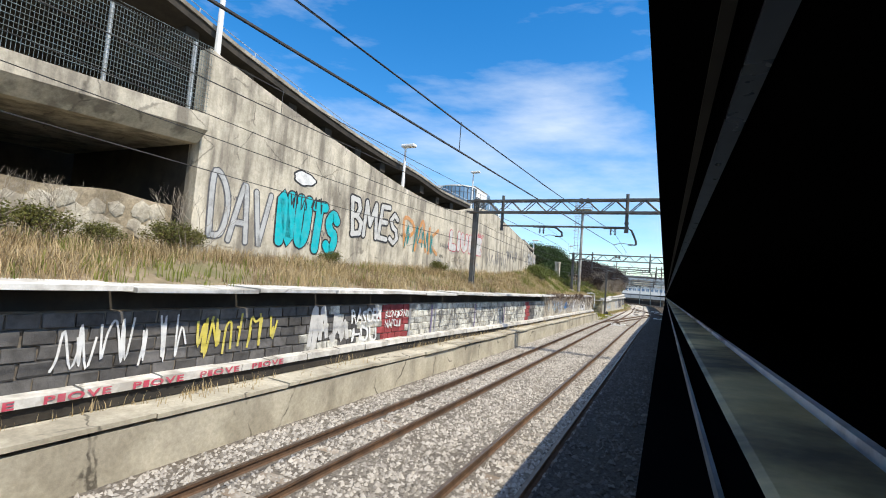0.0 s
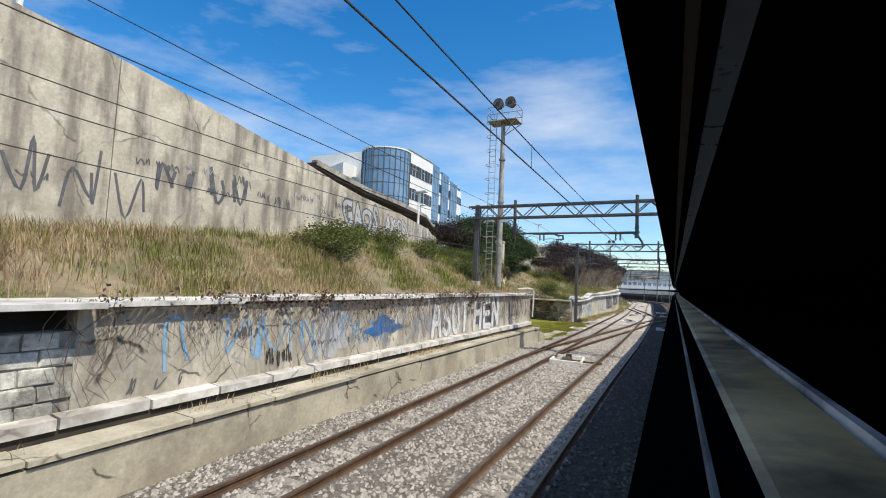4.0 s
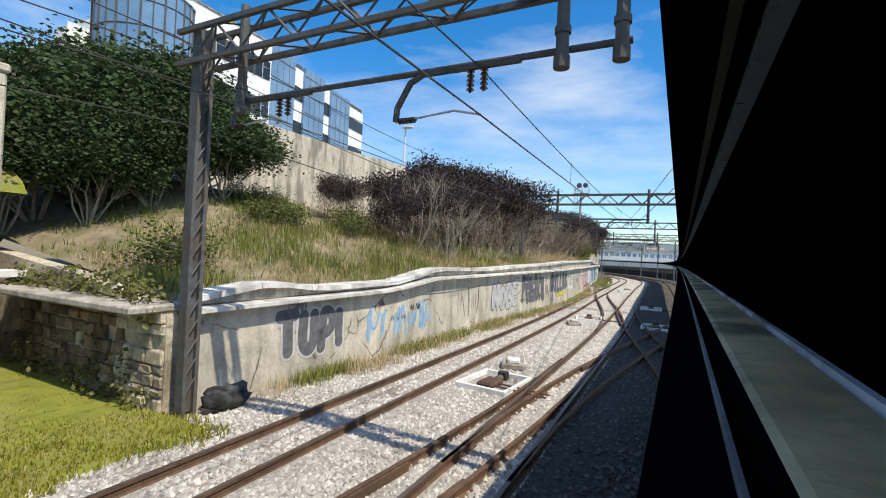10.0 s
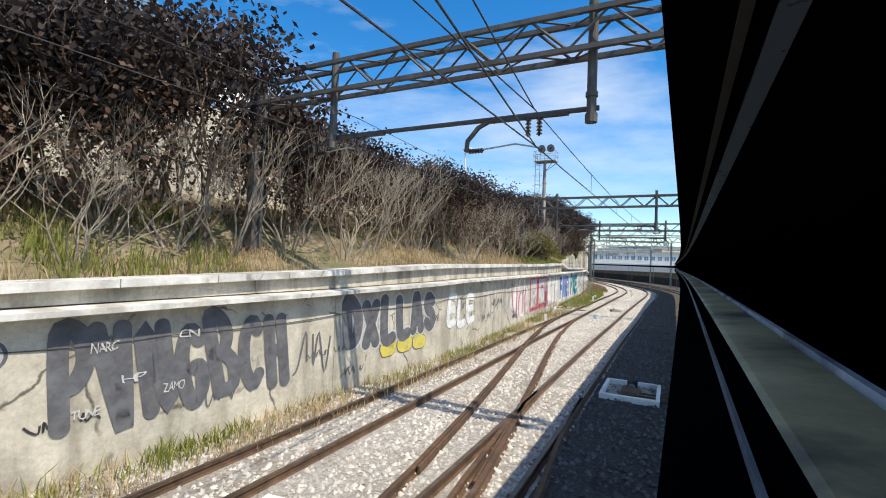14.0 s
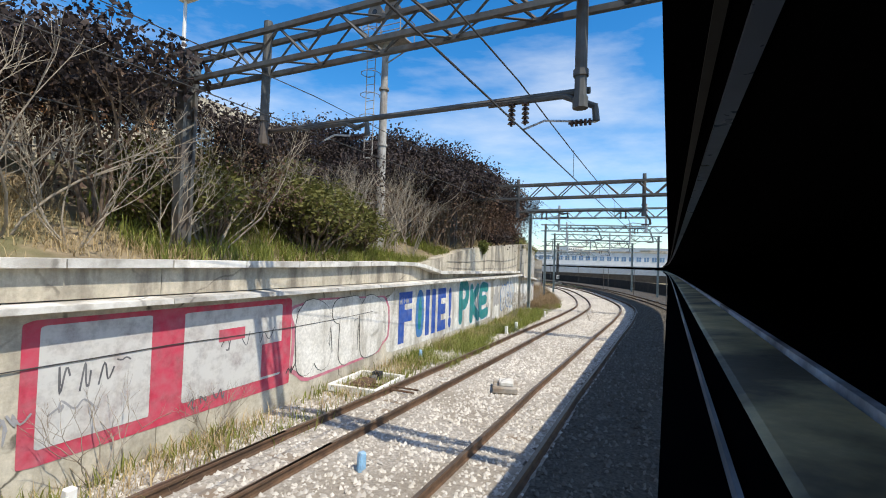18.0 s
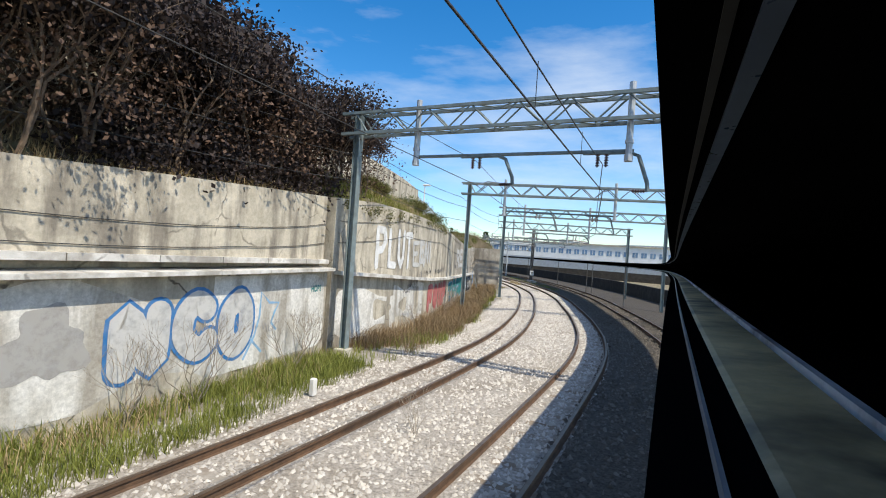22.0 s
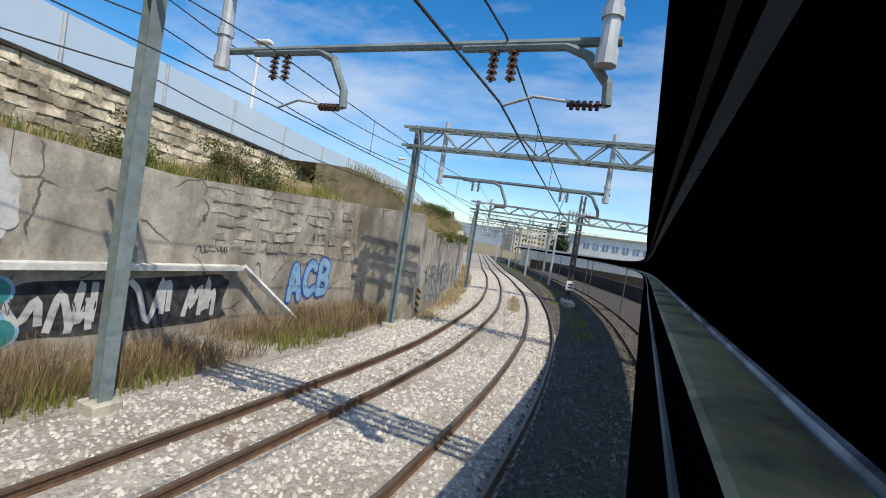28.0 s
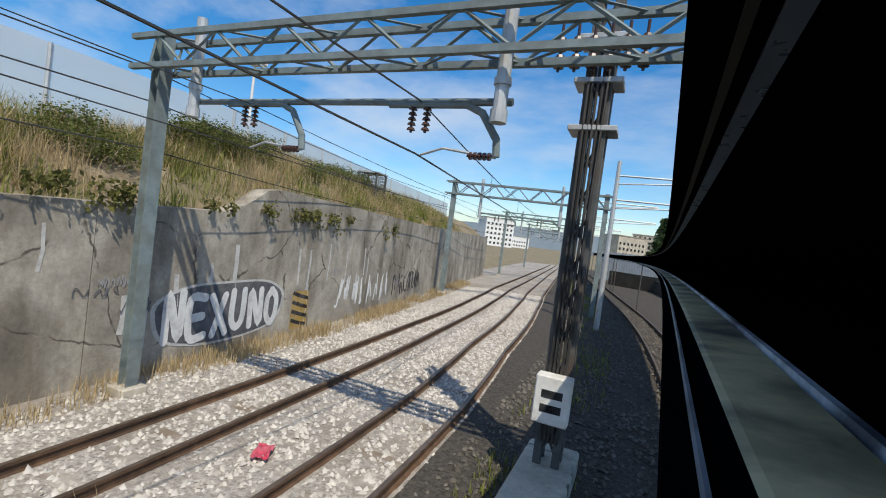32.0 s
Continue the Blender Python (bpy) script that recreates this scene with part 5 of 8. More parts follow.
def strokes(tab, lines, width, ink, parent, proud=0.010, label="", name="graffiti"):
    """Flat brush lines on a wall: rows of (s, z)."""
    bm = bmesh.new()
    inv = top_of(parent).matrix_basis.inverted()
    for pts in lines:
        prev = None
        for i, (s, z) in enumerate(pts):
            a, b = pts[max(i - 1, 0)], pts[min(i + 1, len(pts) - 1)]
            dx, dz = b[0] - a[0], b[1] - a[1]
            n = math.hypot(dx, dz) or 1.0
            ox, oz = -dz / n * width / 2, dx / n * width / 2
            q = [bm.verts.new(inv @ W(s + k * ox, lin(s, tab) - proud, z + k * oz)) for k in (-1, 1)]
            if prev:
                bm.faces.new((prev[0], q[0], q[1], prev[1]))
            prev = q
    return part(name, bm, INK[ink], parent, label)


def scrawl(tab, s0, s1, z0, z1, n, width, ink, parent, seed, label="", proud=0.010):
    """Illegible tag: handwriting that swings up and down along the wall."""
    rnd = random.Random(seed)
    lines = []
    step = (s1 - s0) / n
    for k in range(n):
        x, pts = s0 + step * (k + 0.1), []
        up = rnd.random() < 0.5
        for j in range(rnd.randrange(4, 8)):
            pts.append(Vector((x, rnd.uniform(z0 + 0.6 * (z1 - z0), z1) if up else rnd.uniform(z0, z0 + 0.35 * (z1 - z0)))))
            x += step * rnd.uniform(-0.12, 0.42)
            up = not up if rnd.random() < 0.85 else up
        out = []
        for i in range(len(pts) - 1):
            p0, p1, p2, p3 = pts[max(i - 1, 0)], pts[i], pts[i + 1], pts[min(i + 2, len(pts) - 1)]
            for f in (0.0, 0.25, 0.5, 0.75):
                q = 0.5 * (2 * p1 + (p2 - p0) * f + (2 * p0 - 5 * p1 + 4 * p2 - p3) * f * f + (3 * p1 - p0 - 3 * p2 + p3) * f ** 3)
                out.append((q.x, q.y))
        lines.append(out + [(pts[-1].x, pts[-1].y)])
    return strokes(tab, lines, width, ink, parent, proud, label)


def blob(tab, s0, s1, z0, z1, ink, parent, proud=0.008, seed=0, label="", rough=0.12, n=40, power=2.0):
    """Filled painted patch with an uneven round outline."""
    rnd = random.Random(seed)
    bm = bmesh.new()
    inv = top_of(parent).matrix_basis.inverted()
    cs, cz = (s0 + s1) / 2, (z0 + z1) / 2
    f = [rnd.uniform(0, 6.28) for _ in range(4)]

    def at(a, k):
        r = k * (1 + rough * (math.sin(3 * a + f[0]) + 0.6 * math.sin(7 * a + f[1])))
        c, t = math.cos(a), math.sin(a)
        c, t = abs(c) ** (2 / power) * (1 if c > 0 else -1), abs(t) ** (2 / power) * (1 if t > 0 else -1)
        s = cs + (s1 - s0) / 2 * r * c
        return bm.verts.new(inv @ W(s, lin(s, tab) - proud, cz + (z1 - z0) / 2 * r * t))

    rings = [[at(2 * math.pi * j / n, k) for j in range(n)] for k in (0.02, 0.5, 1.0)]
    for a, b in zip(rings, rings[1:]):
        for j in range(n):
            bm.faces.new((a[j], a[(j + 1) % n], b[(j + 1) % n], b[j]))
    bm.faces.new(rings[0])
    return part("graffiti", bm, INK[ink], parent, label)


G1 = "spray-painted graffiti letters"
sprayed(TALL, 8.4, 10.7, 3.65, 5.4, "DAV", "silver", "dark", tall, "faded grey graffiti letters", 0.2, 0.045, 11)
sprayed(TALL, 10.9, 14.1, 3.65, 5.5, "NUTS", "turquoise", "black", tall, "turquoise graffiti letters with a black outline", 0.42, 0.06, 12, overlap=0.08)
scrawl(TALL, 11.4, 13.4, 5.0, 5.6, 4, 0.05, "black", tall, 73, "black crown above the turquoise letters", 0.024)
blob(TALL, 11.45, 12.6, 5.85, 6.4, "black", tall, 0.010, 4, "painted cloud outline", 0.07)
blob(TALL, 11.53, 12.52, 5.91, 6.34, "white", tall, 0.014, 4, "", 0.07)
sprayed(TALL, 14.7, 18.4, 4.4, 6.0, "BMES", "pale", "black", tall, "white graffiti letters outlined in black", 0.24, 0.075, 13, wild=1.6, rounded=False)
sprayed(TALL, 18.7, 22.6, 4.3, 5.8, "PAK", "orange", None, tall, "faded orange graffiti letters", 0.15, 0.0, 14)
scrawl(TALL, 18.9, 22.4, 4.2, 5.6, 4, 0.09, "teal", tall, 74, "faded green graffiti lines", 0.02)
sprayed(TALL, 23.9, 29.2, 4.75, 5.95, "LIUEE", "pale", "red", tall, "pale boxy graffiti letters outlined in red", 0.34, 0.05, 15, rounded=False, wild=0.5)
words(TALL, 28.0, 29.4, 6.0, 6.25, "KASO", "red", tall, label="small red tag")
scrawl(TALL, 30.0, 35.0, 4.1, 5.6, 5, 0.06, "dark", tall, 8, "thin dark graffiti lines")
scrawl(TALL, 35.0, 38.0, 4.8, 5.9, 4, 0.09, "dark", tall, 9, "dark graffiti tag")
outlined(TALL, 42.6, 45.5, 5.05, 6.15, "GAOS", "silver", "dark", tall, "grey rounded graffiti letters")
outlined(TALL, 46.2, 49.4, 5.2, 6.0, "AKCHN", "pale", "dark", tall, "pale graffiti letters with a dark edge")
scrawl(TALL, 50.5, 58.0, 5.3, 6.2, 8, 0.06, "grey", tall, 12, "faint grey graffiti")
scrawl(TALL, 113.0, 121.0, 6.6, 8.0, 7, 0.3, "sky", tall, 13, "faded coloured graffiti")
scrawl(TALL, 113.0, 121.0, 6.7, 8.0, 6, 0.2, "orange", tall, 14, "", 0.013)
scrawl(TALL, 146.5, 153.5, 6.5, 7.5, 7, 0.05, "dark", tall, 15, "thin dark tags")

KERB_FACE = [(a, b - 0.285) for a, b in BACK]
for k in range(6):
    words(KERB_FACE, 1.1 + 1.2 * k, 2.0 + 1.2 * k, 0.80, 0.915, "PIOVE", "red", wall_a, 0.002, 0.03, name="lettering", label="red painted word on a kerb stone", wild=False)
scrawl(BACK, 3.6, 5.8, 1.1, 2.0, 7, 0.035, "white", wall_a, 20, "white tag on dark blocks", 0.03)
scrawl(BACK, 5.9, 8.0, 1.1, 1.95, 7, 0.05, "yellow", wall_a, 21, "yellow graffiti on dark blocks", 0.03)
scrawl(BACK, 9.0, 10.6, 0.95, 2.0, 4, 0.14, "pale", wall_a, 22, "pale graffiti on dark blocks", 0.03)
words(BACK, 10.7, 12.2, 1.5, 1.95, "RASOEM", "white", wall_a, 0.03, 0.02, label="white letters on dark blocks")
words(BACK, 10.8, 12.0, 0.98, 1.4, "HDU", "white", wall_a, 0.03, 0.01, label="white letters on dark blocks")
words(BACK, 12.45, 13.9, 1.62, 1.85, "BUONGIORNO", "white", wall_a, 0.03, 0.005, label="white greeting on a red panel")
words(BACK, 12.45, 13.4, 1.3, 1.55, "NAPOLI", "white", wall_a, 0.03, 0.005, label="white word on a red panel")
for k, s in enumerate((14.0, 15.6, 15.9, 19.6, 22.5, 23.4)):
    strokes(BACK, [[(s, 0.95), (s + 0.03, 1.5), (s, 2.0)]], 0.12, "purple" if k % 2 else "grey", wall_a, 0.03, "worn purple stroke")
scrawl(BACK, 16.2, 25.8, 1.0, 2.0, 14, 0.035, "dark", wall_a, 23, "dark scribbles on whitewashed blocks", 0.03)
scrawl(BACK, 33.0, 41.0, 1.2, 2.2, 8, 0.06, "sky", wall_a, 24, "faded blue graffiti")
scrawl(BACK, 36.0, 44.0, 0.95, 2.0, 7, 0.14, "grey", wall_a, 25, "faded grey graffiti")
sprayed(BACK, 42.2, 45.3, 0.98, 2.3, "ASOT", "white", "grey", wall_a, "large worn white graffiti letters", 0.26, 0.03, 16, wild=0.5)
blob(BACK, 38.6, 40.2, 1.35, 1.85, "blue2", wall_a, 0.012, 75, "faded blue painted shape", 0.25)
blob(BACK, 36.6, 37.8, 1.0, 2.2, "silver", wall_a, 0.010, 76, "faded grey painted figure", 0.15)
blob(BACK, 46.0, 48.4, 1.05, 2.25, "dark", wall_a, 0.008, 77, "dark patch behind the white letters", 0.12, power=4.0)
sprayed(BACK, 45.7, 48.7, 0.95, 2.33, "HEN", "white", None, wall_a, "white block letters with black shadow", 0.25, 0.0, 17, 0.014, wild=0.7, rounded=False)
scrawl(BACK, 48.8, 53.2, 1.0, 2.25, 8, 0.025, "dark", wall_a, 26, "thin dark scribbles")

sprayed(WALL_B, 71.7, 74.0, 0.3, 1.5, "TUP!", "dark", "pale", wall_b, "dark graffiti letters with a pale edge", 0.42, 0.06, 18, overlap=0.1)
scrawl(WALL_B, 75.0, 78.6, 0.2, 1.3, 5, 0.10, "sky", wall_b, 30, "light blue graffiti loops")
scrawl(WALL_B, 81.0, 83.0, 0.4, 1.7, 3, 0.03, "dark", wall_b, 31, "thin black tag")
sprayed(WALL_B, 84.2, 87.9, 0.35, 1.65, "NOBE", "silver", "dark", wall_b, "grey graffiti letters with a dark outline", 0.34, 0.045, 19, overlap=0.08, wild=1.5)
sprayed(WALL_B, 88.4, 92.3, 0.4, 1.85, "PVNGBCH", "dark", None, wall_b, "dark grey bulging letters", 0.42, 0.0, 20, overlap=0.05, lean=-0.1)
for k, (a, z) in enumerate(((88.7, 0.62), (89.3, 1.0), (89.9, 0.75), (88.9, 1.5), (90.1, 1.55))):
    words(WALL_B, a, a + 0.34, z, z + 0.13, ("TUNE", "HP", "ZAMO", "NARC", "CN")[k], "pale", wall_b, 0.03, 0.0, label="small white tag")
scrawl(WALL_B, 92.4, 93.4, 0.4, 1.4, 2, 0.05, "dark", wall_b, 78, "thin dark tag")
sprayed(WALL_B, 93.8, 97.9, 0.75, 2.0, "DXLLAS", "dark", "pale", wall_b, "dark purple-grey graffiti letters with a pale edge", 0.44, 0.05, 21, overlap=0.08)
sprayed(WALL_B, 95.2, 97.4, 0.4, 0.82, "UUL", "yellow", "dark", wall_b, "yellow graffiti blocks outlined in black", 0.5, 0.025, 22)
sprayed(WALL_B, 98.7, 101.2, 0.7, 1.7, "ELE", "white", None, wall_b, "patchy white graffiti letters", 0.3, 0.0, 23, wild=1.5)
scrawl(WALL_B, 101.5, 105.8, 0.5, 1.8, 6, 0.07, "faint", wall_b, 34, "faint grey graffiti")
blob(WALL_B, 106.0, 109.5, 0.15, 2.05, "wash", wall_b, 0.008, 35, "white bubble graffiti")
scrawl(WALL_B, 106.0, 109.3, 0.25, 1.95, 5, 0.07, "pink", wall_b, 36, "pink bubble outlines", 0.013)
blob(WALL_B, 109.8, 114.6, 0.25, 2.08, "red", wall_b, 0.008, 37, "red graffiti panel", 0.004, power=40.0)
blob(WALL_B, 109.98, 111.45, 0.45, 2.0, "pale", wall_b, 0.013, 38, "pale square in the red frame", 0.004, power=40.0)
blob(WALL_B, 112.0, 114.3, 0.5, 1.98, "pale", wall_b, 0.013, 39, "pale square in the red frame", 0.004, power=40.0)
blob(WALL_B, 112.7, 113.3, 1.4, 1.62, "red", wall_b, 0.017, 70, "red block", 0.004, power=40.0)
blob(WALL_B, 113.75, 114.35, 0.55, 1.2, "red", wall_b, 0.017, 71, "red block", 0.004, power=40.0)
blob(WALL_B, 114.5, 118.9, 0.2, 2.0, "pink", wall_b, 0.007, 79, "pink edge of the white letters", 0.05, power=5.0)
blob(WALL_B, 114.6, 118.8, 0.27, 1.95, "wash", wall_b, 0.010, 79, "", 0.05, power=5.0)
sprayed(WALL_B, 114.7, 118.7, 0.25, 1.95, "RTB", "wash", "black", wall_b, "white graffiti letters with a thin black outline", 0.46, 0.016, 24, 0.013, overlap=0.06, wild=0.8)
scrawl(WALL_B, 115.0, 118.6, 0.4, 1.7, 5, 0.02, "black", wall_b, 72, "thin black inner lines", 0.02)
blob(WALL_B, 118.8, 130.0, 0.1, 2.12, "wash", wall_b, 0.006, 40, "whitewashed stretch of wall", 0.02, power=9.0)
for ch, a, b in (("F", 119.6, 120.74), ("I", 121.68, 122.12), ("I", 122.24, 122.7), ("E", 122.82, 123.8), ("!", 123.95, 124.35)):
    words(WALL_B, a, b, 0.3, 1.95, ch, "blue", wall_b, 0.012, 0.05, label="bold blue painted letter", wild=False)
blob(WALL_B, 120.86, 121.54, 0.3, 1.95, "blue2", wall_b, 0.012, 81, "solid blue painted oval letter", 0.02, power=2.6)
blob(WALL_B, 121.05, 121.35, 0.55, 1.7, "teal", wall_b, 0.016, 81, "", 0.03)
sprayed(WALL_B, 125.1, 129.5, 0.2, 2.0, "PKE", "teal", "sky", wall_b, "bold teal painted letters with a pale blue edge", 0.3, 0.03, 25, overlap=0.04, wild=1.2)
blob(WALL_B, 130.5, 131.6, 0.6, 1.7, "faint", wall_b, 0.009, 83, "faded paint patch", 0.2)
blob(WALL_B, 130.3, 138.2, 0.0, 2.12, "wash", wall_b, 0.006, 41, "white painted stretch of wall", 0.02, power=12.0)
sprayed(WALL_B, 131.9, 135.4, 0.4, 1.85, "NCO", "pale", "blue2", wall_b, "white bubble letters with blue shading", 0.42, 0.07, 26, wild=1.2)
strokes(WALL_B, [[(135.1, 0.2), (135.45, 0.7), (135.6, 1.15), (135.62, 1.72), (135.95, 1.45), (136.3, 1.42), (136.15, 1.2), (136.05, 0.95), (136.25, 0.75)], [(135.2, 0.75), (135.5, 0.5), (135.75, 0.28)]], 0.06, "sky", wall_b, 0.012, "light blue brush lines")
words(WALL_B, 137.62, 138.12, 1.6, 1.79, "HOPS", "teal", wall_b, 0.012, 0.03, label="small green tag", wild=False)

sprayed(WALL_E, 145.2, 147.5, 2.3, 3.4, "EN", "pale", None, wall_e, "fainter white painted letters", 0.16, 0.0, 28, wild=0.8, rounded=False)
sprayed(WALL_E, 141.0, 145.1, 2.2, 3.7, "PLUT", "white", None, wall_e, "large white painted letters", 0.26, 0.0, 27, wild=0.4, rounded=False)
sprayed(WALL_E, 146.3, 148.6, 2.4, 3.45, "ENI", "pale", None, wall_e, "fainter white painted letters", 0.26, 0.0, 28, wild=0.4, rounded=False)
blob(WALL_E, 138.9, 147.5, 0.0, 1.62, "wash", wall_e, 0.006, 43, "grey-white painted stretch below the ledge", 0.02, power=9.0)
sprayed(WALL_E, 148.4, 153.6, 0.05, 1.4, "FOIIF", "coral", None, wall_e, "faded red block letters", 0.42, 0.0, 29, wild=0.5, rounded=False)
scrawl(WALL_E, 147.6, 149.0, 1.85, 2.15, 5, 0.03, "black", wall_e, 44, "small black tag")
scrawl(WALL_E, 150.0, 151.8, 1.85, 2.1, 5, 0.03, "black", wall_e, 45, "small black tag")
sprayed(WALL_E, 154.6, 162.3, 0.1, 1.3, "TOCEE", "teal", "sky", wall_e, "faded teal letters below the ledge", 0.3, 0.06, 30, wild=1.2)
sprayed(WALL_E, 157.4, 162.2, 2.0, 3.3, "REM", "pale", None, wall_e, "faded white letters", 0.2, 0.0, 31, rounded=False)
blob(WALL_E, 161.2, 162.2, 1.8, 2.9, "pale", wall_e, 0.010, 46, "white painted patch", 0.12)
blob(WALL_E, 161.9, 167.0, 0.05, 1.15, "black", wall_e, 0.008, 84, "black painted strip below the ledge", 0.06, power=6.0)
scrawl(WALL_E, 162.0, 166.9, 0.15, 1.1, 7, 0.13, "pale", wall_e, 85, "white shapes on the black strip", 0.014)
sprayed(WALL_E, 169.4, 171.9, 0.3, 1.45, "ACB", "sky", "blue", wall_e, "light blue graffiti letters outlined in dark blue", 0.3, 0.06, 32, 0.03)
sprayed(WALL_F, 179.2, 183.7, 0.3, 1.55, "HOSHES", "faint", "dark", wall_f, "grey bubble letters outlined in dark grey", 0.34, 0.035, 33, 0.03, overlap=0.06, wild=1.5)
sprayed(WALL_F, 175.2, 179.1, 0.95, 1.65, "KARCHIS", None, "dark", wall_f, "thin dark scribbled letters", 0.06, 0.02, 35, 0.02, wild=2.0)
sprayed(WALL_F, 175.6, 178.9, 0.3, 0.95, "EANSB", None, "grey", wall_f, "thin grey scribbled letters", 0.06, 0.03, 36, 0.02, wild=2.0)

blob(WALL_F, 187.9, 191.9, 0.0, 1.35, "pale", wall_f, 0.008, 52, "oval white graffiti panel", 0.02, power=2.8)
blob(WALL_F, 188.0, 191.8, 0.05, 1.3, "dark", wall_f, 0.010, 52, "", 0.02, power=2.8)
sprayed(WALL_F, 188.1, 191.7, 0.15, 1.2, "NEXUNO", "white", None, wall_f, "white letters in an oval", 0.3, 0.0, 34, 0.014)
scrawl(WALL_F, 194.6, 199.5, 0.1, 1.2, 8, 0.08, "white", wall_f, 53, "white and grey graffiti")
scrawl(WALL_F, 199.6, 204.0, 0.1, 1.1, 6, 0.08, "black", wall_f, 54, "dark graffiti")
for a, wd in ((174.15, 0.72), (192.3, 0.8)):
    blob(WALL_F, a, a + wd, -0.15, 0.9, "hazard", wall_f, 0.008, 60, "faded yellow warning panel", 0.01, power=12.0)
    for k in range(4):
        z = -0.08 + 0.25 * k
        strokes(WALL_F, [[(a + 0.03, z + 0.2), (a + 0.5 * wd, z + 0.09), (a + wd - 0.03, z)]], 0.1, "black", wall_f, 0.012, "black warning stripe")
for k, (tab, wall, a, b, z0, z1) in enumerate(((TALL, tall, 8.6, 34, 3.7, 5.4), (TALL, tall, 34, 50, 5.0, 6.0), (BACK, wall_a, 32, 53, 1.0, 2.2), (WALL_B, wall_b, 71, 105, 0.2, 1.7), (WALL_B, wall_b, 105, 138, 0.2, 1.9), (WALL_E, wall_e, 139, 172, 0.2, 2.6), (WALL_F, wall_f, 175, 205, 0.2, 1.8))):
    q = random.Random(300 + k)
    for j in range(16):
        s, z = q.uniform(a, b - 1.5), q.uniform(z0, z1 - 0.35)
        scrawl(tab, s, s + q.uniform(0.5, 1.4), z, z + q.uniform(0.15, 0.4), q.randrange(3, 6), q.uniform(0.014, 0.03), q.choice(("dark", "black", "grey", "dark")), wall, 400 + 20 * k + j, "small thin tag", 0.016)
q = random.Random(91)
for k in range(26):
    s = q.uniform(174.4, 199)
    z = q.uniform(0.9, 2.4)
    strokes(WALL_F, [[(s, z), (s + 0.02, z - 0.4), (s + q.uniform(-0.05, 0.05), z - q.uniform(0.5, 1.2))]], q.uniform(0.03, 0.14), "pale", wall_f, 0.006, "white paint drip", "paint_drip")

# ---- stone blocks and slabs of the walls ----
def block_mesh(name, lx, ly, lz, mat, seed, jit=0.009):
    rnd = random.Random(seed)
    bm = bmesh.new()
    box(bm, -lx / 2, lx / 2, -ly, 0, -lz / 2, lz / 2, 0.014)
    for v in bm.verts:
        v.co += Vector((rnd.uniform(-1, 1), rnd.uniform(-1, 1), rnd.uniform(-1, 1))) * jit
    me = bpy.data.meshes.new(name)
    bm.to_mesh(me)
    bm.free()
    me.materials.append(mat)
    return me


def lay_blocks(parent, tab, s0, s1, z0, rows, lx, lz, pick, seed, miss=0.0, depth=0.1):
    """Courses of blocks on a wall face; pick(s, z, random) names the material."""
    rnd = random.Random(seed)
    meshes = {}
    inv = top_of(parent).matrix_basis.inverted()
    for r in range(rows):
        s = s0 + (lx / 2 if r % 2 else 0)
        while s < s1:
            if rnd.random() >= miss:
                key = (pick(s, r, rnd), rnd.randrange(7))
                if key not in meshes:
                    meshes[key] = block_mesh("stone_block", lx - 0.025, depth, lz - 0.022, M[key[0]], len(meshes), 0.04 if key[0] in ("tufa", "block_grey") else 0.014)
                ob = new("stone_block", meshes[key])
                ob.parent = parent
                d = (W(s + 0.4, lin(s + 0.4, tab), 0) - W(s - 0.4, lin(s - 0.4, tab), 0))
                ob.matrix_basis = inv @ Matrix.Translation(W(s, lin(s, tab) - rnd.uniform(0.0, 0.018) + depth, (z0(s) if callable(z0) else z0) + lz * (r + 0.5))) @ Matrix.Rotation(math.atan2(d.y, d.x), 4, "Z")
            s += lx


def pick_a(s, r, rnd):
    if s < 8.8:
        return "basalt"
    if s < 12.1:
        return "basalt" if rnd.random() < 0.65 else "block_white"
    if s < 13.95:
        return "block_red"
    if 27.0 < s < 28.0:
        return "block_red"
    if 28.0 < s < 29.3:
        return "basalt"
    return "block_white"


lay_blocks(wall_a, BACK, 2.0, 31.7, 0.9, 5, 0.42, 0.23, pick_a, 1)

ruin = thing("wall_ruin", W(62, 13.8, 0), "crumbling old tufa stone wall overgrown at the top", "wall", kind="structure")
bm = bmesh.new()
sweep(bm, lambda s: [(lin(s, RUIN) + 0.06, -0.4), (lin(s, RUIN) + 0.06, 4.0), (lin(s, RUIN) + 0.7, 4.0), (lin(s, RUIN) + 0.7, -0.4)], 54.2, 68.7, 1.5)
part("wall_core", bm, M["mortar_tufa"], ruin, local=False)
lay_blocks(ruin, RUIN, 55.0, 68.6, 0.1, 17, 0.44, 0.236, lambda s, r, q: "tufa", 2, 0.12, 0.14)
bm = bmesh.new()
sweep(bm, lambda s: [(lin(s, RUIN) - 0.62, 1.95), (lin(s, RUIN) - 0.62, 2.08), (lin(s, RUIN) - 0.09, 2.1), (lin(s, RUIN) - 0.09, 1.95)], 54.4, 69.3, 1.0)
part("ledge", bm, M["kerb"], ruin, "broken pale ledge", local=False)
pillar = thing("stone_pillar", W(68.6, 14.6, 3.6), "square weathered stone pillar on the ruin", "pillar")
bm = bmesh.new()
box(bm, -0.33, 0.33, -0.33, 0.33, 0, 3.1, 0.05, m=Matrix.Rotation(heading(68), 4, "Z"))
box(bm, -0.38, 0.38, -0.38, 0.38, 3.1, 3.32, 0.05, m=Matrix.Rotation(heading(68), 4, "Z"))
part("shaft", bm, M["concrete"], pillar)

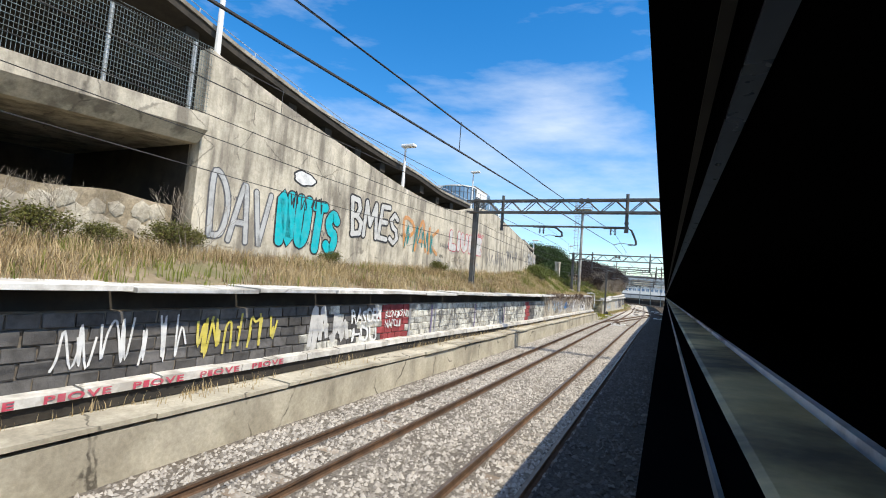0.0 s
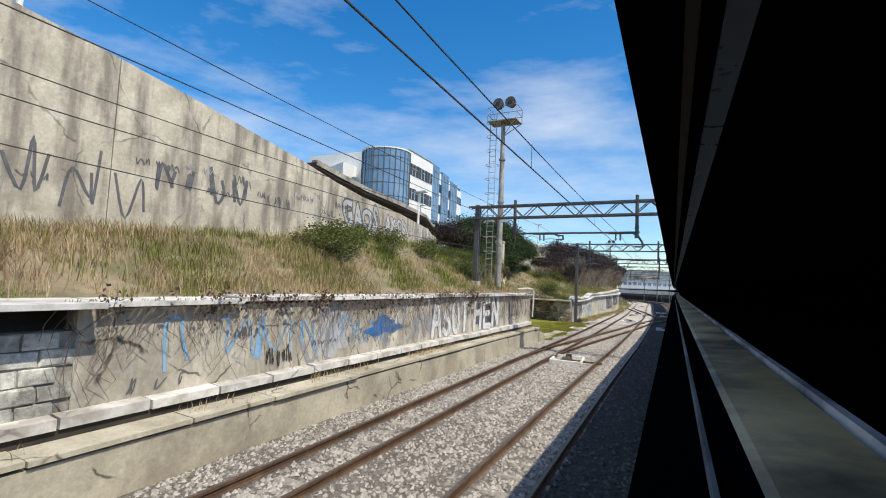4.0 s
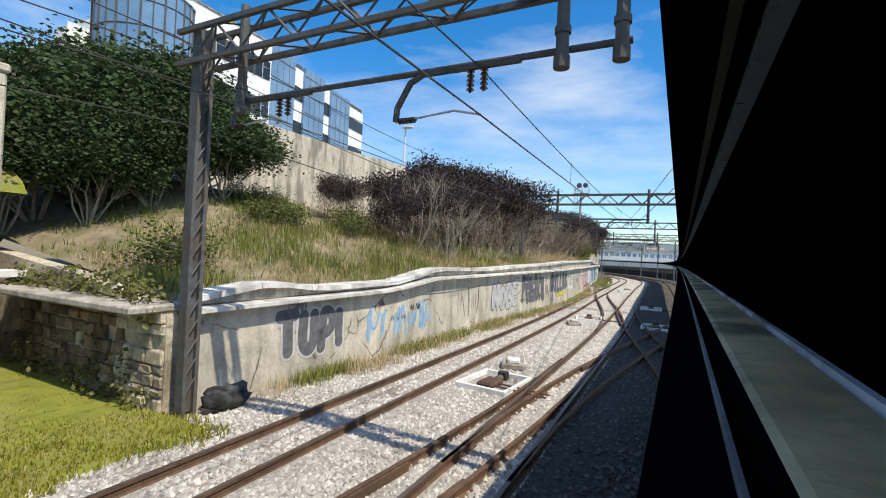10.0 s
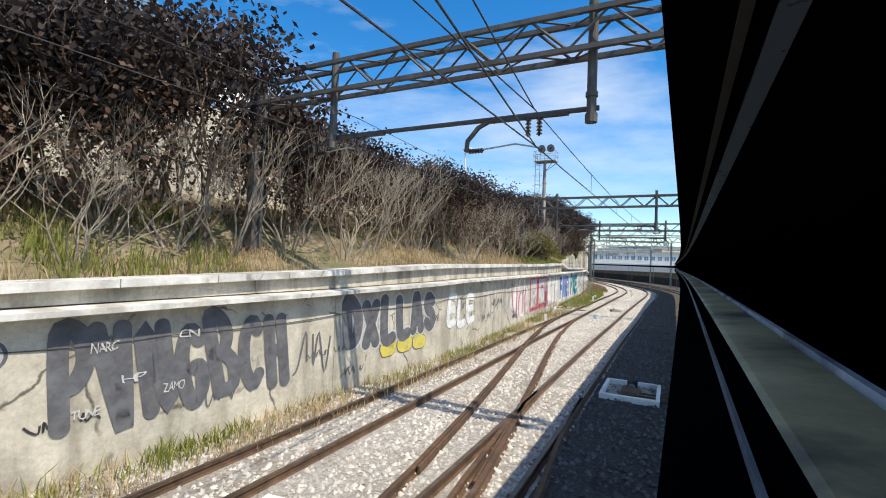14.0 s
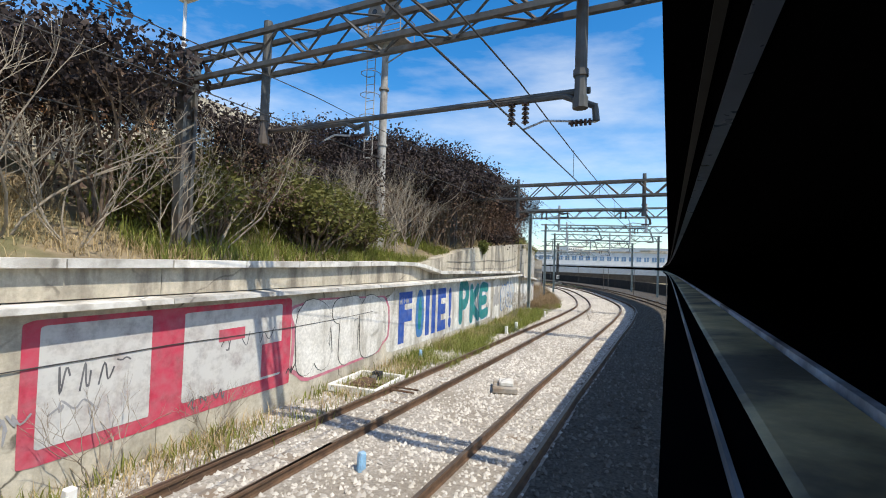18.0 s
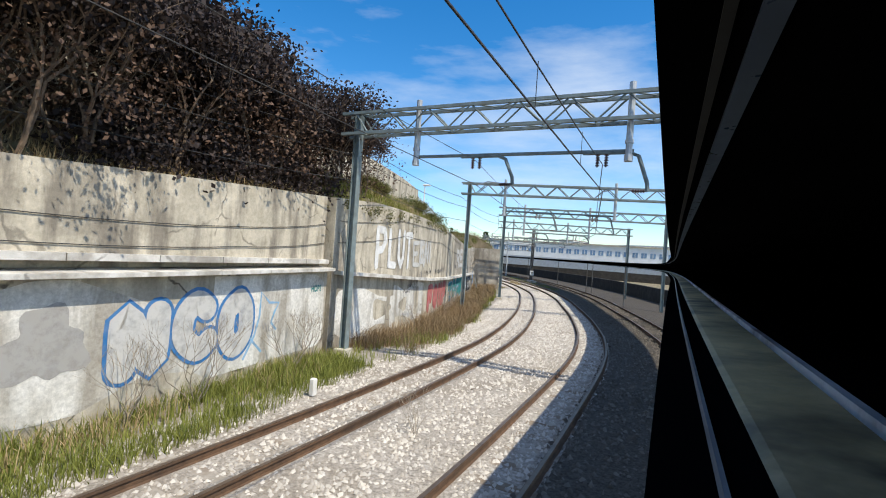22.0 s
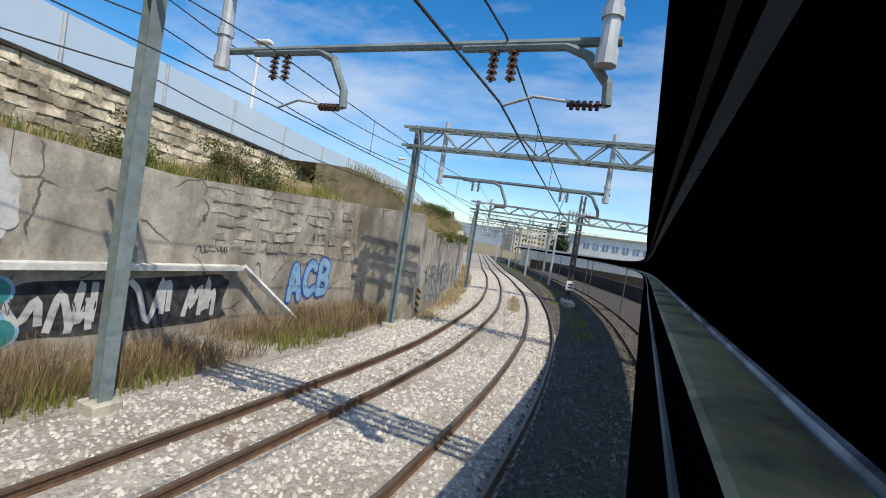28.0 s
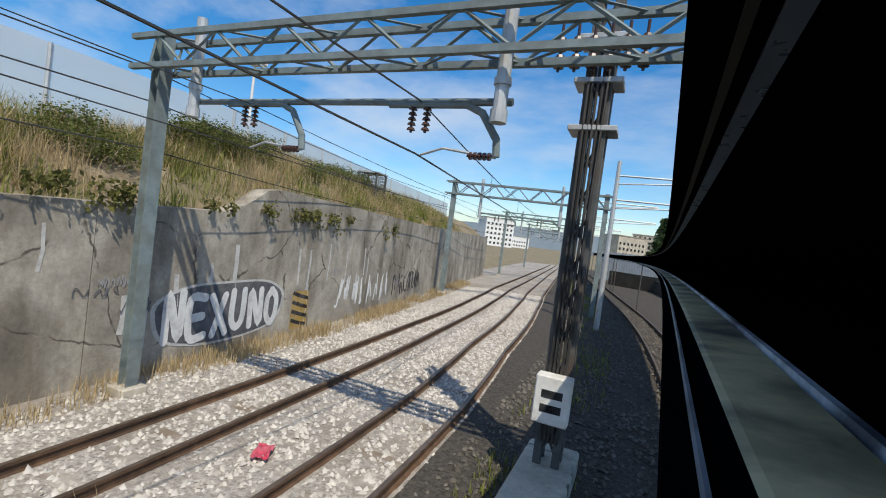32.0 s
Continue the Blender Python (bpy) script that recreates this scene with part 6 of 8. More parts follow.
BLOCKW = [(140, 13.9), (156, 12.8), (176, 12.6)]
BLOCK_TOP = [(161, 5.6), (166.3, 5.25), (176, 4.75)]
blockw = thing("wall_upper_block", W(160, 12.6, 4), "coursed buff block wall above the concrete wall", "wall", kind="structure")
bm = bmesh.new()
sweep(bm, lambda s: [(lin(s, BLOCKW) + 0.05, 2.9), (lin(s, BLOCKW) + 0.05, lin(s, BLOCK_TOP)), (lin(s, BLOCKW) + 0.5, lin(s, BLOCK_TOP)), (lin(s, BLOCKW) + 0.5, 2.9)], 161, 176, 2.0)
part("wall_core", bm, M["mortar"], blockw, local=False)
lay_blocks(blockw, BLOCKW, 161.2, 175.8, lambda s: lin(s, BLOCK_TOP) - 1.97, 7, 0.40, 0.28, lambda s, r, q: "tufa", 3, 0.0, 0.1)
bm = bmesh.new()
sweep(bm, lambda s: [(lin(s, BLOCKW) - 0.06, lin(s, BLOCK_TOP) + 0.003), (lin(s, BLOCKW) - 0.06, lin(s, BLOCK_TOP) + 0.1), (lin(s, BLOCKW) + 0.5, lin(s, BLOCK_TOP) + 0.1), (lin(s, BLOCKW) + 0.5, lin(s, BLOCK_TOP) + 0.003)], 161, 176, 2.0)
part("coping", bm, M["concrete_dark_shade"], blockw, local=False)

lay_blocks(wall_e, [(a, b - 0.004) for a, b in WALL_E], 166.0, 173.3, 1.75, 5, 0.5, 0.3, lambda s, r, q: "block_grey", 6, 0.45, 0.1)
lay_blocks(wall_f, [(a, b - 0.004) for a, b in WALL_F], 178.2, 183.8, 0.0, 3, 0.34, 0.22, lambda s, r, q: "block_grey", 7, 0.5, 0.1)

# noise screen on top
screen_m, n_, l_, p_ = mat_new("frosted_screen")
p_.inputs["Base Color"].default_value = (0.62, 0.68, 0.72, 1)
p_.inputs["Roughness"].default_value = 0.4
tr_ = n_.new("ShaderNodeBsdfTransparent")
mx_ = n_.new("ShaderNodeMixShader")
nz_ = n_.new("ShaderNodeTexNoise")
nz_.inputs["Scale"].default_value = 0.8
mr_ = n_.new("ShaderNodeMapRange")
mr_.inputs[3].default_value, mr_.inputs[4].default_value = 0.45, 0.7
l_.new(nz_.outputs["Fac"], mr_.inputs[0])
l_.new(mr_.outputs[0], mx_.inputs[0])
l_.new(tr_.outputs[0], mx_.inputs[1])
l_.new(p_.outputs[0], mx_.inputs[2])
l_.new(mx_.outputs[0], n_["Material Output"].inputs["Surface"])
SCREEN = [(146, 14.3), (156, 13.1), (176, 12.9), (190, 13.2), (205, 13.6), (225, 13.4)]
SCREEN_LOW = [(161, 5.65), (166.3, 5.3), (176, 4.6), (183, 3.9), (190, 3.9), (225, 3.9)]
SCREEN_TOP = [(161, 7.0), (164, 6.75), (169.6, 6.4), (176, 6.05), (186, 6.15), (195, 6.25), (207, 5.95), (225, 5.9)]
screen = thing("noise_screen", W(175, 12.9, 6), "row of pale translucent noise-screen panels", "fence", kind="structure")
s = 161.3
while s < 224:
    bm = bmesh.new()
    sweep(bm, lambda q: [(lin(q, SCREEN), lin(q, SCREEN_LOW)), (lin(q, SCREEN), lin(q, SCREEN_TOP)), (lin(q, SCREEN) + 0.03, lin(q, SCREEN_TOP)), (lin(q, SCREEN) + 0.03, lin(q, SCREEN_LOW))], s + 0.05, s + 2.95, 1.5)
    part("panel", bm, screen_m, screen, local=False)
    bm = bmesh.new()
    rod(bm, W(s, lin(s, SCREEN), lin(s, SCREEN_LOW) - 0.4), W(s, lin(s, SCREEN), lin(s, SCREEN_TOP)), 0.05, n=6)
    part("screen_post", bm, M["galv"], screen, local=False)
    s += 3.0

# ---- road deck over the tall wall, and the bridge with its fence ----
DECK_L = [(-20, 10.6), (24, 10.6), (33, 11.6), (40, 11.0), (48, 12.0), (60, 14.2), (66, 15.6)]
deck = thing("road_deck", W(14, 12, 8.5), "weathered concrete road deck with its underside coloured dark for shade", "bridge")
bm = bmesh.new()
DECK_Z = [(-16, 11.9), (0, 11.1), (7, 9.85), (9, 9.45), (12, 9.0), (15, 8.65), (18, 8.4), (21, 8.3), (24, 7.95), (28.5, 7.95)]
# slab and cross beams near-black: the underside's shade is in their colour
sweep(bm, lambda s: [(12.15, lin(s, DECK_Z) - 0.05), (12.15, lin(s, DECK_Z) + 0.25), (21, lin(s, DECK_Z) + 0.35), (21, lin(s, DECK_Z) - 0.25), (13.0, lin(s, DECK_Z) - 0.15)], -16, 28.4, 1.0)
part("slab", bm, M["concrete_dark_shade"], deck, local=False)
bm = bmesh.new()
sweep(bm, lambda s: [(12.10, lin(s, DECK_Z) + 0.18), (12.10, lin(s, DECK_Z) + 0.3), (12.35, lin(s, DECK_Z) + 0.3), (12.35, lin(s, DECK_Z) + 0.26), (12.146, lin(s, DECK_Z) + 0.18)], -16, 28.45, 1.0)
part("edge_beam", bm, M["concrete_grey"], deck, local=False)
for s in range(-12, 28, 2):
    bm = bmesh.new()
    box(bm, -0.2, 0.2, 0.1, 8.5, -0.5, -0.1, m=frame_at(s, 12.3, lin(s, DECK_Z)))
    part("cross_beam", bm, M["concrete_dark_shade"], deck, local=False)
    bm = bmesh.new()
    rod(bm, W(s, 12.2, lin(s, DECK_Z) + 0.28), W(s, 12.2, lin(s, DECK_Z) + 0.5), 0.015, n=4)
    part("rail_post", bm, M["galv"], deck, local=False)
bm = bmesh.new()
tube(bm, [W(k, 12.2, lin(k, DECK_Z) + 0.5) for k in range(-12, 29, 1)], 0.015, 4)
part("low_rail", bm, M["galv"], deck, local=False)
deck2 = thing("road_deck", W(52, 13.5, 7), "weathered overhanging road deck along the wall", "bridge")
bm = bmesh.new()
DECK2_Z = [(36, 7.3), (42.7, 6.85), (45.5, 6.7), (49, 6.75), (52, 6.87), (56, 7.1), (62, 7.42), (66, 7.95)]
# near-black slab colour carries the shade below this deck too
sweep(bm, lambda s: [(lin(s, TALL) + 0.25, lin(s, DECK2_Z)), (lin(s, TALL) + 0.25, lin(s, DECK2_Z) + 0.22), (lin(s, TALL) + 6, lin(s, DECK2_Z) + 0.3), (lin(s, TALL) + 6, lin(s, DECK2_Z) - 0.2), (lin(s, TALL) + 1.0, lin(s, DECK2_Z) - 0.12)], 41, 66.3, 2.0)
part("slab", bm, M["concrete_dark_shade"], deck2, local=False)
bm = bmesh.new()
sweep(bm, lambda s: [(lin(s, TALL) + 0.2, lin(s, DECK2_Z) + 0.1), (lin(s, TALL) + 0.2, lin(s, DECK2_Z) + 0.3), (lin(s, TALL) + 0.5, lin(s, DECK2_Z) + 0.3), (lin(s, TALL) + 0.5, lin(s, DECK2_Z) + 0.22)], 41, 66.3, 2.0)
part("edge_beam", bm, M["concrete_grey"], deck2, local=False)

side = thing("road_bridge", W(0, 12, 4), "concrete road bridge with a grey mesh fence over a dark opening", "bridge")
BR_Z = [(-22, 5.6), (2.4, 6.05), (8, 6.4)]
bm = bmesh.new()
sweep(bm, lambda s: [(11.2, lin(s, BR_Z) + 0.08), (11.2, lin(s, BR_Z) + 0.5), (18, lin(s, BR_Z) + 0.5), (18, lin(s, BR_Z) - 0.2), (11.6, lin(s, BR_Z) - 0.25)], -22, 7.95, 2.0)
part("beam", bm, M["concrete"], side, local=False)
# abutment and added rear wall coloured near-black for the shade in the opening
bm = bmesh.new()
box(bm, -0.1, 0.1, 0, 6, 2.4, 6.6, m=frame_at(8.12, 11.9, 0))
part("abutment", bm, M["concrete_dark_shade"], side, local=False)
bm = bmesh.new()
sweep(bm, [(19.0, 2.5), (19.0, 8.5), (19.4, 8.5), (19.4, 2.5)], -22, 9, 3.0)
part("rear_wall", bm, M["concrete_dark_shade"], side, local=False)
z0 = lambda s: lin(s, BR_Z) + 0.5
for k in range(-20, 8, 2):
    bm = bmesh.new()
    rod(bm, W(k + 1.4, 11.3, z0(k)), W(k + 1.4, 11.3, z0(k) + 1.9), 0.05, n=6)
    part("fence_post", bm, M["galv"], side, local=False)
bm = bmesh.new()
s = -20.0
while s < 7.9:
    rod(bm, W(s, 11.25, z0(s) + 0.03), W(s, 11.25, z0(s) + 1.85), 0.006, n=3, cap=False)
    s += 0.07
for j in range(16):
    rod(bm, W(-20, 11.24, z0(-20) + 0.1 + 0.116 * j), W(-6, 11.24, z0(-6) + 0.1 + 0.116 * j), 0.007, n=4)
    rod(bm, W(-6, 11.24, z0(-6) + 0.1 + 0.116 * j), W(7.9, 11.24, z0(7.9) + 0.1 + 0.116 * j), 0.007, n=4)
tagged(part("mesh_fence", bm, M["steel"], side, "grey welded mesh fence", local=False), kind="stuff")
rubble = thing("wall_rubble", W(0, 12.4, 3), "old polygonal rubble stone wall under the bridge", "wall", kind="structure")
bm = bmesh.new()
sweep(bm, lambda s: [(12.2, 2.4), (12.25, 4.5 + 0.18 * soft_noise(s, 1, 0.7)), (13.6, 4.3), (13.6, 2.4)], -22, 7.9, 0.5)
part("wall_core", bm, M["mortar_tufa"], rubble, local=False)
rnd = random.Random(5)
for k in range(260):
    s, z = rnd.uniform(-6, 7.6), rnd.uniform(2.7, 4.22)
    bm = bmesh.new()
    bmesh.ops.create_icosphere(bm, subdivisions=1, radius=rnd.uniform(0.16, 0.27))
    for v in bm.verts:
        v.co = Vector((v.co.x * rnd.uniform(0.9, 1.3), v.co.y * 0.14, v.co.z)) + Vector((rnd.uniform(-1, 1), 0, rnd.uniform(-1, 1))) * 0.03
    bm.transform(frame_at(s, 12.22, z))
    part("stone", bm, M["tufa_grey"], rubble, local=False)

# ---- cables and pipes fixed to the walls ----
def wall_cable(tab, pts, label, off=0.02, r=0.009):
    bm = bmesh.new()
    out = []
    for (s0, a), (s1, b) in zip(pts, pts[1:]):
        for j in range(6):
            u = j / 6
            s = s0 + (s1 - s0) * u
            out.append(W(s, lin(s, tab) - off, a + (b - a) * u - 0.22 * u * (1 - u)))
    out.append(W(pts[-1][0], lin(pts[-1][0], tab) - off, pts[-1][1]))
    tube(bm, out, r, 5)
    whole("wall_cable", bm, M["wire"], label, "cable", group="wall cables")


wall_cable(WALL_B, [(78, 1.5), (83.1, 1.62), (87.4, 1.7), (90, 1.62), (94.2, 1.66), (98.7, 1.68), (104, 1.62), (111.8, 1.5), (118, 1.5)], "black cable sagging along the graffiti wall")
wall_cable([(a, b + 0.12) for a, b in WALL_B], [(124, 3.0), (130, 3.15), (134.7, 3.22), (138.3, 3.56)], "thin dark cable on the upper wall")
wall_cable([(a, b + 0.12) for a, b in WALL_B], [(124, 2.75), (130, 2.72), (134.8, 2.78), (138.3, 3.0)], "thin dark cable on the upper wall")
wall_cable(WALL_E, [(138.8, 3.7), (143.5, 4.05), (152.7, 4.1), (160, 3.5)], "thin dark cable on the curved wall")
wall_cable(WALL_E, [(138.8, 3.05), (144, 3.5), (151, 3.45), (158, 2.9)], "thin dark cable on the curved wall")
bm = bmesh.new()
tube(bm, [W(53.0, 7.9, 2.72), W(53.3, 7.45, 2.78), W(53.45, 7.2, 2.74), W(53.5, 7.13, 2.6), W(53.5, 7.13, 2.1), W(53.5, 7.17, 1.2)], 0.04, 8)
whole("drain_pipe", bm, M["box_white"], "white bent drain pipe over the wall top", "pipe")

# ---- points, machines and small trackside things ----
def crossover(table, s0, s1, label):
    t = thing("track_crossover", W((s0 + s1) / 2, lin((s0 + s1) / 2, table), 0), label, "track", "track crossovers")
    for sd in (-1, 1):
        bm = bmesh.new()
        sweep(bm, lambda s: [(l, z + 0.0035) for l, z in rail_profile(lin(s, table), sd)], s0, s1, 0.6)
        r = part("rail", bm, M["rail_side"], t, "brown rusted steel rail", local=False)
        bm = bmesh.new()
        sweep(bm, lambda s: [(lin(s, table) + sd * 0.43 - 0.02, -0.12), (lin(s, table) + sd * 0.43 - 0.02, -0.008), (lin(s, table) + sd * 0.43 + 0.02, -0.008), (lin(s, table) + sd * 0.43 + 0.02, -0.12)], s0 + (s1 - s0) * 0.25, s0 + (s1 - s0) * 0.75, 0.6)
        part("check_rail", bm, M["rail_side"], t, local=False)


def ease(s0, a, s1, b, n=12):
    return [(s0 + (s1 - s0) * k / n, a + (b - a) * (3 * (k / n) ** 2 - 2 * (k / n) ** 3)) for k in range(n + 1)]


crossover(ease(45, 5.2, 78, 2.42), 45, 78, "rusty crossover rails linking the two tracks")
crossover(ease(84, 2.36, 113, 5.3), 84, 113, "rusty crossover rails near the graffiti wall")
crossover(ease(70, 2.38, 99, -1.43), 70, 99, "diamond crossing rails towards the train's track")
crossover(ease(66, -1.43, 96, 2.3), 66, 96, "diamond crossing rails from the train's track")


def machine_tray(s, l, turn=0.0, lid=True):
    t = thing("point_machine", frame_at(s, l, -0.17, turn), "white concrete tray holding a brown point machine", "point machine", "point machines")
    for x0, x1, y0, y1 in ((-0.8, 0.8, 0.56, 0.64), (-0.8, 0.8, -0.64, -0.56), (-0.8, -0.72, -0.56, 0.56), (0.72, 0.8, -0.56, 0.56)):
        bm = bmesh.new()
        box(bm, x0, x1, y0, y1, 0, 0.17, 0.015)
        part("tray_side", bm, M["box_white"], t)
    bm = bmesh.new()
    box(bm, -0.72, 0.72, -0.56, 0.56, 0, 0.05)
    part("tray_floor", bm, M["sleeper"], t)
    bm = bmesh.new()
    box(bm, -0.55, 0.1, -0.2, 0.22, 0.05, 0.2, 0.05)
    b = part("machine_body", bm, M["rail_side"], t, "rusty machine housing")
    bm = bmesh.new()
    rod(bm, (0.1, 0.0, 0.13), (0.34, 0.0, 0.13), 0.08, n=10)
    part("motor", bm, M["steel_dark"], b)
    bm = bmesh.new()
    box(bm, 0.4, 0.58, -0.12, 0.12, 0.05, 0.26, 0.02)
    part("junction_box", bm, M["hazard_black"], b)
    for x in (-0.1, -0.35):
        bm = bmesh.new()
        rod(bm, (x, -0.2, 0.11), (x, -1.4, 0.09), 0.022, n=6)
        part("drive_rod", bm, M["rail_side"], b)


for s, l, tn in ((48.0, 4.0, 0.1), (97.5, 0.9, 0.0), (74.6, 3.8, -0.1), (88.9, 3.75, 0.12), (68.6, 0.75, 0.0), (116.6, 6.6, 0.1), (88.0, 0.6, 0.0)):
    machine_tray(s, l, tn)
for s, l in ((86.4, 4.1), (118.0, 3.5), (76.6, 4.0)):
    t = thing("concrete_slab", frame_at(s, l, -0.13, 0.3), "loose grey concrete cover slab in the ballast", "slab", "loose slabs")
    bm = bmesh.new()
    box(bm, -0.4, 0.4, -0.3, 0.3, 0, 0.14, 0.02)
    part("slab", bm, M["sleeper"], t)
    bm = bmesh.new()
    box(bm, -0.25, 0.2, -0.2, 0.15, 0.14, 0.24, 0.02)
    part("block", bm, M["kerb"], t)
t = thing("manhole", frame_at(63.6, 6.5, -0.2), "square iron manhole cover in a pale concrete rim", "manhole")
bm = bmesh.new()
for q in ((-0.55, 0.55, 0.38, 0.55), (-0.55, 0.55, -0.55, -0.38), (-0.55, -0.38, -0.38, 0.38), (0.38, 0.55, -0.38, 0.38)):
    box(bm, *q, 0, 0.16, 0.015)
part("rim", bm, M["kerb"], t)
bm = bmesh.new()
box(bm, -0.38, 0.38, -0.38, 0.38, 0, 0.13)
part("cover", bm, M["rail_side"], t, "rusty iron cover")
for k, (s, l) in enumerate(((126.8, 6.25), (135.0, 6.4), (110.0, 6.2), (128.5, 6.3))):
    t = thing("marker_post", frame_at(s, l, -0.15), "short white marker post beside the track", "marker", "marker posts")
    bm = bmesh.new()
    box(bm, -0.06, 0.06, -0.06, 0.06, 0, 0.35, 0.015)
    part("post", bm, M["box_white"], t)
for s, l in ((56.72, 8.62), (56.98, 8.42)):
    t = thing("concrete_stump", frame_at(s, l, -0.3), "weathered concrete stump post at the platform end", "post", "stump posts")
    bm = bmesh.new()
    box(bm, -0.08, 0.08, -0.1, 0.1, 0, 1.6, 0.02)
    part("shaft", bm, M["concrete"], t)
    bm = bmesh.new()
    box(bm, -0.1, 0.1, -0.12, 0.12, 1.6, 1.7, 0.02)
    part("cap", bm, M["kerb"], t)

bm = bmesh.new()
bmesh.ops.create_grid(bm, x_segments=8, y_segments=6, size=0.2)
for v in bm.verts:
    v.co.z = 0.05 + 0.06 * noise.noise(v.co * 9) + 0.04 * noise.noise(v.co * 21)
    v.co.y *= 0.55
bm.transform(frame_at(186.8, 4.2, -0.12, 0.5))
whole("red_rag", bm, INK["red"], "crumpled red plastic scrap lying in the ballast", "litter")
for s, l in ((112.7, 4.0), (120.1, 7.0)):
    t = thing("blue_scrap", frame_at(s, l, -0.2, s), "torn light blue plastic scrap beside the track", "litter", "blue scraps")
    bm = bmesh.new()
    box(bm, -0.06, 0.06, -0.05, 0.05, 0.0, 0.32, 0.02)
    for v in bm.verts:
        v.co += Vector((0.04, 0.03, 0.02)) * noise.noise(v.co * 8)
    part("piece", bm, INK["sky"], t)
t = thing("rubbish_bag", frame_at(70.2, 7.6, -0.2), "dark rubbish bag lying against the wall", "rubbish")
bm = bmesh.new()
bmesh.ops.create_icosphere(bm, subdivisions=3, radius=0.32)
for v in bm.verts:
    v.co = Vector((v.co.x * 1.5, v.co.y * 0.8, v.co.z * 0.7 + 0.2)) * (1 + 0.5 * noise.noise(v.co * 5) + 0.25 * noise.noise(v.co * 13))
part("sack", bm, M["hazard_black"], t, smooth=True)
t = thing("mesh_cage", frame_at(200.5, 10.9, 3.7), "grey wire mesh cage standing on the grassy bank", "cage")
for x in (-0.45, 0.45):
    for y in (-0.45, 0.45):
        bm = bmesh.new()
        box(bm, x - 0.03, x + 0.03, y - 0.03, y + 0.03, -0.3, 1.5)
        part("corner_post", bm, M["steel_dark"], t)
for y in (-0.45, 0.45):
    bm = bmesh.new()
    for k in range(11):
        rod(bm, (-0.45 + 0.09 * k, y, 0.1), (-0.45 + 0.09 * k, y, 1.5), 0.008, n=4)
        rod(bm, (-0.45, y, 0.1 + 0.14 * k), (0.45, y, 0.1 + 0.14 * k), 0.008, n=4)
        rod(bm, (y, -0.45 + 0.09 * k, 0.1), (y, -0.45 + 0.09 * k, 1.5), 0.008, n=4)
        rod(bm, (y, -0.45, 0.1 + 0.14 * k), (y, 0.45, 0.1 + 0.14 * k), 0.008, n=4)
    tagged(part("wire_mesh", bm, M["steel_dark"], t), kind="stuff")
bm = bmesh.new()
box(bm, -0.5, 0.5, -0.5, 0.5, 1.5, 1.56)
part("roof", bm, M["galv"], t)

# graffitied equipment cabinet
cab = thing("equipment_cabinet", frame_at(67.3, 11.85, -0.1), "white concrete equipment cabinet covered in black graffiti", "cabinet")
bm = bmesh.new()
box(bm, -0.5, 0.6, 0.0, 0.95, 0.15, 2.18, 0.02)
body = part("body", bm, M["box_white"], cab)
bm = bmesh.new()
box(bm, -0.58, 0.68, -0.08, 1.03, 2.18, 2.34, 0.03)
part("roof", bm, M["concrete_grey"], cab)
bm = bmesh.new()
box(bm, -0.55, 0.65, -0.06, 1.0, -0.3, 0.15)
part("plinth", bm, M["concrete_grey"], cab)


# white block letters set apart by black notches and outlines
NOTCH = {
    "W": [((0.22, 1.0), (0.42, 1.0), (0.33, 0.4)), ((0.5, 1.0), (0.74, 1.0), (0.66, 0.42)), ((0.42, 0.0), (0.56, 0.0), (0.48, 0.32))],
    "C": [((0.3, 0.34), (0.62, 0.34), (0.62, 0.68), (0.3, 0.68)), ((0.62, 0.44), (1.0, 0.46), (1.0, 0.54), (0.62, 0.52))],
    "S": [((0.45, 0.36), (0.75, 0.3), (1.0, 0.5), (0.98, 0.62), (0.72, 0.5), (0.45, 0.52)), ((0.0, 0.9), (0.05, 0.4), (0.16, 0.1), (0.2, 0.16), (0.1, 0.45), (0.07, 0.9))],
    "A": [((0.4, 0.5), (0.58, 0.5), (0.52, 0.8)), ((0.38, 0.0), (0.62, 0.0), (0.58, 0.24), (0.42, 0.24)), ((0.62, 1.0), (0.72, 1.0), (0.98, 0.35), (0.98, 0.2), (0.9, 0.2))]}
SIDES = ((-0.5, 1.1, "ACW", Matrix.Translation((0, -0.006, 0))), (0.0, 0.95, "ASW", Matrix.Translation((-0.506, 0.95, 0)) @ Matrix.Rotation(-math.pi / 2, 4, "Z")))
for x0, wide_, text, m in SIDES:
    for k, ch in enumerate(text):
        z0 = 0.2 + 0.65 * k
        shapes = NOTCH[ch] + [((0.0, 0.94), (1.0, 0.96), (1.0, 1.01), (0.0, 1.0)), ((0.0, 0.0), (0.04, 0.0), (0.03, 1.0), (0.0, 1.0)), ((0.96, 0.0), (1.0, 0.0), (1.0, 1.0), (0.97, 1.0))]
        bm = bmesh.new()
        for shape in shapes:
            bm.faces.new([bm.verts.new(m @ Vector((x0 + wide_ * u, 0, z0 + 0.65 * v))) for u, v in shape])
        part("lettering", bm, INK["black"], body, "white block letter outlined in black")
for z in (0.9, 1.55):
    bm = bmesh.new()
    box(bm, -0.5, 0.6, -0.004, 0.0, z, z + 0.02)
    part("joint", bm, M["concrete_dark_shade"], body)

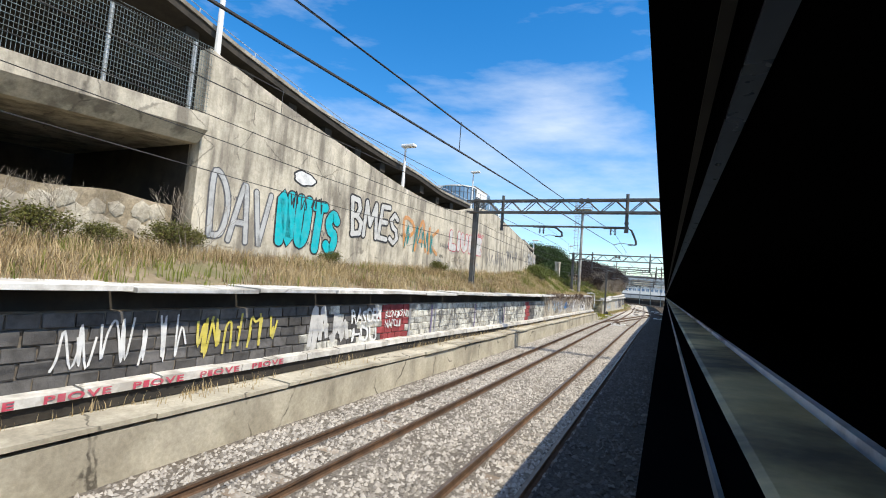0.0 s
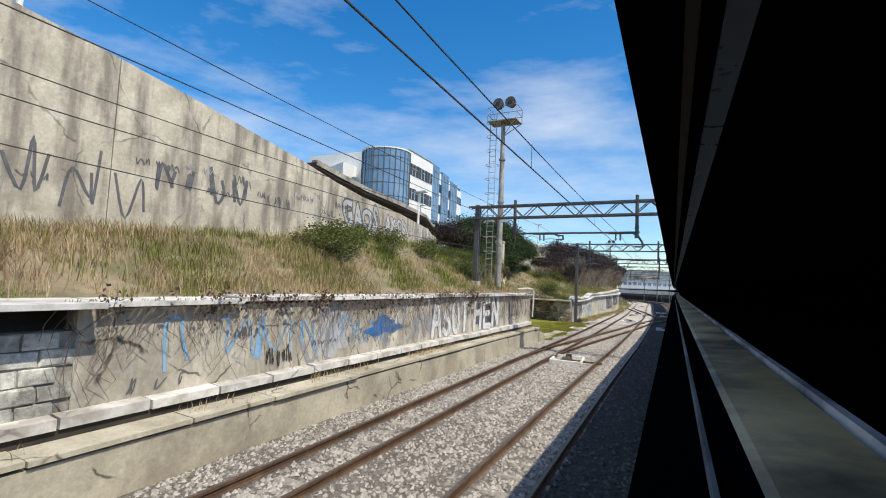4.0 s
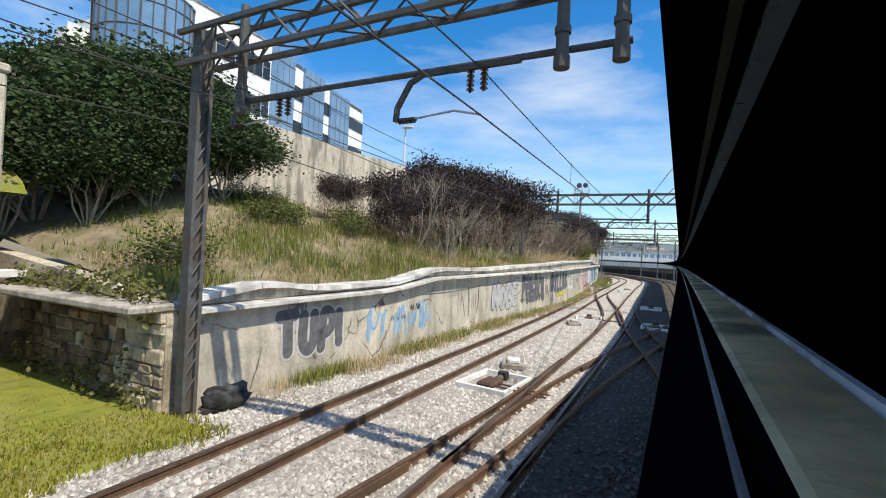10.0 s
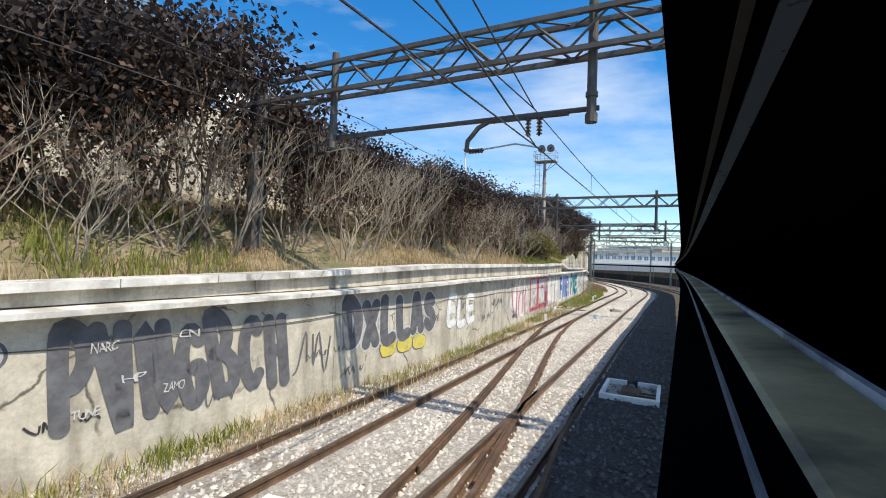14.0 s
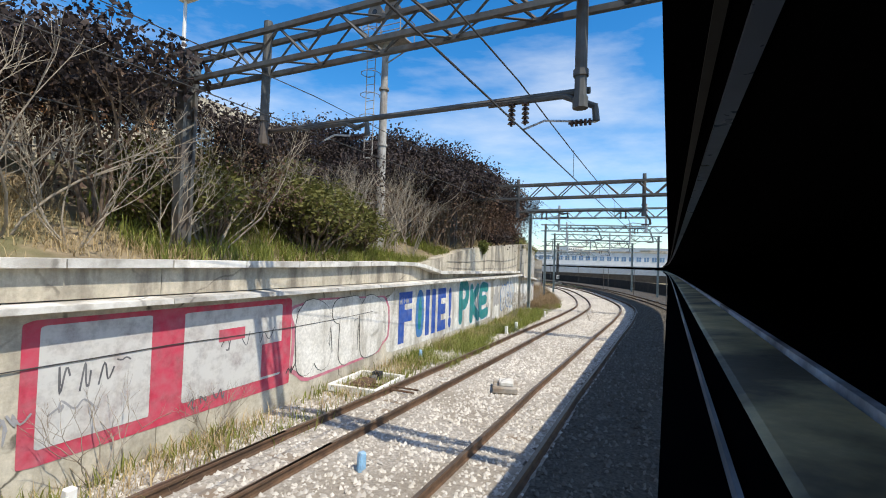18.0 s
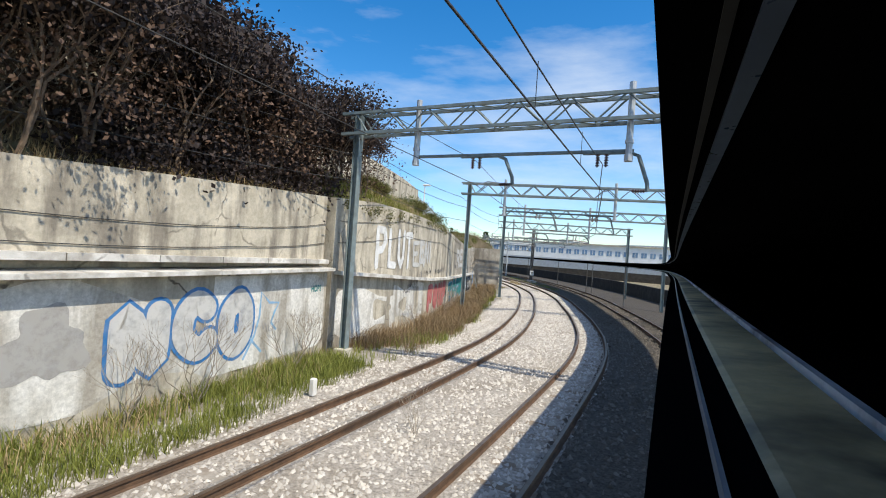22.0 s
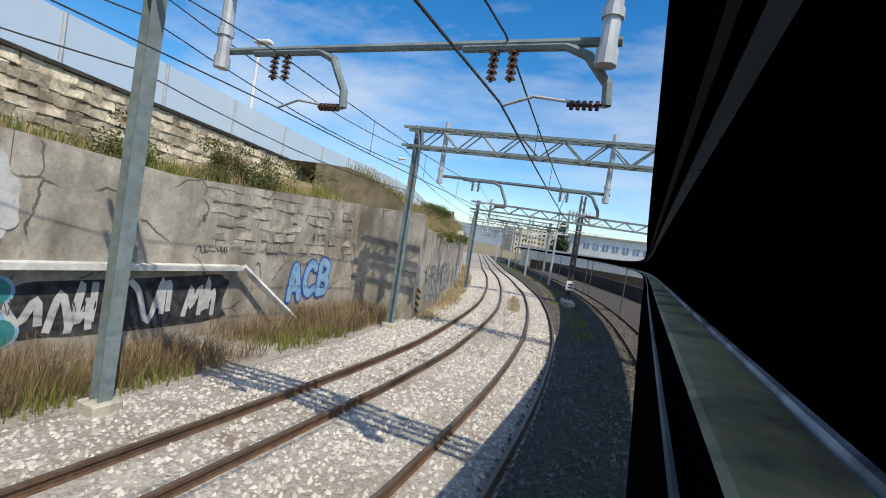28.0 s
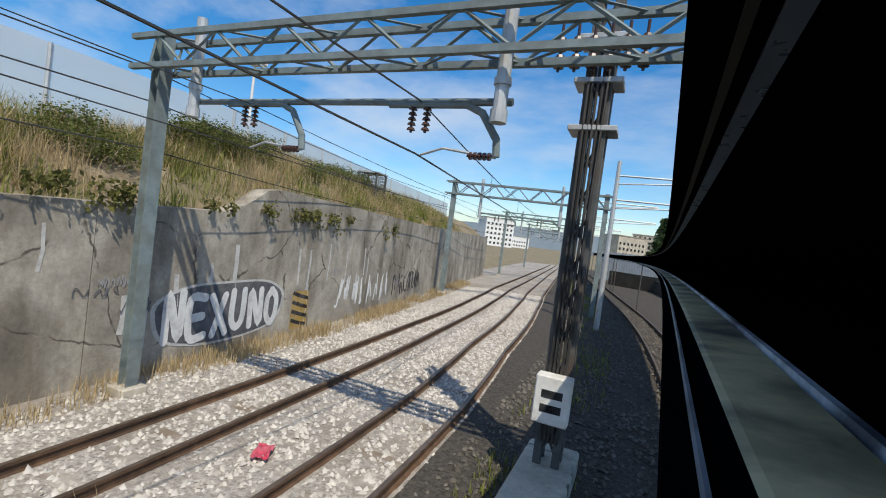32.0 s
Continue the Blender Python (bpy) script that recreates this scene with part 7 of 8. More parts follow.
# black mast with the numbered box
mast = thing("line_mast", frame_at(188.5, 0.92, -0.1), "dark lattice mast with cables and an equipment box", "mast")
for dx, dy in ((-0.12, -0.12), (-0.12, 0.12), (0.12, -0.12), (0.12, 0.12)):
    bm = bmesh.new()
    box(bm, dx - 0.05, dx + 0.05, dy - 0.05, dy + 0.05, 0, 6.9, 0.005)
    part("mast_leg", bm, M["steel_dark"], mast)
bm = bmesh.new()
z = 0.4
while z < 6.4:
    for a, b in (((-0.12, -0.14), (0.12, -0.14)), ((-0.14, 0.12), (-0.14, -0.12))):
        rod(bm, (*a, z), (*b, z + 0.45), 0.02, n=4)
        rod(bm, (*b, z), (*a, z + 0.45), 0.02, n=4)
    z += 0.45
tagged(part("lacing", bm, M["steel_dark"], mast), kind="stuff")
for k in range(5):
    bm = bmesh.new()
    tube(bm, [(-0.2, -0.1 + 0.05 * k, 0.6), (-0.21, -0.1 + 0.05 * k, 3.0), (-0.2, -0.12 + 0.06 * k, 5.6)], 0.02, 5)
    part("cable", bm, M["wire"], mast)
for z in (4.6, 5.2, 5.75):
    bm = bmesh.new()
    box(bm, -0.22, 0.22, -0.3, 0.3, z, z + 0.07, 0.01)
    part("bracket", bm, M["galv"], mast)
for k in range(6):
    bm = bmesh.new()
    y = -0.5 + 0.2 * k
    rod(bm, (-0.3, y, 5.3), (-0.3, y, 5.9), 0.02, n=5)
    for j in range(4):
        rod(bm, (-0.3, y, 5.35 + 0.11 * j), (-0.3, y, 5.40 + 0.11 * j), 0.07, 0.05, n=8)
    part("insulator", bm, M["insulator"], mast)
bm = bmesh.new()
box(bm, -0.42, -0.2, -0.22, 0.22, 0.9, 1.5, 0.015)
bx = part("equipment_box", bm, M["box_white"], mast, "white equipment box")
for k in range(2):
    bm = bmesh.new()
    box(bm, -0.424, -0.42, -0.13, 0.13, 1.05 + 0.18 * k, 1.15 + 0.18 * k)
    part("marking_bar", bm, INK["black"], bx)
bm = bmesh.new()
box(bm, -1.6, 0.6, -0.35, 0.35, -0.35, 0.28, 0.03)
part("plinth", bm, M["concrete_pale"], mast)

for k, (s, l) in enumerate(((202.5, 0.75), (213.0, 1.6), (226.0, 1.9), (240.0, 2.4))):
    p = thing("line_pole", frame_at(s, l, -0.3), "slender white steel pole with side arms", "pole", "white line poles")
    bm = bmesh.new()
    rod(bm, (0, 0, 0), (0, 0, 7.2), 0.12, 0.08, n=8)
    part("shaft", bm, M["galv"], p)
    for z in (5.6, 6.6):
        bm = bmesh.new()
        rod(bm, (0, 0, z), (0, -4.2, z), 0.04, n=6)
        rod(bm, (0, 0, z - 0.35), (0, -4.2, z - 0.05), 0.03, n=6)
        part("side_arm", bm, M["galv"], p)

# signal masts with ladder and basket
def signal_mast(s, l, zb, top):
    h = top - zb
    t = thing("signal_mast", frame_at(s, l, zb), "tall grey signal mast with ladder and round signal lamps", "signal", "signal masts")
    bm = bmesh.new()
    rod(bm, (0, 0, -0.3), (0, 0, h * 0.45), 0.17, 0.15, n=14)
    rod(bm, (0, 0, h * 0.45), (0, 0, h - 0.6), 0.15, 0.11, n=14)
    for z in (h * 0.2, h * 0.45, h * 0.7):
        rod(bm, (0, 0, z), (0, 0, z + 0.08), 0.185, n=14)
    part("mast", bm, M["pole_worn"], t, "weathered round pole")
    bm = bmesh.new()
    for dy in (0.36, 0.72):
        rod(bm, (-0.1, dy, 0.1), (-0.1, dy, h + 0.1), 0.02, n=4)
    z = 0.3
    while z < h:
        rod(bm, (-0.1, 0.36, z), (-0.1, 0.72, z), 0.014, n=4)
        z += 0.3
    part("ladder", bm, M["pole_worn"], t)
    bm = bmesh.new()
    z = 1.6
    while z < h:
        tube(bm, [(-0.1 + 0.36 * math.cos(a), 0.54 + 0.36 * math.sin(a), z) for a in [math.pi * (0.2 + 1.6 * j / 8) for j in range(9)]], 0.014, 4)
        z += 0.8
    part("ladder_cage", bm, M["pole_worn"], t)
    bm = bmesh.new()
    box(bm, -0.5, 0.5, -0.9, 0.75, h - 0.75, h - 0.7)
    b = part("basket_floor", bm, M["pole_worn"], t)
    bm = bmesh.new()
    for z in (h - 0.35, h + 0.05):
        for p0, p1 in (((-0.5, -0.9), (0.5, -0.9)), ((0.5, -0.9), (0.5, 0.75)), ((0.5, 0.75), (-0.5, 0.75)), ((-0.5, 0.75), (-0.5, -0.9))):
            rod(bm, (*p0, z), (*p1, z), 0.018, n=4)
    for x in (-0.5, 0.5):
        for y in (-0.9, -0.1, 0.75):
            rod(bm, (x, y, h - 0.75), (x, y, h + 0.05), 0.018, n=4)
    tagged(part("basket_rail", bm, M["pole_worn"], b), kind="stuff")
    for y in (-0.55, 0.15):
        bm = bmesh.new()
        rod(bm, (-0.55, y, h + 0.2), (-0.2, y, h + 0.2), 0.30, 0.24, n=16)
        hd = part("signal_head", bm, M["steel_dark"], t, "round dark signal head")
        bm = bmesh.new()
        rod(bm, (-0.57, y, h + 0.2), (-0.555, y, h + 0.2), 0.1, n=12)
        part("lens", bm, M["glass_dark"], hd)
    for p0 in ((0.5, -0.85), (-0.5, -0.85)):
        bm = bmesh.new()
        rod(bm, (0, 0, h - 1.5), (*p0, h - 0.75), 0.025, n=4)
        part("strut", bm, M["pole_worn"], t)


signal_mast(51.7, 8.6, 3.1, 12.6)
signal_mast(120.9, 9.3, 3.4, 11.6)


def street_lamp(s, l, zb, top, lean=0.0):
    t = thing("street_lamp", frame_at(s, l, zb), "white street lamp post with a flat lantern", "street lamp", "street lamps")
    bm = bmesh.new()
    rod(bm, (0, 0, -0.2), (0, lean, top - zb), 0.09, 0.05, n=8)
    part("pole", bm, M["white_paint"], t)
    bm = bmesh.new()
    box(bm, -0.16, 0.16, -0.55, 0.2, top - zb - 0.03, top - zb + 0.12, 0.04)
    part("lantern", bm, M["box_white"], t)


for s, l, zb, top in ((8.35, 11.75, 8.8, 12.9), (18.8, 11.7, 7.25, 9.3), (33.0, 14.0, 7.0, 11.6), (52.0, 14.0, 6.3, 8.3), (68.4, 23.2, 6.0, 10.5), (91.0, 16.5, 5.0, 11.3), (116.5, 14.2, 5.5, 11.2), (173.0, 14.5, 5.0, 9.3), (197.5, 15.5, 4.0, 8.9)):
    street_lamp(s, l, zb, top)

# ---- office building with the glass tower ----
office = thing("office_building", frame_at(98, 38.5, 0), "white office building with blue glass bays and a round tower", "building")
iv = office.matrix_basis.inverted()


def prism(pts, z0, z1):
    bm = bmesh.new()
    lo = [bm.verts.new(iv @ W(s, l, z0)) for s, l in pts]
    hi = [bm.verts.new(iv @ W(s, l, z1)) for s, l in pts]
    n = len(pts)
    for k in range(n):
        bm.faces.new((lo[k], lo[(k + 1) % n], hi[(k + 1) % n], hi[k]))
    bm.faces.new(hi)
    bm.faces.new(lo[::-1])
    return bm


TC, TL, TR = 86.7, 39.2, 3.75
FRONT = lambda s: 36.5 + 0.12 * max(s - 98.1, 0.0)
part("white_block", prism([(89.3, 36.5), (98.1, 36.5), (98.1, 55), (87.5, 55), (87.5, 40)], 4, 23.0), M["white_paint"], office)
part("rear_wing", prism([(83.7, 45.2), (90, 45.2), (93.5, 60), (92, 60)], 4, 20.5), M["white_paint"], office)
part("roof_edge", prism([(89.2, 36.4), (98.15, 36.4), (98.15, 55), (89.2, 55)], 23.0, 23.12), M["concrete_grey"], office)
for z0, z1 in ((19.3, 21.1), (15.5, 17.25), (11.4, 13.2)):
    for k in range(8):
        a = 89.5 + 1.06 * k
        w = part("window", prism([(a, 36.44), (a + 0.99, 36.44), (a + 0.99, 36.7), (a, 36.7)], z0, z1), M["glass_dark"], office)
        bm = bmesh.new()
        rod(bm, iv @ W(a, 36.42, z0), iv @ W(a, 36.42, z1), 0.05 if k % 3 else 0.12, n=4)
        rod(bm, iv @ W(a, 36.42, z0 + 0.62 * (z1 - z0)), iv @ W(a + 1.0, 36.42, z0 + 0.62 * (z1 - z0)), 0.035, n=4)
        part("window_frame", bm, M["galv" if k % 3 else "steel_dark"], w)
ring = [(TC + TR * math.cos(2 * math.pi * k / 28), TL + TR * math.sin(2 * math.pi * k / 28)) for k in range(28)]
part("tower_glass", prism(ring, 4, 22.0), M["glass_blue"], office, "round tower of blue glass")
part("tower_cap", prism([(TC + (s - TC) * 1.03, TL + (l - TL) * 1.03) for s, l in ring], 22.0, 22.2), M["white_paint"], office)
part("tower_dome", prism([(TC + (s - TC) * 0.8, TL + (l - TL) * 0.8) for s, l in ring], 22.2, 22.4), M["white_paint"], office)
for k, (s, l) in enumerate(ring):
    bm = bmesh.new()
    p = (TC + (s - TC) * 1.008, TL + (l - TL) * 1.008)
    rod(bm, iv @ W(*p, 4), iv @ W(*p, 22.0), 0.05 if k % 2 else 0.08, n=4)
    part("mullion", bm, M["steel_dark"], office)
for z in np.arange(7.2, 21.9, 1.95):
    bm = bmesh.new()
    tube(bm, [iv @ W(TC + (s - TC) * 1.008, TL + (l - TL) * 1.008, float(z)) for s, l in ring + ring[:1]], 0.035, 4)
    part("transom", bm, M["steel_dark"], office)
for a, b, glass, top in ((98.12, 101.85, True, 23.2), (101.87, 103.5, False, 22.5), (103.52, 107.0, True, 22.9), (107.02, 108.5, False, 22.2), (108.52, 113.1, True, 22.4), (113.12, 117.4, False, 21.9)):
    la, lb = FRONT(a) + (0.0 if glass else 0.3), FRONT(b) + (0.0 if glass else 0.3)
    part("glass_bay" if glass else "white_bay", prism([(a, la), (b, lb), (b, lb + 14), (a, la + 14)], 4, top), M["glass_blue" if glass else "white_paint"], office)
    if glass:
        for j in range(1, 4):
            bm = bmesh.new()
            q, l = a + (b - a) * j / 4, la + (lb - la) * j / 4 - 0.03
            rod(bm, iv @ W(q, l, 4), iv @ W(q, l, top), 0.035, n=4)
            part("mullion", bm, M["steel"], office)
        for j in range(9):
            bm = bmesh.new()
            z = 6 + 2.0 * j
            rod(bm, iv @ W(a, la - 0.03, z), iv @ W(b, lb - 0.03, z), 0.035, n=4)
            part("transom", bm, M["steel"], office)
    else:
        for z in (19.0, 15.2, 11.4):
            part("window", prism([(a + 0.02, la - 0.05), (b - 0.02, lb - 0.05), (b - 0.02, lb + 1), (a + 0.02, la + 1)], z, z + 1.5), M["glass_dark"], office)
        part("roof_plant", prism([(a - 0.2, la + 0.4), (b + 0.2, lb + 0.4), (b + 0.2, lb + 3), (a - 0.2, la + 3)], top, top + 0.7), M["steel_dark"], office)

# ---- far side: long white building, fence, tree, town ----
depot = thing("long_white_building", Matrix.Translation((66.5, 241, 0)) @ Matrix.Rotation(radians(-25), 4, "Z"), "long low white building with a row of windows", "building")
bm = bmesh.new()
box(bm, 0, 85, 0, 12, -0.5, 7.4)
part("wall", bm, M["white_paint"], depot)
bm = bmesh.new()
box(bm, -0.4, 85.4, -0.4, 12.4, 7.4, 7.7)
part("roof", bm, M["concrete_pale"], depot)
for k in range(42):
    bm = bmesh.new()
    box(bm, 1 + 2 * k, 2.2 + 2 * k, -0.05, 0.3, 4.9, 6.1)
    w = part("window", bm, M["glass_blue"], depot)
    bm = bmesh.new()
    box(bm, 1.55 + 2 * k, 1.65 + 2 * k, -0.09, -0.05, 4.9, 6.1)
    part("frame", bm, M["white_paint"], w)
fence = thing("corrugated_fence", Matrix.Translation((66.5, 241, 0)) @ Matrix.Rotation(radians(-25), 4, "Z") @ Matrix.Translation((26, -16, 0)), "long grey corrugated metal fence before the white building", "fence")
bm = bmesh.new()
for k in range(220):
    x = -26 + 0.35 * k
    box(bm, x, x + 0.2, 0.0, 0.06, -0.4, 3.5)
    box(bm, x + 0.2, x + 0.35, 0.05, 0.09, -0.4, 3.5)
tagged(part("sheeting", bm, M["galv"], fence), kind="stuff")
bm = bmesh.new()
box(bm, -20, 52, -7.0, -6.6, -0.4, 1.4)
part("low_wall", bm, M["concrete_dark_shade"], fence)
bm = bmesh.new()
sweep(bm, [(-7.0, -0.5), (-7.0, 1.1), (-7.35, 1.1), (-7.35, -0.5)], 158, 262, 2.0)
whole("wall_parapet", bm, M["concrete_dark_shade"], "low dark stained parapet wall outside the curve", "wall", "structure")
rnd = random.Random(9)
for k in range(34):
    a = rnd.uniform(0.75, 2.2)
    d = rnd.uniform(330, 620)
    w, h = rnd.uniform(12, 40), rnd.uniform(7, 20)
    m = Matrix.Translation((60 + d * math.cos(a), 120 + d * math.sin(a), 0)) @ Matrix.Rotation(rnd.uniform(0, 1.5), 4, "Z")
    b = thing("town_building", m, "pale distant apartment building", "building", "distant town")
    bm = bmesh.new()
    box(bm, -w / 2, w / 2, -6, 6, -1, h)
    part("wall", bm, M["white_paint" if k % 3 else "concrete_pale"], b)
    bm = bmesh.new()
    box(bm, -w / 2 - 0.3, w / 2 + 0.3, -6.3, 6.3, h, h + 0.5)
    part("roof", bm, M["concrete_grey"], b)
    for f in range(int(h / 3.2)):
        for side in (-1, 1):
            bm = bmesh.new()
            for j in range(int(w / 3)):
                box(bm, -w / 2 + 1 + 3 * j, -w / 2 + 2.4 + 3 * j, side * 6.0 - 0.1, side * 6.0 + 0.1, 1 + 3.2 * f, 2.5 + 3.2 * f)
            tagged(part("window_strip", bm, M["glass_dark"], b), kind="stuff")
# low hills; distance haze is put into their blue-grey base colour
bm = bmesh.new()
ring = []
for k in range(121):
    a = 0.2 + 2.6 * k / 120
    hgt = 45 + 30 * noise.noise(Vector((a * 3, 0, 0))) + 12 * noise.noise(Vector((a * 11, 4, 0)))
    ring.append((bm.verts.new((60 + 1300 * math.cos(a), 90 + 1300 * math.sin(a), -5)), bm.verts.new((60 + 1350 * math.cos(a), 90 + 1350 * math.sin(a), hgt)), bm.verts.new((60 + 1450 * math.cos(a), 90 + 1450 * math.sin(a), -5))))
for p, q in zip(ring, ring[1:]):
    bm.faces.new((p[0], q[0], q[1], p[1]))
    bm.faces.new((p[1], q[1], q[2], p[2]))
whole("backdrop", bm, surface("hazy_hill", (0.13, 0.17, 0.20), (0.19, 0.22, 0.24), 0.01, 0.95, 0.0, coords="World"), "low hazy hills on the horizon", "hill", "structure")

# ---- plants ----
def mesh_from(name, verts, faces, mat):
    me = bpy.data.meshes.new(name)
    me.from_pydata(verts, [], faces)
    me.materials.append(mat)
    return me


def blades(places, h0, h1, w, per, seed, spread=0.16, bend=0.5):
    """Grass blades at the given places, as vertex and face lists."""
    r = np.random.RandomState(seed)
    n = len(places) * per
    base = np.repeat(np.array(places), per, 0) + np.c_[r.uniform(-spread, spread, (n, 2)), np.zeros(n)]
    a = r.uniform(0, 6.283, n)
    h = r.uniform(h0, h1, n)
    d = np.c_[np.cos(a), np.sin(a), np.zeros(n)]
    q = np.c_[-np.sin(a), np.cos(a), np.zeros(n)] * (w * r.uniform(0.5, 1.2, n))[:, None]
    lean = (r.uniform(0.1, bend, n) * h)[:, None]
    up = np.c_[np.zeros((n, 2)), h]
    v = np.stack([base - q, base + q, base + d * lean * 0.35 + up * 0.6 + q * 0.7, base + d * lean * 0.35 + up * 0.6 - q * 0.7, base + d * lean + up], 1).reshape(-1, 3)
    k = np.arange(n) * 5
    return v, [f for i in k for f in ((i, i + 1, i + 2, i + 3), (i + 3, i + 2, i + 4))]


def bank_z(s, l):
    pts = bank(s)
    if l < pts[0][0]:
        return pts[0][1]
    for (a, za), (b, zb) in zip(pts, pts[1:]):
        if a <= l <= b:
            return za + (zb - za) * (l - a) / max(b - a, 1e-6)
    return pts[-1][1]


def meadow(name, label, mat, n, s0, s1, lo, hi, h0, h1, w, per, seed, zf=None, clump=0.0, bend=0.5):
    rnd = random.Random(seed)
    pts = []
    tries = 0
    while len(pts) < n and tries < n * 6:
        tries += 1
        s = rnd.uniform(s0, s1)
        a, b = lo(s), hi(s)
        l = rnd.uniform(a, b)
        if clump and noise.noise(Vector((s * 0.45, l * 0.6, seed))) < rnd.uniform(-0.35, clump):
            continue
        pts.append(W(s, l, (zf(s, l) if zf else bank_z(s, l)) - 0.03))
    v, f = blades([tuple(p) for p in pts], h0, h1, w * 1.15, per - 2, seed, bend=bend)
    me = mesh_from(name, v.tolist(), f, M[mat])
    return tagged(new(name, me), label, "grass", kind="stuff")


flat = lambda s, l: -0.24
meadow("dry_grass", "tall dry straw-coloured grass on the terrace", "grass_dry", 3800, -6, 40, lambda s: lin(s, BACK) + 0.6, lambda s: lin(s, TALL) - 0.05, 0.12, 0.5, 0.007, 8, 1, clump=0.4, bend=0.9)
meadow("dry_grass", "low brown dead weeds on the terrace", "grass_brown", 2600, -6, 40, lambda s: lin(s, BACK) + 0.5, lambda s: lin(s, TALL) - 0.05, 0.08, 0.4, 0.006, 9, 41, clump=0.35, bend=1.1)
meadow("weeds", "green weeds among the dry grass", "grass_green", 600, -6, 36, lambda s: lin(s, BACK) + 0.5, lambda s: lin(s, TALL) - 0.05, 0.12, 0.4, 0.012, 8, 2, clump=0.5)
meadow("grass", "mixed green and dry grass on the bank", "grass_green", 4200, 34, 69, lambda s: lin(s, BACK) + 0.9 if s < 54.3 else lin(s, RUIN) + 0.35, lambda s: lin(s, TALL) - 0.05, 0.08, 0.36, 0.012, 8, 3, clump=0.45, bend=0.9)
meadow("dry_grass", "dry grass on the bank beside the posts", "grass_dry", 2200, 36, 54.2, lambda s: lin(s, BACK) + 0.6, lambda s: lin(s, BACK) + 3.0, 0.08, 0.3, 0.008, 8, 4, clump=0.4, bend=1.0)
meadow("lawn_grass", "short bright green grass beside the track", "grass_lawn", 9000, 54.8, 69.4, lambda s: 6.5 + 0.25 * math.sin(s * 1.7), lambda s: 13.2, 0.03, 0.10, 0.012, 8, 5, lambda s, l: -0.12, clump=-0.2)
meadow("weeds", "taller dark weeds at the foot of the ruin", "grass_green", 1300, 55, 66.5, lambda s: 11.6 if s < 64 else 12.4, lambda s: 13.5, 0.12, 0.65, 0.02, 9, 6, lambda s, l: -0.08, clump=0.3, bend=0.9)
meadow("grass", "green grass strip below the shrubs", "grass_green", 1500, 69.8, 92, lambda s: lin(s, WALL_B) + 0.5, lambda s: lin(s, WALL_B) + 4.2, 0.12, 0.5, 0.012, 8, 7, clump=0.45)
meadow("grass", "rough green grass on the bank beside the ruin", "grass_green", 1100, 69.7, 80, lambda s: lin(s, WALL_B) + 0.5, lambda s: 15.5, 0.06, 0.34, 0.012, 8, 27, clump=0.4, bend=1.0)
meadow("grass", "green grass below the broom bushes", "grass_green", 1300, 112, 121, lambda s: lin(s, WALL_B) + 0.5, lambda s: lin(s, WALL_B) + 3.6, 0.12, 0.5, 0.013, 8, 36, clump=0.0, bend=0.9)
meadow("grass", "rough green grass above the stepped coping", "grass_green", 2400, 119, 125, lambda s: lin(s, WALL_B) + 0.4, lambda s: lin(s, WALL_B) + 3.4, 0.1, 0.42, 0.009, 8, 37, clump=-0.1, bend=1.0)
meadow("lawn_straw", "straw and small dry weeds in the lawn", "grass_dry", 900, 54.8, 69.2, lambda s: 6.4, lambda s: 9.5 if s > 60 else 12.0, 0.02, 0.10, 0.009, 7, 28, lambda s, l: -0.13, clump=0.4)
meadow("dry_grass", "dry grass and straw below the shrubs", "grass_dry", 7500, 69.8, 137, lambda s: lin(s, WALL_B) + 0.45, lambda s: lin(s, WALL_B) + 4.6, 0.06, 0.36, 0.008, 8, 8, clump=0.3, bend=1.1)
meadow("wall_weeds", "green weeds along the foot of the wall", "grass_green", 2600, 72, 138, lambda s: lin(s, WALL_B) - (0.75 if s < 110 else 1.5), lambda s: lin(s, WALL_B) - 0.08, 0.06, 0.42, 0.011, 8, 9, flat, clump=0.5, bend=0.8)
meadow("wall_weeds", "lush green weeds below the painted letters", "grass_green", 2600, 119, 138, lambda s: lin(s, WALL_B) - 2.0, lambda s: lin(s, WALL_B) - 0.08, 0.1, 0.45, 0.008, 9, 29, flat, clump=0.1, bend=0.9)
meadow("wall_straw", "dry grass along the foot of the wall", "grass_dry", 2600, 71, 138, lambda s: lin(s, WALL_B) - 1.2, lambda s: lin(s, WALL_B) - 0.08, 0.06, 0.45, 0.008, 8, 10, flat, clump=0.5, bend=0.9)
meadow("brown_weeds", "tall brown dry weeds at the wall's foot", "grass_brown", 4200, 138.7, 173.5, lambda s: lin(s, WALL_E) - 2.1, lambda s: lin(s, WALL_E) - 0.1, 0.12, 0.72, 0.005, 10, 11, flat, clump=0.45, bend=1.0)
meadow("wall_weeds", "green weeds at the wall's foot", "grass_green", 900, 138.7, 172, lambda s: lin(s, WALL_E) - 2.3, lambda s: lin(s, WALL_E) - 0.6, 0.1, 0.4, 0.012, 8, 12, flat, clump=0.4)
top_lo = lambda s: (lin(s, WALL_E) if s < 173.6 else lin(s, WALL_F)) + 0.45
top_hi = lambda s: (lin(s, WALL_E) if s < 173.6 else lin(s, WALL_F)) + 3.4
meadow("bank_grass", "tall green and yellow grass on top of the wall", "grass_green", 1300, 139, 158, top_lo, top_hi, 0.12, 0.45, 0.011, 9, 13, clump=0.35, bend=1.0)
meadow("bank_grass", "short patchy grass below the block wall", "grass_green", 800, 158, 173.5, top_lo, lambda s: lin(s, WALL_E) + 3.2, 0.1, 0.45, 0.012, 8, 33, clump=0.5)
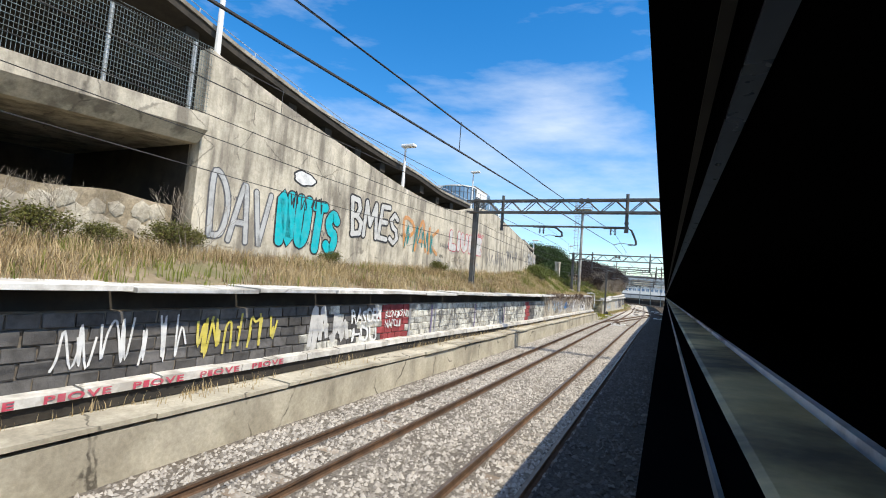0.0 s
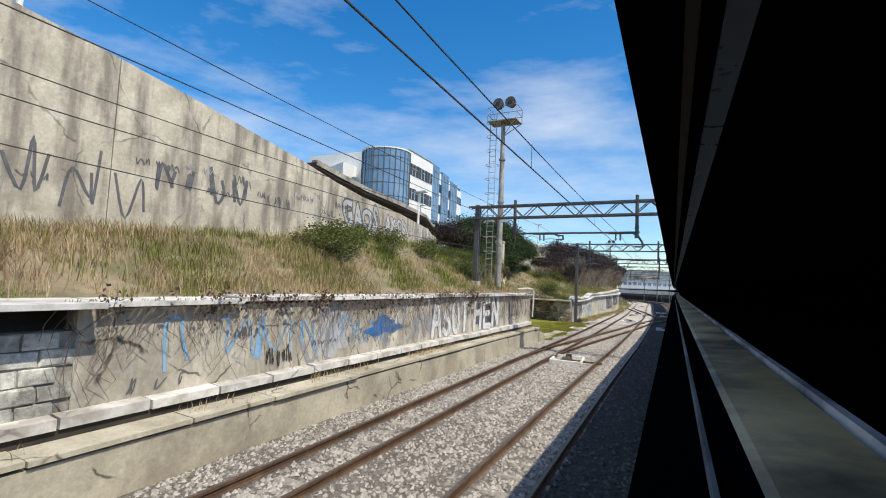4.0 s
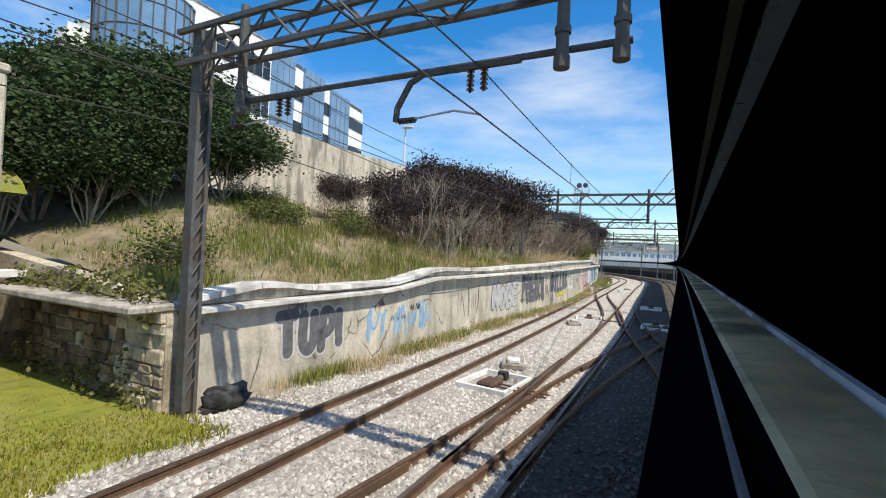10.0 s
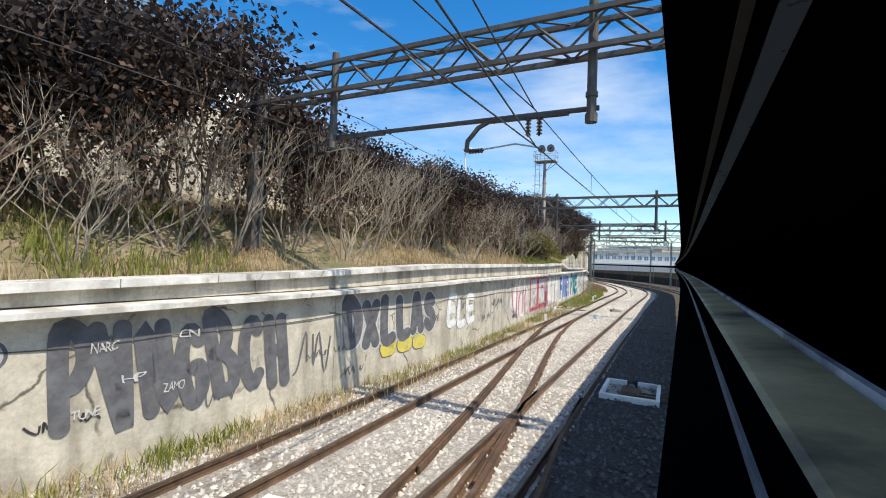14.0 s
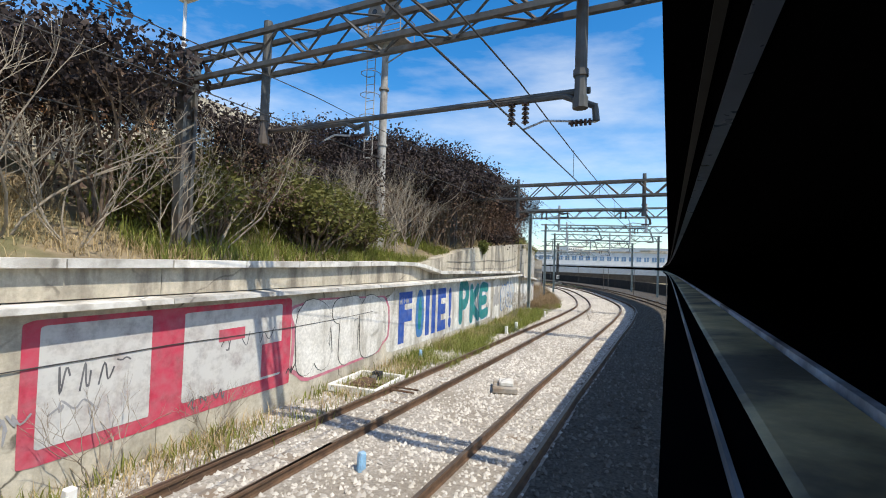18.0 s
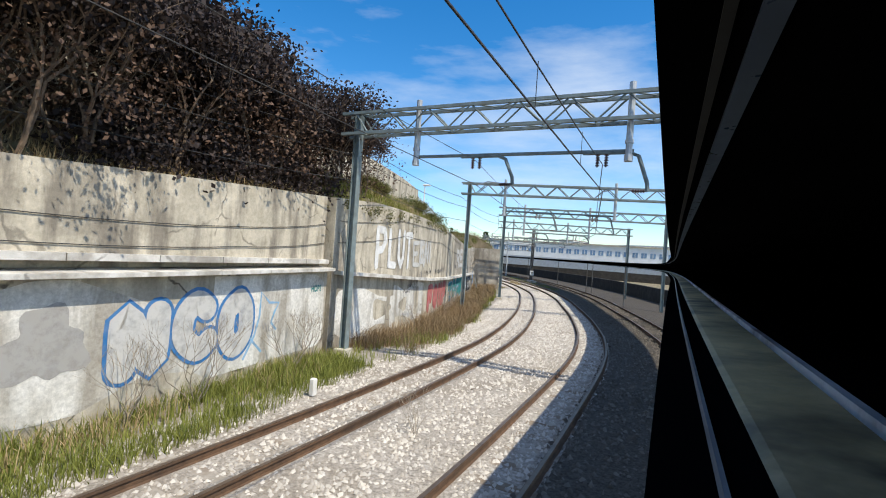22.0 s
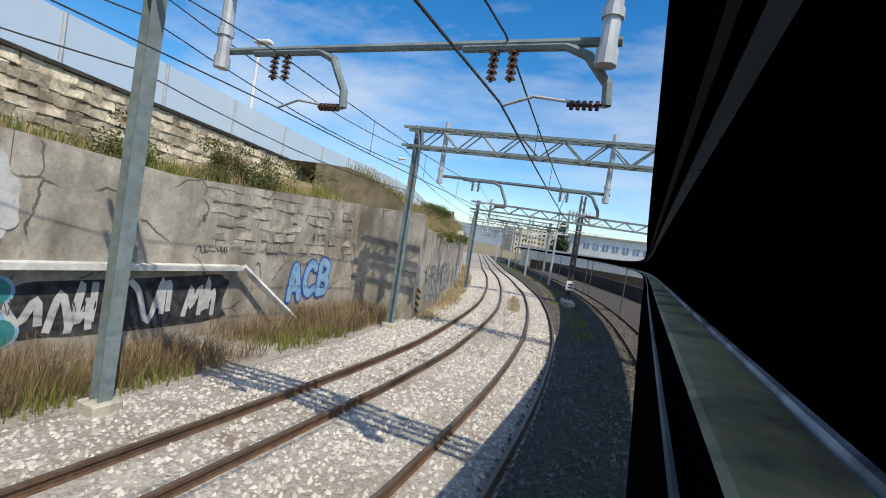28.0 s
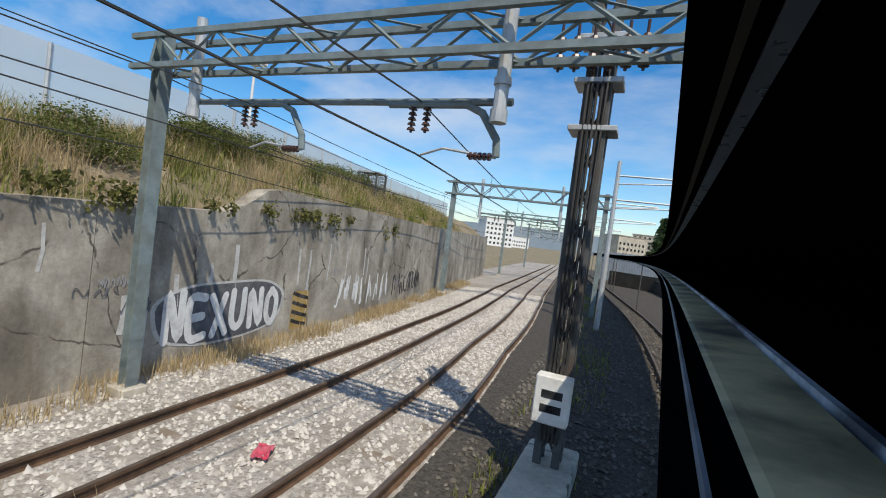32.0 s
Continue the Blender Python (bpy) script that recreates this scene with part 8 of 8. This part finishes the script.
meadow("bank_grass", "tall green and yellow grass on top of the wall", "grass_green", 3200, 173.8, 214, top_lo, top_hi, 0.12, 0.6, 0.010, 9, 34, clump=0.25, bend=1.1)
meadow("bank_straw", "dry seed heads in the bank grass", "grass_dry", 1200, 142, 172, top_lo, top_hi, 0.15, 0.55, 0.007, 8, 14, clump=0.35)
meadow("bank_straw", "dry seed heads in the bank grass", "grass_dry", 3200, 173.8, 214, top_lo, top_hi, 0.2, 0.75, 0.006, 9, 35, clump=0.35, bend=0.9)
meadow("foot_straw", "thin dry grass along the wall's foot", "grass_dry", 1800, 174, 214, lambda s: lin(s, WALL_F) - 0.9, lambda s: lin(s, WALL_F) - 0.06, 0.08, 0.4, 0.008, 8, 15, flat, clump=0.2)
meadow("verge_grass", "patchy grass on the verge by the mast", "grass_green", 1500, 176, 236, lambda s: 0.4, lambda s: min(1.8, lin(s, RAIL_NEAR) - 1.3), 0.05, 0.25, 0.012, 7, 16, lambda s, l: -0.16, clump=0.2)
between = lambda s: 0.5 * (lin(s, RAIL_NEAR) + lin(s, RAIL_FAR))
for k, (s_, r_) in enumerate(((181.0, 0.42), (182.9, 0.36), (184.6, 0.25))):
    meadow("dry_tuft", "dry grey-brown weed tuft in the ballast", "grass_dry", 34, s_ - r_, s_ + r_, lambda s: between(s) - 0.22, lambda s: between(s) + 0.2, 0.12, 0.5, 0.007, 8, 60 + k, lambda s, l: -0.13)
meadow("platform_weeds", "weeds in the joints of the platform", "grass_dry", 500, 0, 53, lambda s: 7.0, lambda s: lin(s, BACK) - 0.25, 0.05, 0.28, 0.008, 7, 17, lambda s, l: 0.6, clump=0.5)


def branch_out(bm, p, d, length, r, depth, rnd, tips):
    steps = 3 if depth > 1 else 2
    for k in range(steps):
        d = (d + Vector((rnd.uniform(-1, 1), rnd.uniform(-1, 1), rnd.uniform(-0.3, 0.6))) * 0.28).normalized()
        q = p + d * (length / steps)
        rod(bm, p, q, r * (1 - 0.2 * k / steps), r * (1 - 0.2 * (k + 1) / steps), n=5 if depth > 2 else 3, cap=False)
        p = q
        if depth < 2:
            tips.append((p.copy(), d.copy(), depth))
    if depth > 0:
        for _ in range(rnd.choice((2, 3, 3))):
            nd = (d + Vector((rnd.uniform(-1, 1), rnd.uniform(-1, 1), rnd.uniform(-0.2, 0.9))) * 0.75).normalized()
            branch_out(bm, p, nd, length * rnd.uniform(0.62, 0.8), r * 0.6, depth - 1, rnd, tips)


def leaf_quads(tips, per, size, spread, droop, seed, flat_=0.4):
    r = np.random.RandomState(seed)
    c = np.repeat(np.array([tuple(t[0]) for t in tips]), per, 0)
    n = len(c)
    c = c + r.normal(0, spread, (n, 3)) * [1, 1, 0.8]
    a = r.uniform(0, 6.283, n)
    dn = r.uniform(-droop, flat_, n)
    d = np.c_[np.cos(a) * np.cos(dn), np.sin(a) * np.cos(dn), np.sin(dn)]
    q = np.cross(d, r.normal(0, 1, (n, 3)))
    q /= np.linalg.norm(q, axis=1)[:, None] + 1e-9
    ln = (size * r.uniform(0.6, 1.4, n))[:, None]
    w = ln * 0.32
    v = np.stack([c, c + d * ln * 0.5 + q * w, c + d * ln, c + d * ln * 0.5 - q * w], 1).reshape(-1, 3)
    return v.tolist(), [(i, i + 1, i + 2, i + 3) for i in range(0, 4 * n, 4)]


HEIGHT = {}


def make_shrub(name, label, stems, height, leaf, leaf_mat, per, size, spread, droop, seed, lean=0.35, depth=3, thick=1.0, wood="bark", under=None):
    rnd = random.Random(seed)
    ob = thing(name, Vector((0, 0, -50 - seed)), label, "shrub")
    tips = []
    bm = bmesh.new()
    for k in range(stems):
        a = rnd.uniform(0, 6.28)
        d = Vector((math.cos(a) * lean, math.sin(a) * lean, 1)).normalized()
        branch_out(bm, Vector((math.cos(a) * 0.06, math.sin(a) * 0.06, -0.2)), d, height * 0.36, (0.02 + 0.006 * height) * thick, depth, rnd, tips)
    part("stem", bm, M[wood], ob)
    HEIGHT[ob.name] = sorted(t[0].z for t in tips)[int(len(tips) * 0.97)] + 0.15
    if leaf:
        use = [t for t in tips if t[0].z > height * leaf]
        v, f = leaf_quads(use, per, size, spread, droop, seed)
        link_mesh("crown", mesh_from("crown", v, f, M[leaf_mat]), None, ob)
    if under:
        use = [t for t in tips if t[0].z < height * 0.62]
        low = [(Vector((t[0].x * 1.2, t[0].y * 1.2, t[0].z * rnd.uniform(0.25, 1.0))), None, 0) for t in use for _ in range(2)]
        v, f = leaf_quads(low, under, size * 0.75, spread * 1.2, 1.4, seed + 1)
        link_mesh("dead_foliage", mesh_from("dead_foliage", v, f, M["leaf_brown"]), None, ob, "hanging dead brown leaves")
    return ob


DEAD = "tall shrub with dark withered leaves above bare pale stems"
proto = [make_shrub("withered_shrub", DEAD, 5, 3.9 + 0.3 * k, 0.40, "leaf_dead", 17, 0.128, 0.25, 1.3, 100 + k, wood="bark_brown", under=8) for k in range(4)]
bare = [make_shrub("bare_shrub", "bare dry shrub with pale tangled branches", 7, 2.9 + 0.3 * k, 0, "leaf_dead", 0, 0.1, 0.1, 1, 120 + k, 0.5, thick=0.5) for k in range(3)]
TOPS = [(76, 5.0), (79, 6.0), (82, 6.5), (86, 7.0), (88, 7.6), (90.5, 8.5), (92.4, 8.6), (94.5, 7.5), (99, 7.4), (104, 7.8), (109, 7.7), (114, 7.9), (117, 7.2), (120, 8.1), (124, 8.9), (126, 9.2), (129.5, 9.6), (133, 9.7), (136.5, 9.8), (139, 9.3), (141, 8.9)]
rnd = random.Random(42)
used = set()


def plant(pool, s, l, top=None, scale=1.0):
    ob = rnd.choice(pool)
    z = bank_z(s, l)
    k = scale if top is None else (top - z) / HEIGHT[ob.name]
    m = Matrix.Translation(W(s, l, z)) @ Matrix.Rotation(rnd.uniform(0, 6.28), 4, "Z") @ Matrix.Scale(k, 4)
    if ob.name not in used:
        used.add(ob.name)
        ob.matrix_basis = m
        return ob
    c = copy_thing(ob, m)
    c.matrix_basis = m
    return c


s = 80.3
while s < 142.2:
    hole = 115.2 < s < 118.6
    if not hole:
        for off in ((2.6, 4.4, 6.3) if s < 119 else (2.3, 3.8, 5.2) if s < 124 else (0.9, 2.2, 4.0)):
            b = lin(s, WALL_B) + off
            reach = lin(s, WALL_B) + 4.2
            plant(proto, s + rnd.uniform(-0.6, 0.6), b + rnd.uniform(-0.4, 0.4), 2.97 + (lin(s, TOPS) - 2.97) * min(1.05, b / reach) + rnd.uniform(-0.8, 0.15))
    s += 2.0 if s < 124 else 1.6
s = 81.0
while s < 132:
    plant(bare, s + rnd.uniform(-0.5, 0.5), lin(s, WALL_B) + rnd.uniform(1.2, 2.5), scale=rnd.uniform(0.75, 1.3))
    s += 0.95 if s < 119 else 0.5

r_ = random.Random(73)
pts_ = []
for _ in range(560):
    s = r_.uniform(131.5, 139.5)
    l = lin(s, WALL_B) + r_.uniform(0.35, 2.4)
    pts_.append((W(s, l, bank_z(s, l) + r_.uniform(0.0, 1.1)), None, 0))
v_, f_ = leaf_quads(pts_, 15, 0.12, 0.3, 1.2, 73)
tagged(new("withered_hedge", mesh_from("withered_hedge", v_, f_, M["leaf_dead"])), "dark withered leaves spilling over the wall top", "hedge", kind="stuff")
GREEN = make_shrub("evergreen_bush", "large dense dark green rounded bush", 9, 4.2, 0.06, "leaf_dark", 46, 0.15, 0.42, 0.6, 140, 0.5)
for s, l, sc in ((69.6, 16.4, 0.85), (70.6, 16.9, 0.95), (71.8, 16.2, 0.95), (72.6, 17.2, 1.1), (73.8, 16.4, 1.0), (74.6, 17.2, 1.1), (73.0, 15.2, 0.75), (71.2, 15.2, 0.7), (74.2, 15.0, 0.8), (75.2, 14.7, 0.75), (72.4, 19.0, 1.15), (73.6, 19.3, 1.2), (75.0, 16.2, 0.85)):
    plant([GREEN], s, l, scale=sc)
for s, l, top in ((68.3, 21.4, 8.3), (69.0, 21.9, 8.9), (69.6, 21.2, 8.8), (70.2, 20.6, 8.6), (68.9, 20.4, 8.2)):
    plant(proto, s, l, top)


def creeper(name, label, tab, s0, s1, z0, z1, n, mat, seed, off=0.12, size=0.12, per=14):
    r = random.Random(seed)
    pts = []
    for _ in range(n):
        s = r.uniform(s0, s1)
        if noise.noise(Vector((s * 0.9, 2.0, seed))) < -0.15:
            continue
        reach = (z1 - z0) * r.uniform(0.1, 1.0) * (0.6 + 0.7 * noise.noise(Vector((s * 1.7, 8.0, seed))))
        for j in range(5):
            pts.append((W(s, lin(s, tab) - off * r.uniform(0.3, 1.2), z1 - reach * j / 5), None, 0))
    v, f = leaf_quads(pts, per, size, 0.08, 1.5, seed)
    me = mesh_from(name, v, f, M[mat])
    return tagged(new(name, me), label, "creeper", kind="stuff")


r_ = random.Random(61)
pts_ = [(W(69.12 - r_.uniform(0, 0.12), r_.uniform(8.4, 13.6), r_.uniform(-0.2, 1.2) * r_.random()), None, 0) for _ in range(50)] + [(W(68.9 + r_.uniform(0, 0.6), r_.uniform(8.2, 13.8), r_.uniform(1.7, 2.2)), None, 0) for _ in range(120)]
v_, f_ = leaf_quads(pts_, 14, 0.11, 0.12, 1.2, 61)
tagged(new("wall_creeper", mesh_from("wall_creeper", v_, f_, M["leaf_olive"])), "brown and olive weeds over the stone return wall", "creeper", kind="stuff")
creeper("hanging_creeper", "brown dry creeper hanging over the stone ruin", RUIN, 55, 68.4, 2.9, 4.3, 110, "leaf_brown", 1)
creeper("hanging_creeper", "mass of dead brown creeper on the stone ruin", RUIN, 56.0, 60.0, 0.8, 4.3, 60, "leaf_brown", 9, 0.3, 0.1, 16)
r_ = random.Random(71)
v_, f_ = [], []
for k in range(760):
    s = r_.gauss(59.7, 0.5) if k < 560 else r_.uniform(55.2, 59.0)
    out_ = r_.uniform(0.1, 1.0) * (1.0 if k < 560 else 0.6)
    z, end = r_.uniform(2.2, 4.4) if k < 560 else r_.uniform(1.9, 2.6), r_.uniform(0.3, 2.6)
    w, q, drift = r_.uniform(0.0025, 0.0065), len(v_), r_.gauss(0, 0.06)
    n = max(3, int(abs(z - end) / 0.22))
    for i in range(n + 1):
        f = i / n
        s += drift + r_.gauss(0, 0.055)
        l = lin(s, RUIN) - 0.05 - out_ * math.sin(min(1.0, f * 1.6) * 1.57) + r_.uniform(-0.03, 0.03)
        zi = z + (end - z) * f
        v_ += [tuple(W(s - w, l, zi)), tuple(W(s + w, l - 0.01, zi))]
    f_ += [(q + 2 * i, q + 2 * i + 1, q + 2 * i + 3, q + 2 * i + 2) for i in range(n)]
tagged(new("hanging_vines", mesh_from("hanging_vines", v_, f_, M["grass_brown"])), "curtain of dry brown vines hanging over the ruin", "creeper", kind="stuff")
r_ = random.Random(72)
for k in range(46):
    bm = bmesh.new()
    c = r_.uniform(0.12, 0.34)
    bmesh.ops.create_icosphere(bm, subdivisions=2, radius=c)
    for v in bm.verts:
        v.co = Vector((v.co.x * 1.2, v.co.y, v.co.z * 0.75)) * (1 + 0.35 * noise.noise(v.co * 5 + Vector((k, 0, 0))))
    s, up_ = 55.0 + 3.2 * r_.random(), r_.random()
    whole("rubble_stone", bm, M["tufa_brown_and_shade"], "brown broken rubble stone below the ruin", "stone", "", "rubble below the ruin").matrix_basis = Matrix.Translation(W(s, lin(s, RUIN) - 0.1 - 1.6 * (1 - up_), -0.1 + 1.0 * up_)) @ Matrix.Rotation(r_.uniform(0, 6), 4, "Z")
creeper("hanging_creeper", "olive creeper on the top of the stone ruin", RUIN, 55, 68.4, 3.4, 4.45, 130, "leaf_olive", 2)
creeper("hanging_creeper", "dry brown creeper hanging over the platform wall", BACK, 32, 47, 1.6, 2.55, 60, "leaf_brown", 3, 0.2, 0.07, 7)
creeper("hanging_creeper", "dark ivy hanging over the concrete wall", WALL_B, 128.3, 129.7, 2.8, 4.0, 22, "leaf_green", 4, -0.06, 0.12, 12)
creeper("hanging_creeper", "dry plants hanging over the wall top", WALL_F, 176, 200, 2.2, 3.1, 50, "leaf_olive", 5, 0.1, 0.1, 9)
creeper("hanging_creeper", "dry plants over the curved wall's top", WALL_E, 139, 172, 3.6, 4.3, 110, "leaf_olive", 6, 0.1, 0.06, 8)
r_ = random.Random(88)
bm = bmesh.new()
for _ in range(430):
    s = r_.uniform(31.5, 53.2)
    l, z = lin(s, BACK) - 0.18, 2.5
    for j in range(r_.choice((2, 3, 3, 5))):
        q = (s + r_.uniform(-0.28, 0.28), l + r_.uniform(-0.03, 0.03), z - r_.uniform(0.1, 0.4))
        rod(bm, W(s, l, z), W(*q), 0.005, n=3, cap=False)
        s, l, z = q
whole("dry_vines", bm, M["bark_brown"], "thin dry vines hanging over the platform wall", "vines", "stuff")
LOW = make_shrub("green_bush", "leafy yellow-green bush on the bank", 9, 1.3, 0.12, "leaf_green", 13, 0.09, 0.26, 0.3, 150, 1.2, depth=2)
BROOM = make_shrub("broom_bush", "wispy olive-brown broom bush on the bank", 16, 2.2, 0.1, "leaf_olive", 9, 0.11, 0.16, -0.3, 151, 0.7, depth=2, wood="bark_brown")
spots = [(39 + rnd.uniform(0, 14), None) for _ in range(16)] + [(55 + rnd.uniform(0, 13), None) for _ in range(10)]
for s, _ in spots:
    l = rnd.uniform(lin(s, BACK) + 2.2, lin(s, TALL) - 0.6) if s < 54 else rnd.uniform(14.3, 15.8)
    plant([LOW], s, l, scale=rnd.uniform(0.45, 0.95))
for k in range(8):
    s = 70.5 + rnd.uniform(0, 9)
    plant([LOW], s, rnd.uniform(10.5, 15.0), scale=rnd.uniform(0.5, 1.0))
for k in range(17):
    plant([BROOM], 112.8 + rnd.uniform(0, 6.4), lin(115, WALL_B) + rnd.uniform(1.3, 4.4), scale=rnd.uniform(0.55, 1.25))
for k in range(20):
    s = 142.5 + rnd.uniform(0, 27)
    plant([BROOM], s, lin(s, WALL_E) + rnd.uniform(0.9, 2.6), scale=rnd.uniform(0.25, 0.5))
for k in range(7):
    s = 141 + rnd.uniform(0, 30)
    plant([LOW], s, lin(s, WALL_E) + rnd.uniform(0.8, 2.6), scale=rnd.uniform(0.4, 0.8))
for k in range(26):
    s = 175 + rnd.uniform(0, 28)
    plant([LOW], s, lin(s, WALL_F) + rnd.uniform(1.4, 2.8), scale=rnd.uniform(0.3, 0.7))
for s, l, sc in ((2.2, 11.2, 0.4), (3.4, 10.9, 0.5), (4.6, 11.3, 0.45), (5.6, 11.0, 0.35), (7.4, 11.3, 0.5), (21.5, 10.8, 0.4), (13.2, 11.0, 0.35), (8.0, 11.6, 0.4)):
    plant([BROOM], s, l, scale=sc)
for s, l in ((-1, 11.6), (2.5, 11.4), (3.3, 11.0), (5, 11.2), (7.6, 10.9), (24, 10.6), (50, 8.6)):
    plant(bare, s, l, scale=rnd.uniform(0.45, 0.65))
for s, l, sc in ((132.0, 7.8, 0.5), (133.4, 7.95, 0.6), (136.3, 8.2, 0.6), (137.2, 8.4, 0.5), (110.6, 6.85, 0.55), (112.4, 6.9, 0.4), (150.5, 8.7, 0.55), (152.0, 8.8, 0.5), (145.0, 8.5, 0.4), (134.5, 3.7, 0.28), (170.4, 3.3, 0.3), (173.2, 3.4, 0.25), (178.2, 3.9, 0.3), (176.0, 3.7, 0.25)):
    c = plant(bare, s, l, scale=sc)
    c.matrix_basis = Matrix.Translation((0, 0, -0.12 - c.matrix_basis.translation.z)) @ c.matrix_basis


def conifer(place, h, seed):
    rnd = random.Random(seed)
    t = thing("fir_tree", Vector(place), "dark green fir tree with drooping boughs", "tree", "far trees")
    bm = bmesh.new()
    rod(bm, (0, 0, 0), (0, 0, h), 0.22, 0.03, n=8)
    part("trunk", bm, M["bark"], t)
    tips = []
    z = h * 0.12
    while z < h:
        r = 0.34 * (h - z) + 0.15
        for k in range(9):
            a = rnd.uniform(0, 6.28)
            for j in range(1, 5):
                tips.append((Vector((math.cos(a) * r * j / 4, math.sin(a) * r * j / 4, z - 0.25 * r * (j / 4) ** 2)), None, 0))
        z += 0.32
    v, f = leaf_quads(tips, 7, 0.42, 0.16, 0.7, seed, 0.1)
    link_mesh("crown", mesh_from("crown", v, f, M["leaf_dark"]), None, t)


conifer((66.4, 236, -0.4), 9.5, 1)
conifer((70.5, 247, -0.4), 7.0, 2)
for k, (s, l) in enumerate(((243, 17), (258, 18))):
    t = copy_thing(LOW, Matrix.Translation(W(s, l, -0.4)))
    t.matrix_basis = Matrix.Translation(W(s, l, -0.4)) @ Matrix.Scale(2.0, 4)

# ---- sleepers and loose ballast ----
bm = bmesh.new()
box(bm, -0.11, 0.11, -0.95, 0.95, -0.26, -0.139, 0.02)
sm = bpy.data.meshes.new("sleeper")
bm.to_mesh(sm)
bm.free()
sm.materials.append(M["sleeper"])
for tr, tab, a, b in ((T_NEAR, RAIL_NEAR, 2.0, 96.0), (T_FAR, RAIL_FAR, 2.0, 96.0)):
    inv = tr.matrix_basis.inverted()
    s = a
    while s < b:
        ob = new("sleeper", sm)
        ob.parent = tr
        ob.matrix_basis = inv @ frame_at(s, lin(s, tab), 0)
        s += 0.66
    bm = bmesh.new()
    s = b
    while s < 230:
        box(bm, -0.11, 0.11, -0.95, 0.95, -0.26, -0.139, m=frame_at(s, lin(s, tab), 0))
        s += 0.66
    tagged(part("sleepers_beyond", bm, M["sleeper"], tr, local=False), kind="stuff")

def scatter_stones(seed, count, s0, s1, mat, label, in_shade=False):
    r = np.random.RandomState(seed)
    ss = r.uniform(s0, s1, count)
    line_ = [on_line(float(s)) for s in ss]
    cen = np.array([(p.x, p.y) for p, d in line_])
    dirs = np.array([(d.x, d.y) for p, d in line_])
    far_l = np.array([lin(float(s), RAIL_FAR) for s in ss])
    near_l = np.array([lin(float(s), RAIL_NEAR) for s in ss])
    lo = near_l - 0.62
    ll = r.uniform(-1.9, 2.2, count) if in_shade else lo + r.uniform(0.0, 1.0, count) * (far_l + np.where(ss < 56, 1.65, 2.2) - lo)
    if in_shade:
        ll = np.minimum(ll, lo + r.uniform(-0.1, 0.25, count))
    size = r.uniform(0.022, 0.052, count)
    zz = -0.15 + (0.022 if in_shade else 0.0) + size * 0.35 - 0.075 * np.clip(ll - far_l - 0.9, 0, 2)
    keep = (np.abs(np.abs(ll - far_l) - 0.5) > 0.10) & (np.abs(np.abs(ll - near_l) - 0.5) > 0.10)
    cen, dirs, ll, size, zz = cen[keep], dirs[keep], ll[keep], size[keep], zz[keep]
    n = len(ll)
    base = np.c_[cen[:, 0] - dirs[:, 1] * ll, cen[:, 1] + dirs[:, 0] * ll, zz]
    octa = np.array([(1, 0, -0.3), (-1, 0, -0.3), (0, 1, -0.3), (0, -1, -0.3), (0, 0, 0.75)], float)
    ang = r.uniform(0, 6.28, n)
    ca, sa = np.cos(ang), np.sin(ang)
    vs = octa[None] * size[:, None, None] * r.uniform(0.6, 1.4, (n, 5, 1)) + r.normal(0, 0.22, (n, 5, 3)) * size[:, None, None]
    vx = vs[:, :, 0] * ca[:, None] - vs[:, :, 1] * sa[:, None]
    vy = vs[:, :, 0] * sa[:, None] + vs[:, :, 1] * ca[:, None]
    vs = np.stack([vx, vy, vs[:, :, 2]], 2) + base[:, None]
    tri = np.array([(0, 2, 4), (2, 1, 4), (1, 3, 4), (3, 0, 4)])
    fs = (tri[None] + (np.arange(n) * 5)[:, None, None]).reshape(-1, 3)
    me = bpy.data.meshes.new("loose_stones")
    me.vertices.add(n * 5)
    me.vertices.foreach_set("co", vs.ravel())
    me.loops.add(len(fs) * 3)
    me.loops.foreach_set("vertex_index", fs.ravel().astype(np.int32))
    me.polygons.add(len(fs))
    me.polygons.foreach_set("loop_start", np.arange(0, len(fs) * 3, 3, dtype=np.int32))
    me.update(calc_edges=True)
    me.materials.append(M[mat])
    tagged(new("loose_stones", me), label, "ballast", kind="stuff")


scatter_stones(11, 84000, -1.0, 72.0, "stone_old", "loose brown and grey ballast stones")
scatter_stones(12, 118000, 66.0, 212.0, "stone_var", "loose angular grey and white ballast stones")
# These two scatters are coloured dark to carry the train's shadow.
scatter_stones(13, 30000, 0.0, 110.0, "stone_shade", "ballast stones beside the train, coloured dark for its shadow", True)
scatter_stones(14, 26000, 110.0, 212.0, "stone_mid", "ballast stones of the train's track, shadow put into their colour", True)
